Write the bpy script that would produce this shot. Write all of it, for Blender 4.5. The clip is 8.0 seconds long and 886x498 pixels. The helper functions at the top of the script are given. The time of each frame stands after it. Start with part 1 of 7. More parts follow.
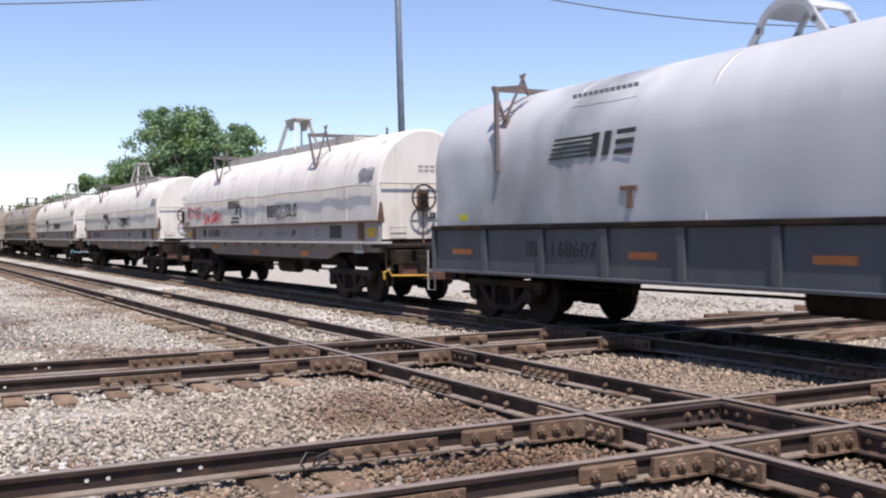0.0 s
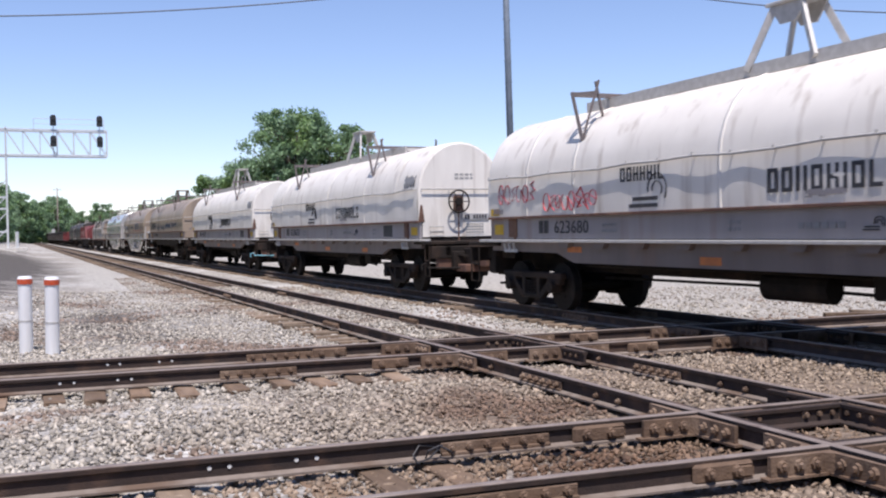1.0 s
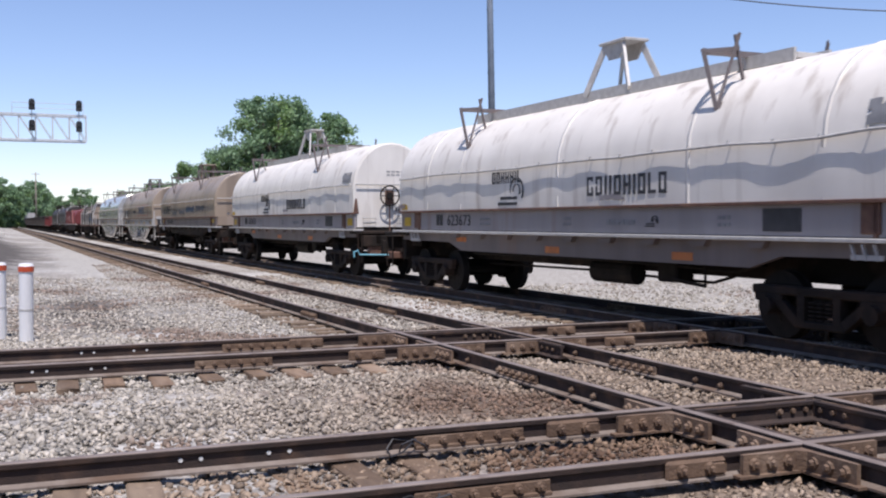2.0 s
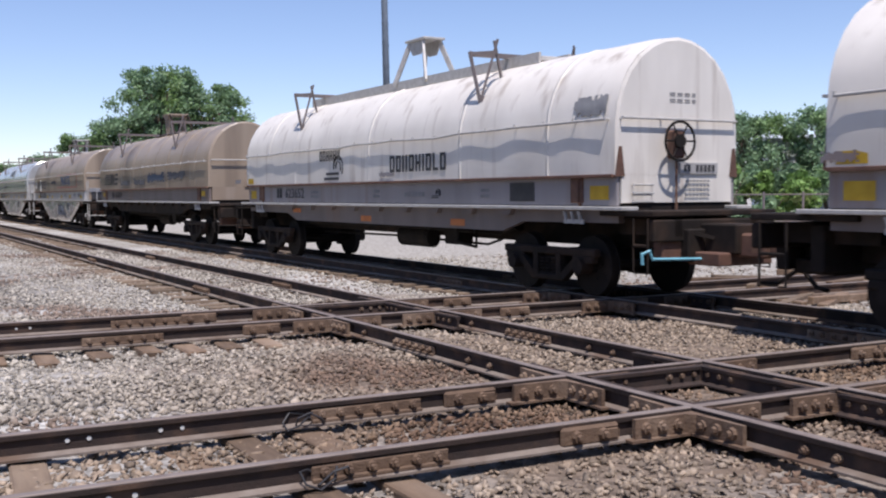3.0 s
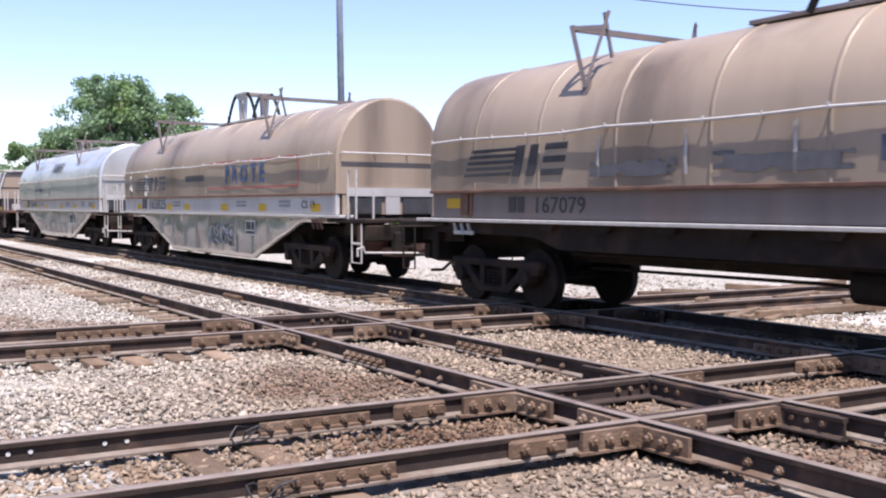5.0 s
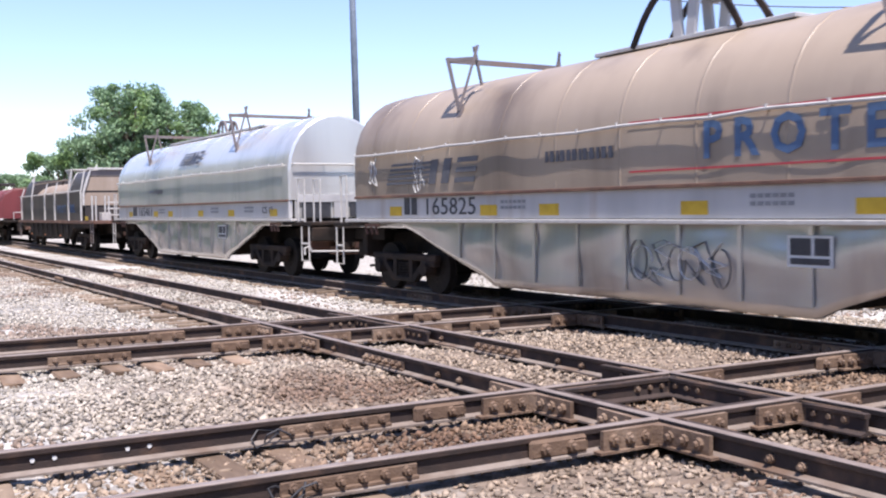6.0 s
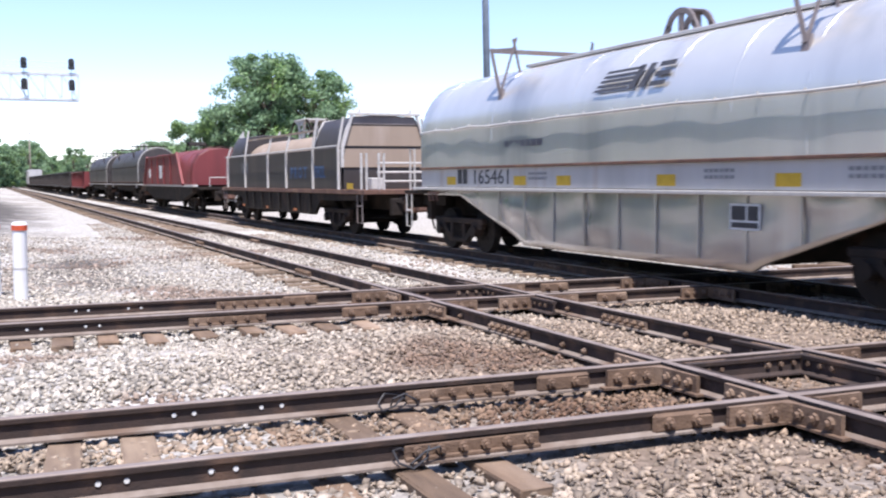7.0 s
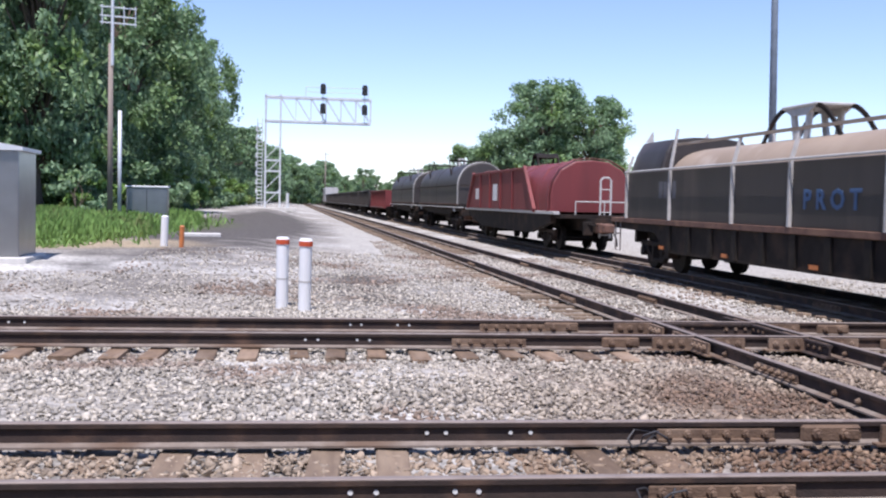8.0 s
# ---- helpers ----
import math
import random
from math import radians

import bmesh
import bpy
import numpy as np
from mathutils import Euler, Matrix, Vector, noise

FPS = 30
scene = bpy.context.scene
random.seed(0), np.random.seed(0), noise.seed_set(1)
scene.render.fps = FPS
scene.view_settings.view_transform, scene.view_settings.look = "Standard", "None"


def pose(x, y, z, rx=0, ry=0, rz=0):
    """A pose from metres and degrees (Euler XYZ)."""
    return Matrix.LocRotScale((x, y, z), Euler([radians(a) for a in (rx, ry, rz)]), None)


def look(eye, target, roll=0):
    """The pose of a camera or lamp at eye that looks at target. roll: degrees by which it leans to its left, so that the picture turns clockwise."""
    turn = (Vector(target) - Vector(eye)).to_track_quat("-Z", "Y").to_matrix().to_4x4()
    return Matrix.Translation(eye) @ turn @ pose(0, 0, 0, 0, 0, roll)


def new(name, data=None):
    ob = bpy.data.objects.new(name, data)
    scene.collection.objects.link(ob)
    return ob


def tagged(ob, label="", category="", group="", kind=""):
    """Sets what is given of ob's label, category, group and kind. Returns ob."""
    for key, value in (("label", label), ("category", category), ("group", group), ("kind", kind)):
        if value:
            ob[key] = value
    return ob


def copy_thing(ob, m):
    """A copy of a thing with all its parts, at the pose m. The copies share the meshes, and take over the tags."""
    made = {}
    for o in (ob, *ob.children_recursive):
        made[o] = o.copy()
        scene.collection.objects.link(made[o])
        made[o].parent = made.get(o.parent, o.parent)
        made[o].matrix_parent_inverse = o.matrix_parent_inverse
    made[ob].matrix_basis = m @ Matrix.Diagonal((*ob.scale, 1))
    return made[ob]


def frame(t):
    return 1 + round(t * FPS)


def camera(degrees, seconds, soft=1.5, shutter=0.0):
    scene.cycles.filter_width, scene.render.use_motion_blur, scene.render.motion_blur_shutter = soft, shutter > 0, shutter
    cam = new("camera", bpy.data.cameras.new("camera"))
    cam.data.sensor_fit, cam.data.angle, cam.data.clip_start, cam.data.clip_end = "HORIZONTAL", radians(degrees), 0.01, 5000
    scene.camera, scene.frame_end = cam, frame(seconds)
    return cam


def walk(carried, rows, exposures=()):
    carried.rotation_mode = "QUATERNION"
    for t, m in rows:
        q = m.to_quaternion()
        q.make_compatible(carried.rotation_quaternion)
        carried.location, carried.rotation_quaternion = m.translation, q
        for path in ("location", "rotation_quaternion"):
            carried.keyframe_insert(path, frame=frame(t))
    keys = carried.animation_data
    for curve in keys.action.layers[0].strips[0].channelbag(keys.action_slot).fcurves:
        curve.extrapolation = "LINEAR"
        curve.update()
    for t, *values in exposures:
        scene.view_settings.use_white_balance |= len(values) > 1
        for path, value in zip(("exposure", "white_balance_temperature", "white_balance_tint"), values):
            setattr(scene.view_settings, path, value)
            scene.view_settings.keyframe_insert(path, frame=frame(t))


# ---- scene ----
# A freight train on a level diamond crossing. x runs along the two crossing tracks, y away from
# the camera, z = 0 is the top of the rails.


def aim(x, y, z, yaw, pitch, roll):
    """A hand-held pose: yaw to the left, pitch up, roll of the body, in degrees."""
    return pose(x, y, z, 0, 0, yaw) @ pose(0, 0, 0, 90 + pitch) @ pose(0, 0, 0, 0, 0, roll)


cam = camera(47.15, 8.0, 2.1, 0.08)
walk(cam, [
    (0.0, aim(-0.039, 0.013, 1.574, -26.69, -1.04, -0.75)),
    (0.2, aim(-0.048, 0.020, 1.571, -25.17, -1.46, -0.87)),
    (0.4, aim(-0.013, 0.044, 1.593, -23.70, -2.22, -0.95)),
    (0.5, aim(-0.038, 0.056, 1.563, -24.10, -2.06, -0.26)),
    (0.6, aim(-0.017, 0.025, 1.595, -24.35, -2.23, -0.54)),
    (0.8, aim(-0.047, -0.001, 1.576, -21.07, -1.02, -0.77)),
    (1.0, aim(-0.076, -0.027, 1.557, -20.58, -1.03, -0.99)),
    (1.2, aim(-0.001, 0.005, 1.562, -20.47, -1.43, -0.89)),
    (2.3, aim(-0.049, -0.006, 1.586, -21.95, -1.57, -0.02)),
    (2.5, aim(-0.058, -0.008, 1.590, -21.93, -1.80, 0.14)),
    (2.7, aim(-0.039, 0.014, 1.578, -24.41, -3.11, -0.07)),
    (3.0, aim(-0.011, 0.048, 1.559, -27.53, -3.13, -0.39)),
    (3.2, aim(-0.011, 0.038, 1.573, -28.34, -2.76, -0.45)),
    (3.5, aim(-0.010, 0.024, 1.595, -28.39, -2.59, -0.54)),
    (4.0, aim(-0.004, 0.026, 1.566, -28.76, -1.78, 0.14)),
    (4.2, aim(-0.006, 0.022, 1.557, -29.20, -1.90, 0.64)),
    (5.3, aim(0.015, 0.024, 1.562, -30.27, -2.50, -0.03)),
    (5.5, aim(-0.018, 0.005, 1.555, -29.40, -2.24, 0.19)),
    (5.7, aim(-0.010, 0.008, 1.554, -29.15, -2.02, -0.23)),
    (6.0, aim(0.001, 0.012, 1.552, -29.16, -2.27, -0.85)),
    (6.1, aim(-0.024, 0.016, 1.541, -29.22, -2.32, -0.37)),
    (6.3, aim(-0.003, 0.030, 1.548, -28.84, -2.53, -0.54)),
    (6.5, aim(0.018, 0.044, 1.556, -27.80, -2.94, -0.71)),
    (6.8, aim(0.016, 0.009, 1.573, -25.65, -4.00, -0.62)),
    (6.9, aim(0.015, -0.003, 1.578, -24.37, -4.08, -0.59)),
    (7.0, aim(0.002, -0.047, 1.564, -21.85, -3.96, -0.43)),
    (7.2, aim(0.042, -0.053, 1.580, -19.50, -5.25, -0.26)),
    (7.5, aim(0.103, -0.061, 1.604, -14.09, -3.45, -0.01)),
    (7.7, aim(0.114, -0.060, 1.565, -10.37, -4.00, 0.77)),
    (8.0, aim(0.118, -0.097, 1.603, -6.49, -2.66, 1.24)),
], [(0.0, 0.38, 6720, 16), (0.5, 0.36, 6500, 16.5), (1.0, 0.26, 6450, 17), (2.5, 0.12, 6350, 17), (3.0, 0.1, 6400, 17), (3.5, 0.2, 6450, 17), (4.0, 0.38, 6450, 17),
    (4.2, 0.44, 6500, 17.5), (5.3, 0.87, 6550, 20), (6.5, 0.88, 6330, 17.5), (7.0, 0.88, 6300, 17), (7.5, 0.66, 6320, 18.5), (8.0, 0.46, 6180, 18.5)])

# ---- sky, sun ----
SUN_DIR = Vector((-0.095, -0.36, 0.90)).normalized()
world = bpy.data.worlds.new("sky")
scene.world = world
world.use_nodes = True
wn = world.node_tree
wn.nodes.clear()
sky = wn.nodes.new("ShaderNodeTexSky")
sky.sky_type, sky.sun_disc = "NISHITA", False
sky.sun_elevation = math.asin(SUN_DIR.z)
sky.sun_rotation = math.atan2(SUN_DIR.x, SUN_DIR.y)
sky.altitude, sky.air_density, sky.dust_density, sky.ozone_density = 0, 0.85, 0.1, 2.6
sky_bg = wn.nodes.new("ShaderNodeBackground")
sky_bg.inputs["Strength"].default_value = 0.14
sky_out = wn.nodes.new("ShaderNodeOutputWorld")
balance = wn.nodes.new("ShaderNodeMix")           # summer haze takes some green out of the sky
balance.data_type, balance.blend_type = "RGBA", "MULTIPLY"
balance.inputs[0].default_value = 1.0
balance.inputs[7].default_value = (0.99, 0.955, 1.0, 1)
wn.links.new(sky.outputs[0], balance.inputs[6])
wn.links.new(balance.outputs[2], sky_bg.inputs["Color"])
wn.links.new(sky_bg.outputs[0], sky_out.inputs["Surface"])
sun = new("sun", bpy.data.lights.new("sun", "SUN"))
sun.data.energy, sun.data.angle, sun.data.color = 4.5, radians(0.53), (1.0, 0.96, 0.9)
sun.matrix_world = look((0, 0, 60), Vector((0, 0, 60)) - SUN_DIR)

# ---- plan ----
GAUGE = 1.505                     # rail centre to rail centre
Y_A, Y_B = 5.722, 12.144          # near rails of the two crossing tracks
LINE = radians(92.245)            # bearing of the main line
ORIGIN = Vector((4.987, 5.722))   # nearest crossing of two rails
ALONG = Vector((math.cos(LINE), math.sin(LINE)))
ACROSS = Vector((ALONG.y, -ALONG.x))
TRAIN_OFF = 5.12                  # centre of the train's track from the first main rail
SPEED = 15.7
TURN = math.degrees(LINE) - 90


def spot(s, off):
    """Plan point at s metres up the main line and off metres right of its first rail."""
    return ORIGIN + ALONG * s + ACROSS * off


# ---- materials ----
def link(nt, a, b):
    nt.links.new(a, b)


def mat(name, c1, c2, scale=3.0, rough=0.6, metal=0.0, bump=0.15, bscale=40.0, c3=None, s3=0.6, cut=(0.5, 0.65),
        stretch=(1, 1, 1), stretch3=None, rand=0.0, coat=0.0, world_space=False, island=False):
    """Two tones mixed by fine noise, a third in patches by broad noise, and a fine bump."""
    m = bpy.data.materials.new(name)
    m.use_nodes = True
    nt = m.node_tree
    bsdf = nt.nodes["Principled BSDF"]
    bsdf.inputs["Roughness"].default_value = rough
    bsdf.inputs["Metallic"].default_value = metal
    bsdf.inputs["Coat Weight"].default_value = coat
    if world_space:
        vec = nt.nodes.new("ShaderNodeNewGeometry").outputs["Position"]
    else:
        vec = nt.nodes.new("ShaderNodeTexCoord").outputs["Object"]

    def noise_of(sc, st, detail=5.0):
        mp = nt.nodes.new("ShaderNodeMapping")
        mp.inputs["Scale"].default_value = st
        link(nt, vec, mp.inputs["Vector"])
        n = nt.nodes.new("ShaderNodeTexNoise")
        n.inputs["Scale"].default_value, n.inputs["Detail"].default_value = sc, detail
        link(nt, mp.outputs[0], n.inputs["Vector"])
        return n.outputs["Fac"]

    def ramp(fac, lo, hi):
        r = nt.nodes.new("ShaderNodeMapRange")
        r.inputs["From Min"].default_value, r.inputs["From Max"].default_value = lo, hi
        link(nt, fac, r.inputs["Value"])
        return r.outputs[0]

    def mix(fac, a, b):
        x = nt.nodes.new("ShaderNodeMix")
        x.data_type = "RGBA"
        link(nt, fac, x.inputs[0])
        for sock, v in ((x.inputs[6], a), (x.inputs[7], b)):
            if isinstance(v, tuple):
                sock.default_value = (*v, 1)
            else:
                link(nt, v, sock)
        return x.outputs[2]

    col = mix(ramp(noise_of(scale, stretch), 0.3, 0.7), c1, c2)
    if c3:
        col = mix(ramp(noise_of(s3, stretch3 or stretch, 6.0), *cut), col, c3)
    if rand or island:
        if island:
            rnd = nt.nodes.new("ShaderNodeNewGeometry").outputs["Random Per Island"]
        else:
            rnd = nt.nodes.new("ShaderNodeObjectInfo").outputs["Random"]
        hsv = nt.nodes.new("ShaderNodeHueSaturation")
        link(nt, ramp_to(nt, rnd, 1 - rand, 1 + rand), hsv.inputs["Value"])
        link(nt, col, hsv.inputs["Color"])
        col = hsv.outputs[0]
    link(nt, col, bsdf.inputs["Base Color"])
    if bump:
        b = nt.nodes.new("ShaderNodeBump")
        b.inputs["Strength"].default_value, b.inputs["Distance"].default_value = bump, 0.02
        link(nt, noise_of(bscale, (1, 1, 1)), b.inputs["Height"])
        link(nt, b.outputs[0], bsdf.inputs["Normal"])
    return m


def ramp_to(nt, fac, lo, hi):
    r = nt.nodes.new("ShaderNodeMapRange")
    r.inputs["To Min"].default_value, r.inputs["To Max"].default_value = lo, hi
    link(nt, fac, r.inputs["Value"])
    return r.outputs[0]


STREAK = (1.0, 1.0, 0.12)
M = {
    "white": mat("white_hood_paint", (0.83, 0.785, 0.71), (0.73, 0.685, 0.615), 2.6, 0.45, 0, 0.06, 9, (0.36, 0.29, 0.23), 2.2, (0.55, 0.85), (1, 0.5, 0.3), (1.6, 1.6, 0.16)),
    "grey_hood": mat("grey_hood_paint", (0.58, 0.59, 0.6), (0.47, 0.48, 0.49), 0.9, 0.4, 0, 0.05, 8, (0.25, 0.255, 0.26), 0.55, (0.5, 0.72), (1, 0.8, 0.6)),
    "brown": mat("brown_hood_paint", (0.37, 0.292, 0.218), (0.29, 0.226, 0.168), 1.0, 0.38, 0, 0.05, 9, (0.14, 0.105, 0.08), 0.9, (0.5, 0.75), STREAK),
    "silver": mat("bare_metal_hood", (0.84, 0.82, 0.77), (0.74, 0.72, 0.68), 1.3, 0.26, 0.6, 0.04, 9, (0.42, 0.43, 0.44), 0.8, (0.5, 0.75), STREAK),
    "dark_hood": mat("dark_hood_paint", (0.055, 0.046, 0.042), (0.036, 0.03, 0.028), 1.2, 0.5, 0, 0.06, 9, (0.1, 0.078, 0.066), 0.9, (0.55, 0.75), STREAK),
    "tan": mat("faded_tan_hood", (0.34, 0.265, 0.2), (0.27, 0.205, 0.15), 1.1, 0.6, 0, 0.06, 12, (0.5, 0.42, 0.36), 0.9, (0.55, 0.8), STREAK),
    "red": mat("faded_red_paint", (0.2, 0.036, 0.036), (0.14, 0.028, 0.028), 1.4, 0.55, 0, 0.06, 12, (0.16, 0.05, 0.045), 1.0, (0.55, 0.75), STREAK),
    "sill": mat("grey_sill_paint", (0.21, 0.178, 0.168), (0.15, 0.125, 0.118), 2.0, 0.55, 0, 0.1, 20, (0.2, 0.13, 0.1), 1.1, (0.55, 0.75), STREAK),
    "pale": mat("pale_panel_paint", (0.5, 0.49, 0.48), (0.4, 0.39, 0.38), 2.0, 0.5, 0, 0.06, 20, (0.32, 0.22, 0.16), 1.2, (0.58, 0.75), STREAK),
    "sill_pale": mat("grey_lavender_panel_paint", (0.33, 0.305, 0.31), (0.26, 0.24, 0.24), 2.0, 0.5, 0, 0.06, 20, (0.23, 0.15, 0.12), 1.3, (0.57, 0.75), STREAK),
    "belly": mat("grey_belly_paint", (0.64, 0.63, 0.61), (0.52, 0.51, 0.5), 1.5, 0.27, 0.7, 0.06, 12, (0.24, 0.22, 0.2), 0.9, (0.55, 0.8), STREAK),
    "blue_sill": mat("blue_grey_sill_paint", (0.1, 0.11, 0.125), (0.07, 0.077, 0.09), 1.4, 0.45, 0, 0.06, 14, (0.14, 0.13, 0.13), 0.9, (0.55, 0.75), STREAK),
    "rust": mat("rusty_steel", (0.16, 0.08, 0.055), (0.1, 0.055, 0.04), 6, 0.8, 0, 0.35, 60, (0.2, 0.11, 0.07), 2.0),
    "dark": mat("sooty_steel", (0.027, 0.0225, 0.02), (0.018, 0.0155, 0.014), 6, 0.7, 0.0, 0.3, 50, (0.045, 0.034, 0.026), 2.0, (0.55, 0.75)),
    "under": mat("grimy_underframe", (0.03, 0.024, 0.021), (0.02, 0.0165, 0.0145), 5, 0.75, 0, 0.3, 40, (0.05, 0.034, 0.026), 1.6),
    "tread": mat("worn_wheel_tread", (0.35, 0.34, 0.33), (0.25, 0.24, 0.23), 8, 0.35, 0.8, 0.05, 40),
    "rod": mat("pale_rail_paint", (0.55, 0.53, 0.5), (0.42, 0.4, 0.37), 9, 0.5, 0, 0.05, 50),
    "ink": mat("black_lettering", (0.035, 0.035, 0.04), (0.06, 0.06, 0.065), 5, 0.55, 0, 0.0),
    "ink_grey": mat("faded_grey_lettering", (0.2, 0.2, 0.21), (0.28, 0.28, 0.28), 7, 0.6, 0, 0.0),
    "yellow": mat("yellow_reflector", (0.62, 0.4, 0.03), (0.5, 0.31, 0.02), 6, 0.5, 0, 0.0),
    "orange": mat("orange_reflector", (0.6, 0.2, 0.06), (0.45, 0.15, 0.05), 6, 0.5, 0, 0.0),
    "hi_yellow": mat("fluorescent_yellow", (0.62, 0.6, 0.02), (0.5, 0.5, 0.03), 6, 0.5, 0, 0.0),
    "lever_yellow": mat("lever_yellow", (0.65, 0.36, 0.04), (0.5, 0.28, 0.04), 6, 0.5, 0, 0.0),
    "lever_blue": mat("lever_blue", (0.2, 0.5, 0.6), (0.15, 0.4, 0.5), 6, 0.5, 0, 0.0),
    "paint_red": mat("red_spray_paint", (0.5, 0.05, 0.06), (0.4, 0.06, 0.07), 6, 0.6, 0, 0.0),
    "paint_blue": mat("blue_spray_paint", (0.07, 0.11, 0.17), (0.08, 0.09, 0.12), 6, 0.6, 0, 0.0),
    "letter_blue": mat("faded_blue_lettering", (0.075, 0.15, 0.28), (0.065, 0.11, 0.2), 6, 0.6, 0, 0.0),
    "paint_white": mat("white_spray_paint", (0.72, 0.72, 0.7), (0.6, 0.6, 0.58), 6, 0.6, 0, 0.0),
    "paint_dark": mat("dark_spray_paint", (0.09, 0.09, 0.1), (0.13, 0.13, 0.14), 6, 0.6, 0, 0.0),
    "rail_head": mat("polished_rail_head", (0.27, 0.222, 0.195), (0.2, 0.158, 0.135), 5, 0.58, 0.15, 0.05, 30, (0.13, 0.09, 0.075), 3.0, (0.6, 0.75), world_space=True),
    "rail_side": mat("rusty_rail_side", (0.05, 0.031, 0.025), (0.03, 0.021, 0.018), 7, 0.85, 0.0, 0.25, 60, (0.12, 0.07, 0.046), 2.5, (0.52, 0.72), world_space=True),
    "rail_foot": mat("dusty_rail_foot", (0.24, 0.2, 0.17), (0.17, 0.135, 0.11), 9, 0.95, 0.0, 0.3, 60, (0.12, 0.075, 0.05), 1.1, (0.5, 0.68), world_space=True),
    "tie_rusty": mat("rust_stained_timber", (0.21, 0.14, 0.09), (0.135, 0.09, 0.06), 5, 0.9, 0, 0.5, 40, (0.26, 0.19, 0.135), 1.0, (0.5, 0.7), (3, 0.6, 3), world_space=True, rand=0.3),
    "casting": mat("rusty_brown_casting", (0.175, 0.112, 0.072), (0.105, 0.066, 0.044), 7, 0.85, 0.0, 0.45, 55, (0.24, 0.17, 0.12), 2.0, (0.5, 0.7), world_space=True),
    "tie": mat("weathered_timber", (0.23, 0.168, 0.115), (0.145, 0.102, 0.072), 5, 0.9, 0, 0.5, 40, (0.25, 0.19, 0.135), 1.0, (0.5, 0.7), (3, 0.6, 3), world_space=True, rand=0.25),
    "galv": mat("galvanised_steel", (0.68, 0.7, 0.71), (0.58, 0.6, 0.61), 3, 0.45, 0.2, 0.03, 30),
    "post_white": mat("white_bollard_paint", (0.8, 0.8, 0.8), (0.72, 0.72, 0.71), 5, 0.5, 0, 0.05, 30, (0.5, 0.47, 0.42), 2.0, (0.62, 0.8), STREAK),
    "post_red": mat("red_reflective_band", (0.6, 0.1, 0.04), (0.5, 0.08, 0.03), 5, 0.45, 0, 0.0),
    "cabinet": mat("silver_cabinet", (0.42, 0.425, 0.43), (0.35, 0.355, 0.36), 2, 0.3, 0.85, 0.03, 20, (0.35, 0.35, 0.35), 0.8),
    "concrete": mat("pale_concrete", (0.62, 0.6, 0.56), (0.5, 0.48, 0.45), 4, 0.85, 0, 0.2, 50),
    "wood_pole": mat("grey_wooden_pole", (0.3, 0.25, 0.21), (0.22, 0.18, 0.15), 4, 0.9, 0, 0.3, 30, stretch=(6, 6, 0.4)),
    "steel_pole": mat("blue_grey_steel_pole", (0.2, 0.235, 0.28), (0.15, 0.18, 0.215), 4, 0.6, 0.1, 0.1, 20),
    "black_signal": mat("black_signal_housing", (0.02, 0.02, 0.022), (0.03, 0.03, 0.03), 5, 0.5),
    "building": mat("white_metal_cladding", (0.74, 0.75, 0.76), (0.66, 0.67, 0.68), 0.3, 0.6, 0, 0.05, 3),
    "wire": mat("black_cable", (0.03, 0.03, 0.035), (0.04, 0.04, 0.045), 5, 0.6),
    "bark": mat("grey_brown_bark", (0.14, 0.105, 0.08), (0.09, 0.07, 0.055), 5, 0.9, 0, 0.6, 20, stretch=(4, 4, 0.6)),
    "leaf_mid": mat("mid_green_leaves", (0.24, 0.355, 0.2), (0.18, 0.285, 0.15), 1.5, 0.55, 0, 0.0, 1, (0.2, 0.31, 0.09), 0.35, (0.5, 0.65), island=True, rand=0.3),
    "leaf_dark": mat("deep_green_leaves", (0.205, 0.32, 0.16), (0.15, 0.245, 0.115), 1.5, 0.55, 0, 0.0, 1, (0.17, 0.26, 0.075), 0.3, (0.5, 0.65), island=True, rand=0.35),
    "weed": mat("bright_green_weeds", (0.2, 0.33, 0.08), (0.14, 0.25, 0.06), 1.5, 0.6, 0, 0.0, 1, (0.22, 0.22, 0.08), 0.5, (0.55, 0.7), island=True, rand=0.3),
}


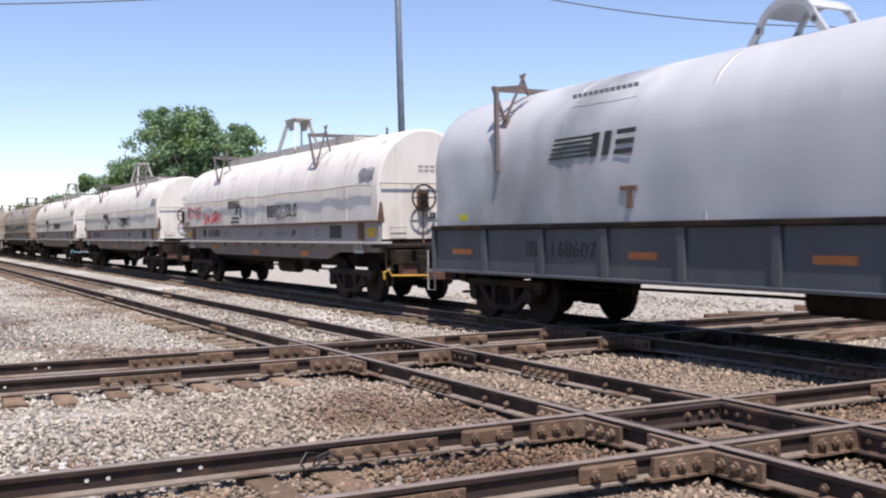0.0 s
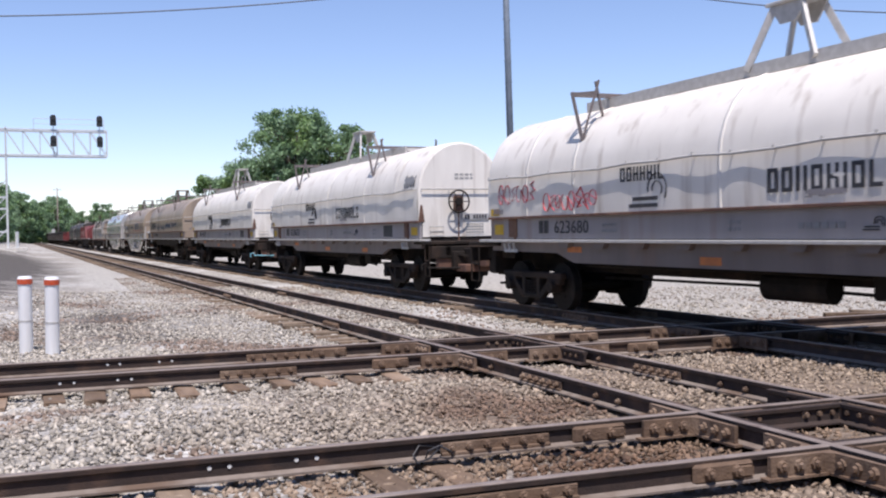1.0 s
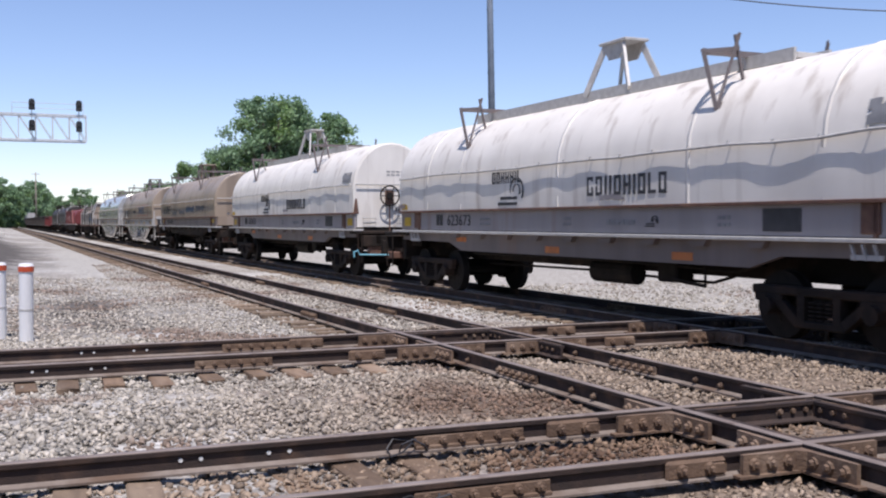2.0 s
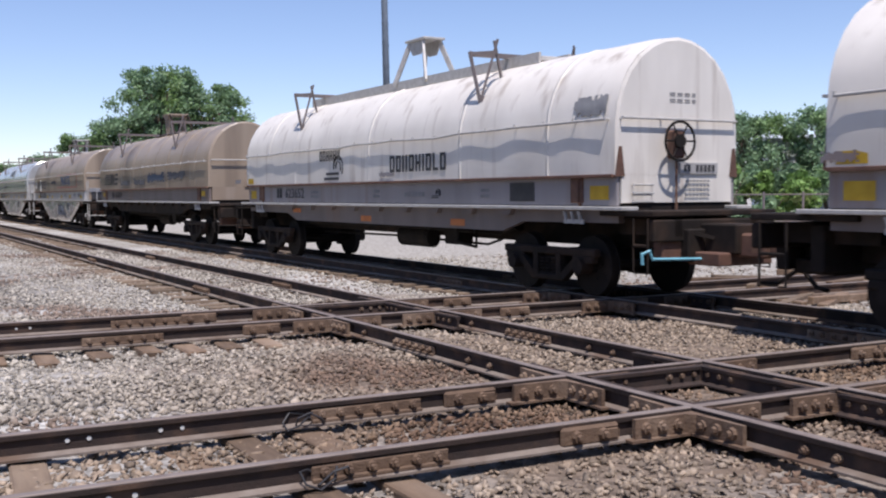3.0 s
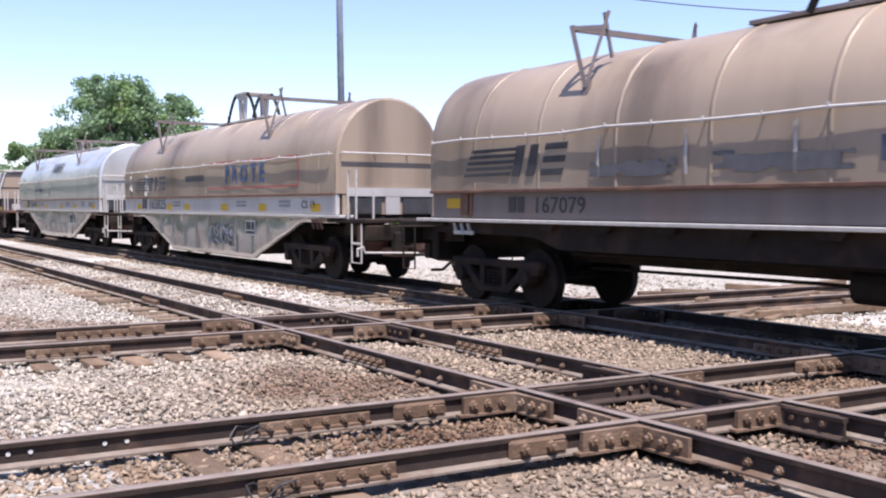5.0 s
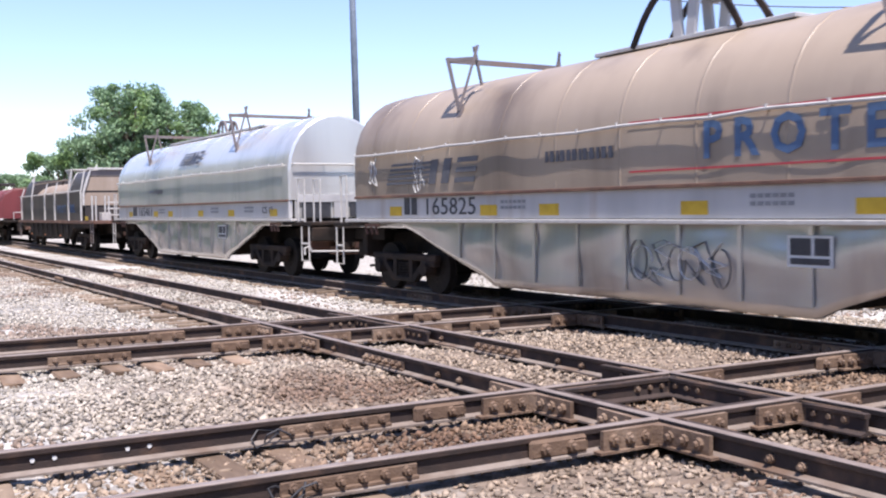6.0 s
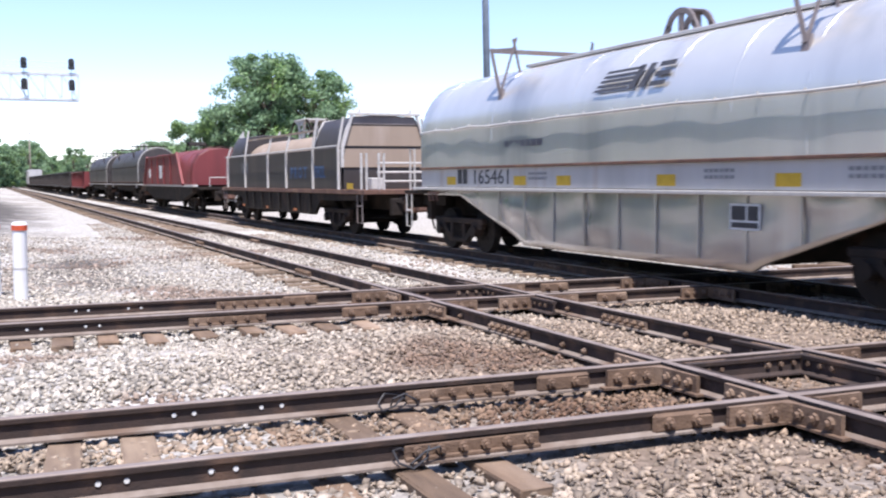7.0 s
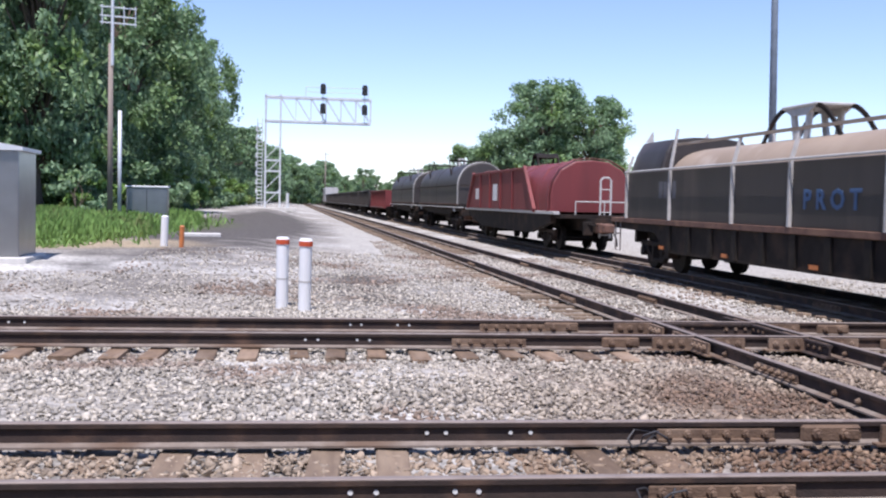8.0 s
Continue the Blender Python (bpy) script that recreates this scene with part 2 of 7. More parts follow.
def ground_material():
    """Grey crushed stone, browner round the diamond, dusty and pale beyond."""
    m = mat("stony_ground", (0.42, 0.39, 0.35), (0.24, 0.22, 0.195), 26, 0.95, 0, 0.9, 34, (0.52, 0.5, 0.47), 0.16, (0.46, 0.6), world_space=True)
    nt = m.node_tree
    bsdf = nt.nodes["Principled BSDF"]
    base = bsdf.inputs["Base Color"].links[0].from_socket
    geo = nt.nodes.new("ShaderNodeNewGeometry")

    def blob(cx, cy, rx, ry, wob):
        mp = nt.nodes.new("ShaderNodeMapping")
        mp.inputs["Location"].default_value = (-cx / rx, -cy / ry, 0)
        mp.inputs["Scale"].default_value = (1 / rx, 1 / ry, 0)
        link(nt, geo.outputs["Position"], mp.inputs["Vector"])
        d = nt.nodes.new("ShaderNodeVectorMath")
        d.operation = "LENGTH"
        link(nt, mp.outputs[0], d.inputs[0])
        n = nt.nodes.new("ShaderNodeTexNoise")
        n.inputs["Scale"].default_value, n.inputs["Detail"].default_value = 0.7, 7
        link(nt, geo.outputs["Position"], n.inputs["Vector"])
        a = nt.nodes.new("ShaderNodeMath")
        a.operation = "MULTIPLY_ADD"
        link(nt, n.outputs["Fac"], a.inputs[0])
        a.inputs[1].default_value = wob
        link(nt, d.outputs["Value"], a.inputs[2])
        r = nt.nodes.new("ShaderNodeMapRange")
        r.inputs["From Min"].default_value, r.inputs["From Max"].default_value = 1.22 + wob * 0.5, 0.72 + wob * 0.5
        link(nt, a.outputs[0], r.inputs["Value"])
        return r.outputs[0]

    def over(col, fac, tint):
        x = nt.nodes.new("ShaderNodeMix")
        x.data_type = "RGBA"
        link(nt, fac, x.inputs[0])
        link(nt, col, x.inputs[6])
        x.inputs[7].default_value = (*tint, 1)
        return x.outputs[2]

    bsdf.inputs["Specular IOR Level"].default_value = 0.15
    mott = nt.nodes.new("ShaderNodeTexNoise")
    mott.inputs["Scale"].default_value, mott.inputs["Detail"].default_value = 0.9, 8
    link(nt, geo.outputs["Position"], mott.inputs["Vector"])
    lvl = nt.nodes.new("ShaderNodeMapRange")
    lvl.inputs["From Min"].default_value, lvl.inputs["From Max"].default_value = 0.5, 0.72
    link(nt, mott.outputs["Fac"], lvl.inputs["Value"])
    base = over(base, lvl.outputs[0], (0.27, 0.248, 0.217))                      # trodden dirt
    dusty = nt.nodes.new("ShaderNodeTexNoise")
    dusty.inputs["Scale"].default_value, dusty.inputs["Detail"].default_value, dusty.inputs["Roughness"].default_value = 0.45, 9, 0.68
    stretch = nt.nodes.new("ShaderNodeMapping")
    stretch.inputs["Scale"].default_value = (0.55, 1.3, 1)
    link(nt, geo.outputs["Position"], stretch.inputs["Vector"])
    link(nt, stretch.outputs[0], dusty.inputs["Vector"])
    lvl2 = nt.nodes.new("ShaderNodeMapRange")
    lvl2.inputs["From Min"].default_value, lvl2.inputs["From Max"].default_value = 0.5, 0.66
    link(nt, dusty.outputs["Fac"], lvl2.inputs["Value"])
    base = over(base, lvl2.outputs[0], (0.44, 0.418, 0.378))                     # pale stone dust
    lvl3 = nt.nodes.new("ShaderNodeMapRange")
    lvl3.inputs["From Min"].default_value, lvl3.inputs["From Max"].default_value = 0.45, 0.33
    lvl3.inputs["To Max"].default_value = 0.7
    link(nt, dusty.outputs["Fac"], lvl3.inputs["Value"])
    base = over(base, lvl3.outputs[0], (0.15, 0.135, 0.12))                      # damp cinders
    base = over(base, blob(-9.0, 23.5, 5.5, 2.6, 0.8), (0.62, 0.6, 0.56))       # pale dust by the hut
    base = over(base, blob(0, -40, 400, 40.5, 0.02), (0.1, 0.098, 0.094))        # unseen ground behind the camera, made dark to cut bounce on the train
    base = over(base, blob(17, 42, 8.5, 34, 0.8), (0.38, 0.355, 0.315))             # weedy gravel past the train
    col = over(base, blob(6.5, 9.5, 4.5, 7.5, 0.9), (0.2, 0.155, 0.12))          # oily dirt in the diamond
    col = over(col, blob(-4.4, 58, 4.4, 36, 1.1), (0.11, 0.1, 0.093))          # dark access road
    col = over(col, blob(1.3, 21, 1.5, 4.5, 1.0), (0.12, 0.11, 0.1))            # dark oil patch
    col = over(col, blob(2.3, 52, 1.6, 32, 0.7), (0.4, 0.38, 0.345))              # pale shoulder of the main line
    col = over(col, blob(-9, 32, 5, 4, 0.8), (0.36, 0.29, 0.2))                  # dry grass soil
    col = over(col, blob(-16, 52, 10, 16, 0.5), (0.1, 0.13, 0.04))               # weedy bank
    grit = nt.nodes.new("ShaderNodeTexVoronoi")                                  # every pebble a shade of its own
    grit.inputs["Scale"].default_value = 16
    link(nt, geo.outputs["Position"], grit.inputs["Vector"])
    tone = nt.nodes.new("ShaderNodeSeparateColor")
    link(nt, grit.outputs["Color"], tone.inputs[0])
    shade = nt.nodes.new("ShaderNodeMapRange")
    shade.inputs["To Min"].default_value, shade.inputs["To Max"].default_value = 0.62, 1.3
    link(nt, tone.outputs[0], shade.inputs["Value"])
    mul = nt.nodes.new("ShaderNodeMix")
    mul.data_type, mul.blend_type = "RGBA", "MULTIPLY"
    mul.inputs[0].default_value = 1.0
    link(nt, col, mul.inputs[6])
    link(nt, shade.outputs[0], mul.inputs[7])
    link(nt, mul.outputs[2], bsdf.inputs["Base Color"])
    return m


def stone_material():
    m = mat("crushed_stone", (0.475, 0.432, 0.37), (0.35, 0.315, 0.265), 18, 0.9, 0, 0.4, 70, (0.25, 0.19, 0.15), 0.35, (0.52, 0.6), world_space=True, island=True, rand=0.45)
    nt = m.node_tree
    bsdf = nt.nodes["Principled BSDF"]
    base = bsdf.inputs["Base Color"].links[0].from_socket
    geo = nt.nodes.new("ShaderNodeNewGeometry")
    mp = nt.nodes.new("ShaderNodeMapping")
    mp.inputs["Location"].default_value = (-7.6 / 6.6, -6.2 / 7.2, 0)
    mp.inputs["Scale"].default_value = (1 / 6.6, 1 / 7.2, 0)
    link(nt, geo.outputs["Position"], mp.inputs["Vector"])
    d = nt.nodes.new("ShaderNodeVectorMath")
    d.operation = "LENGTH"
    link(nt, mp.outputs[0], d.inputs[0])
    r = nt.nodes.new("ShaderNodeMapRange")
    r.inputs["From Min"].default_value, r.inputs["From Max"].default_value = 1.2, 0.65
    r.inputs["To Max"].default_value = 0.72
    link(nt, d.outputs["Value"], r.inputs["Value"])
    x = nt.nodes.new("ShaderNodeMix")
    x.data_type, x.blend_type = "RGBA", "MULTIPLY"
    link(nt, r.outputs[0], x.inputs[0])
    link(nt, base, x.inputs[6])
    x.inputs[7].default_value = (0.6, 0.47, 0.37, 1)
    # brake dust and rust between the rails of the near track
    sep = nt.nodes.new("ShaderNodeSeparateXYZ")
    link(nt, geo.outputs["Position"], sep.inputs[0])
    off = nt.nodes.new("ShaderNodeMath")
    off.operation = "SUBTRACT"
    off.inputs[1].default_value = Y_A + GAUGE / 2
    link(nt, sep.outputs["Y"], off.inputs[0])
    mag = nt.nodes.new("ShaderNodeMath")
    mag.operation = "ABSOLUTE"
    link(nt, off.outputs[0], mag.inputs[0])
    band = nt.nodes.new("ShaderNodeMapRange")
    band.inputs["From Min"].default_value, band.inputs["From Max"].default_value = 1.1, 0.6
    band.inputs["To Max"].default_value = 0.8
    link(nt, mag.outputs[0], band.inputs["Value"])
    x2 = nt.nodes.new("ShaderNodeMix")
    x2.data_type, x2.blend_type = "RGBA", "MULTIPLY"
    link(nt, band.outputs[0], x2.inputs[0])
    link(nt, x.outputs[2], x2.inputs[6])
    x2.inputs[7].default_value = (0.72, 0.6, 0.5, 1)
    link(nt, x2.outputs[2], bsdf.inputs["Base Color"])
    return m


M["ground"], M["stone"] = ground_material(), stone_material()


def let_light_through(m, share):
    """Leaves pass some of the light that falls on their backs."""
    nt = m.node_tree
    bsdf = nt.nodes["Principled BSDF"]
    out = nt.nodes["Material Output"]
    tr = nt.nodes.new("ShaderNodeBsdfTranslucent")
    link(nt, bsdf.inputs["Base Color"].links[0].from_socket, tr.inputs["Color"])
    mx = nt.nodes.new("ShaderNodeMixShader")
    mx.inputs[0].default_value = share
    link(nt, bsdf.outputs[0], mx.inputs[1])
    link(nt, tr.outputs[0], mx.inputs[2])
    link(nt, mx.outputs[0], out.inputs["Surface"])


for leafy in ("leaf_mid", "leaf_dark", "weed"):
    let_light_through(M[leafy], 0.3)
for sooty in ("dark", "under"):
    M[sooty].node_tree.nodes["Principled BSDF"].inputs["Specular IOR Level"].default_value = 0.12


# ---- mesh helpers ----
def part(name, bm, material, parent=None, label=""):
    me = bpy.data.meshes.new(name)
    bm.normal_update()
    bm.to_mesh(me)
    bm.free()
    me.materials.append(M[material] if isinstance(material, str) else material)
    ob = new(name, me)
    if parent:
        ob.parent = parent
    if label:
        ob["label"] = label
    return ob


def piece(name, me, parent, m):
    """An object on shared mesh data under its parent."""
    ob = new(name, me)
    ob.parent = parent
    ob.matrix_basis = m
    return ob


def mesh_of(name, bm, material):
    me = bpy.data.meshes.new(name)
    bm.normal_update()
    bm.to_mesh(me)
    bm.free()
    me.materials.append(M[material])
    return me


def box(bm, x0, x1, y0, y1, z0, z1, bevel=0.0, m=None):
    made = bmesh.ops.create_cube(bm, size=1.0, matrix=Matrix.Translation(((x0 + x1) / 2, (y0 + y1) / 2, (z0 + z1) / 2)) @ Matrix.Diagonal((x1 - x0, y1 - y0, z1 - z0, 1)))
    vs = made["verts"]
    if bevel:
        es = {e for v in vs for e in v.link_edges}
        out = bmesh.ops.bevel(bm, geom=list(es), offset=bevel, segments=1, affect="EDGES", profile=0.5)
        vs = list({v for f in out["faces"] for v in f.verts} | {v for v in vs if v.is_valid})
    if m is not None:
        bmesh.ops.transform(bm, matrix=m, verts=vs)
    return bm


def rod(bm, p0, p1, r, seg=6, r1=None):
    p0, p1 = Vector(p0), Vector(p1)
    d = p1 - p0
    q = d.to_track_quat("Z", "Y").to_matrix().to_4x4()
    bmesh.ops.create_cone(bm, cap_ends=True, segments=seg, radius1=r, radius2=r if r1 is None else r1, depth=d.length,
                          matrix=Matrix.Translation((p0 + p1) / 2) @ q)
    return bm


def path(bm, pts, r, seg=6):
    """One bent tube through the points."""
    pts = [Vector(p) for p in pts]
    rings, side = [], None
    for i, p in enumerate(pts):
        t = (pts[min(i + 1, len(pts) - 1)] - pts[max(i - 1, 0)]).normalized()
        side = (side or t.orthogonal()) - t * (side or t.orthogonal()).dot(t)
        side.normalize()
        up = t.cross(side)
        rings.append([bm.verts.new(p + r * (math.cos(2 * math.pi * k / seg) * side + math.sin(2 * math.pi * k / seg) * up)) for k in range(seg)])
    for a, b in zip(rings, rings[1:]):
        for k in range(seg):
            bm.faces.new((a[k], a[(k + 1) % seg], b[(k + 1) % seg], b[k]))
    bm.faces.new(rings[0][::-1])
    bm.faces.new(rings[-1])
    return bm


def bar(bm, p0, p1, w, h):
    """A rectangular bar between two points, w wide and h deep."""
    p0, p1 = Vector(p0), Vector(p1)
    d = p1 - p0
    q = d.to_track_quat("Z", "Y").to_matrix().to_4x4()
    bmesh.ops.create_cube(bm, size=1.0, matrix=Matrix.Translation((p0 + p1) / 2) @ q @ Matrix.Diagonal((w, h, d.length, 1)))
    return bm


def prism(bm, outline, y0, y1, axis="y"):
    """An outline in x, z drawn out along y (or an outline in y, z drawn out along x)."""
    n = len(outline)
    def at(p, t):
        return (p[0], t, p[1]) if axis == "y" else (t, p[0], p[1])
    a = [bm.verts.new(at(p, y0)) for p in outline]
    b = [bm.verts.new(at(p, y1)) for p in outline]
    bm.faces.new(a)
    bm.faces.new(b[::-1])
    for i in range(n):
        j = (i + 1) % n
        bm.faces.new((a[j], a[i], b[i], b[j]))
    bmesh.ops.recalc_face_normals(bm, faces=bm.faces[:])
    return bm


def smooth(ob, on=True):
    ob.data.polygons.foreach_set("use_smooth", [on] * len(ob.data.polygons))
    return ob


def empty(name, m=None):
    ob = new(name)
    ob.empty_display_size = 0.3
    if m is not None:
        ob.matrix_basis = m
    return ob


# ---- ground ----
def step(v, a, b):
    t = min(1, max(0, (v - a) / (b - a)))
    return t * t * (3 - 2 * t)


def ground_z(x, y):
    z = -0.262 - 0.1 * step(-y, -3, 1) + 0.045 * step(y, 7.95, 8.5) * step(-y, -11.4, -10.6)  + 0.022 * step(y, 5.5, 5.9) * step(-y, -7.4, -7.0)
    rel = (Vector((x, y)) - ORIGIN).dot(ACROSS)
    left = step(-rel, 3.0, 7.0)
    z += 0.06 * step(y, 14.6, 15.6) * step(-rel, 1.2, 2.4)
    z += left * (0.32 * step(y, 17, 27) + 0.45 * step(y, 55, 100))
    z += left * 1.2 * step(-x, 14, 40)
    z += 0.25 * step(rel, 11, 20) * step(y, -20, 10) * 0.4
    return z


def build_ground():
    xs = sorted({*np.arange(-14, 22, 0.3).round(2), *np.arange(-60, 80, 2.0), *(-1500, -700, -350, -180, -110, 110, 180, 350, 700, 1500)})
    ys = sorted({*np.arange(-2, 24, 0.3).round(2), *np.arange(24, 60, 1.0), *np.arange(-20, 140, 4.0), *(-1500, -600, -250, -100, -50, 160, 200, 260, 350, 500, 800, 1400, 2500)})
    verts, faces = [], []
    for y in ys:
        for x in xs:
            w = 0.0
            if -14 < x < 22 and -2 < y < 40:
                w = 0.03 * noise.noise((x * 0.7, y * 0.7, 0)) + 0.015 * noise.noise((x * 2.1, y * 2.1, 3))
            verts.append((x, y, ground_z(x, y) + w))
    nx = len(xs)
    for j in range(len(ys) - 1):
        for i in range(nx - 1):
            a = j * nx + i
            faces.append((a, a + 1, a + nx + 1, a + nx))
    me = bpy.data.meshes.new("ground")
    me.from_pydata(verts, [], faces)
    me.materials.append(M["ground"])
    ob = smooth(new("ground", me))
    tagged(ob, "grey crushed-stone railway ground with brown oily dirt", "ground", kind="structure")


build_ground()


def build_ballast():
    """Loose crushed stones round and between the tracks, one joined sheet of real stones."""
    rng = np.random.default_rng(5)
    base = np.array([(1, 0, 0), (-1, 0, 0), (0, 1, 0), (0, -1, 0), (0, 0, 1), (0, 0, -1)], float)
    tri = np.array([(0, 2, 4), (2, 1, 4), (1, 3, 4), (3, 0, 4), (2, 0, 5), (1, 2, 5), (3, 1, 5), (0, 3, 5)])
    spots = []
    for x0, x1, y0, y1, dens in ((4.0, 6.3, 15.4, 30, 260), (-4.5, 2, 20, 30, 34), (-8, -4.5, 19, 21.5, 34), (2.0, 4.4, 22, 46, 75), (-8, 13, 3.4, 16, 385), (-9, 3, 16, 22, 60), (8, 18, 9, 26, 50), (-1, 9, 16, 34, 60), (3.4, 7.0, 21, 34, 150), (-3, 4, 15, 20, 90)):
        n = int((x1 - x0) * (y1 - y0) * dens)
        spots.append(np.column_stack([rng.uniform(x0, x1, n), rng.uniform(y0, y1, n)]))
    p = np.concatenate(spots)
    rel = (p - np.array(ORIGIN)) @ np.array(ACROSS)
    near_rail = np.zeros(len(p), bool)
    for y in (Y_A, Y_A + GAUGE, Y_B, Y_B + GAUGE):
        near_rail |= np.abs(p[:, 1] - y) < 0.08
    for o in (0, GAUGE, TRAIN_OFF - GAUGE / 2, TRAIN_OFF + GAUGE / 2):
        near_rail |= np.abs(rel - o) < 0.08
    # timbers keep most of the stones off the middle of the diamond
    p = p[~near_rail]
    n = len(p)
    size = rng.uniform(0.014, 0.032, n) * rng.choice([1, 1, 1, 1.4], n)
    sc = rng.uniform(0.6, 1.55, (n, 3)) * np.array((1, 1, 0.55)) * size[:, None]
    ang = np.column_stack([rng.uniform(0, 6.28, n), rng.normal(0, 0.5, n), rng.normal(0, 0.5, n)])
    v = base[None] * sc[:, None, :] + rng.normal(0, 0.3, (n, 6, 3)) * size[:, None, None]
    for k, (a, b) in enumerate(((0, 1), (1, 2), (0, 2))):
        c, s = np.cos(ang[:, k])[:, None], np.sin(ang[:, k])[:, None]
        va, vb = v[:, :, a].copy(), v[:, :, b].copy()
        v[:, :, a], v[:, :, b] = c * va - s * vb, s * va + c * vb
    z = np.array([ground_z(x, y) for x, y in p]) + rng.uniform(0.0, 0.022, n)
    rel = (p - np.array(ORIGIN)) @ np.array(ACROSS)
    heaped = (rel > 0.09) & (rel < GAUGE - 0.09) & (p[:, 1] > 15.4) & (rng.uniform(size=n) < 0.75)
    z = np.where(heaped, np.maximum(z, -0.2 + rng.uniform(0, 0.03, n)), z)   # stones lie over the ties
    v += np.column_stack([p, z])[:, None, :]
    me = bpy.data.meshes.new("ballast")
    me.vertices.add(n * 6)
    me.vertices.foreach_set("co", v.reshape(-1))
    f = (tri[None] + (np.arange(n) * 6)[:, None, None]).reshape(-1)
    me.loops.add(len(f))
    me.loops.foreach_set("vertex_index", f)
    me.polygons.add(len(f) // 3)
    me.polygons.foreach_set("loop_start", np.arange(0, len(f), 3))
    me.polygons.foreach_set("loop_total", np.full(len(f) // 3, 3))
    me.update(calc_edges=True)
    me.materials.append(M["stone"])
    tagged(new("ballast", me), "grey and brown crushed ballast stones round the tracks", "ballast", kind="stuff")


build_ballast()

# ---- tracks ----
RAIL_H = 0.18


def rail_profile(bm, length0, length1, drop=0.0):
    """A flat-bottomed rail along y, its head a separate tone."""
    side = [(-0.075, -RAIL_H), (0.075, -RAIL_H), (0.075, -RAIL_H + 0.014), (0.013, -RAIL_H + 0.034), (0.012, -0.05), (0.034, -0.042),
            (0.036, -0.012), (-0.036, -0.012), (-0.034, -0.042), (-0.012, -0.05), (-0.013, -RAIL_H + 0.034), (-0.075, -RAIL_H + 0.014)]
    prism(bm, [(x, z - drop) for x, z in side], length0, length1)
    return bm


def make_rail(name, m, l0, l1, track, drop=0.0):
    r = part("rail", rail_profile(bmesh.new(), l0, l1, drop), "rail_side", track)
    r.matrix_basis = m
    bm = bmesh.new()
    prism(bm, [(-0.036, -0.012 - drop), (0.036, -0.012 - drop), (0.037, -0.006 - drop), (0.026, -drop), (-0.026, -drop), (-0.037, -0.006 - drop)], l0, l1)
    for sx in (-1, 1):
        foot = bmesh.new()
        prism(foot, [(sx * 0.077, -RAIL_H + 0.001 - drop), (sx * 0.077, -RAIL_H + 0.017 - drop), (sx * 0.02, -RAIL_H + 0.036 - drop), (sx * 0.02, -RAIL_H + 0.001 - drop)][::sx], l0, l1)
        part("rail_foot", foot, "rail_foot", r, "dust-covered rail foot")
    part("rail_head", bm, "rail_head", r, "worn polished running surface")
    return r


def joint_bar_mesh():
    bm = bmesh.new()
    box(bm, 0.012, 0.034, -0.46, 0.46, -0.145, -0.058, 0.008)
    box(bm, 0.03, 0.06, -0.46, 0.46, -0.158, -0.13, 0.006)
    return mesh_of("joint_bar", bm, "casting")


def bolt_mesh():
    bm = bmesh.new()
    rod(bm, (0, 0, 0), (0.03, 0, 0), 0.034, 8, 0.03)
    rod(bm, (0.03, 0, 0), (0.055, 0, 0), 0.02, 6, 0.016)
    return mesh_of("bolt", bm, "casting")


JOINT, BOLT = joint_bar_mesh(), bolt_mesh()


def add_joint(rail, y, side):
    """A bolted joint bar on one flank of a rail at y along it."""
    flip = Matrix.Translation((0, y, 0)) @ (Matrix.Identity(4) if side > 0 else Matrix.Rotation(math.pi, 4, "Z"))
    j = piece("joint_bar", JOINT, rail, flip)
    for k in range(6):
        piece("bolt", BOLT, j, pose(0.038, -0.38 + k * 0.152, -0.098))


def brace_block_mesh():
    bm = bmesh.new()
    box(bm, 0.014, 0.06, -0.24, 0.24, -0.165, -0.03, 0.02)
    box(bm, 0.05, 0.075, 0.08, 0.23, -0.15, -0.05, 0.02)
    return mesh_of("rail_brace", bm, "casting")


BLOCK = brace_block_mesh()


def add_block(rail, y, side):
    """A short cast rail brace with two heavy bolts."""
    flip = Matrix.Translation((0, y, 0)) @ (Matrix.Identity(4) if side > 0 else Matrix.Rotation(math.pi, 4, "Z"))
    b = piece("rail_brace", BLOCK, rail, flip)
    for dy in (-0.12, 0.1):
        piece("bolt", BOLT, b, pose(0.058, dy, -0.095) @ Matrix.Diagonal((1.2, 1.3, 1.3, 1)))


def tie_mesh(length, seed, wood="tie"):
    rng = random.Random(seed)
    bm = bmesh.new()
    box(bm, -0.115, 0.115, -length / 2, length / 2, -0.18, 0.0, 0.012)
    for v in bm.verts:
        v.co += Vector((rng.uniform(-0.008, 0.008), rng.uniform(-0.03, 0.03), rng.uniform(-0.01, 0.004)))
    return mesh_of("tie", bm, wood)


TIES = [tie_mesh(2.65, k) for k in range(5)]
RUSTY_TIES = [tie_mesh(2.75, 20 + k, "tie_rusty") for k in range(5)]
LONG_TIES = [tie_mesh(3.6, 10 + k) for k in range(3)]


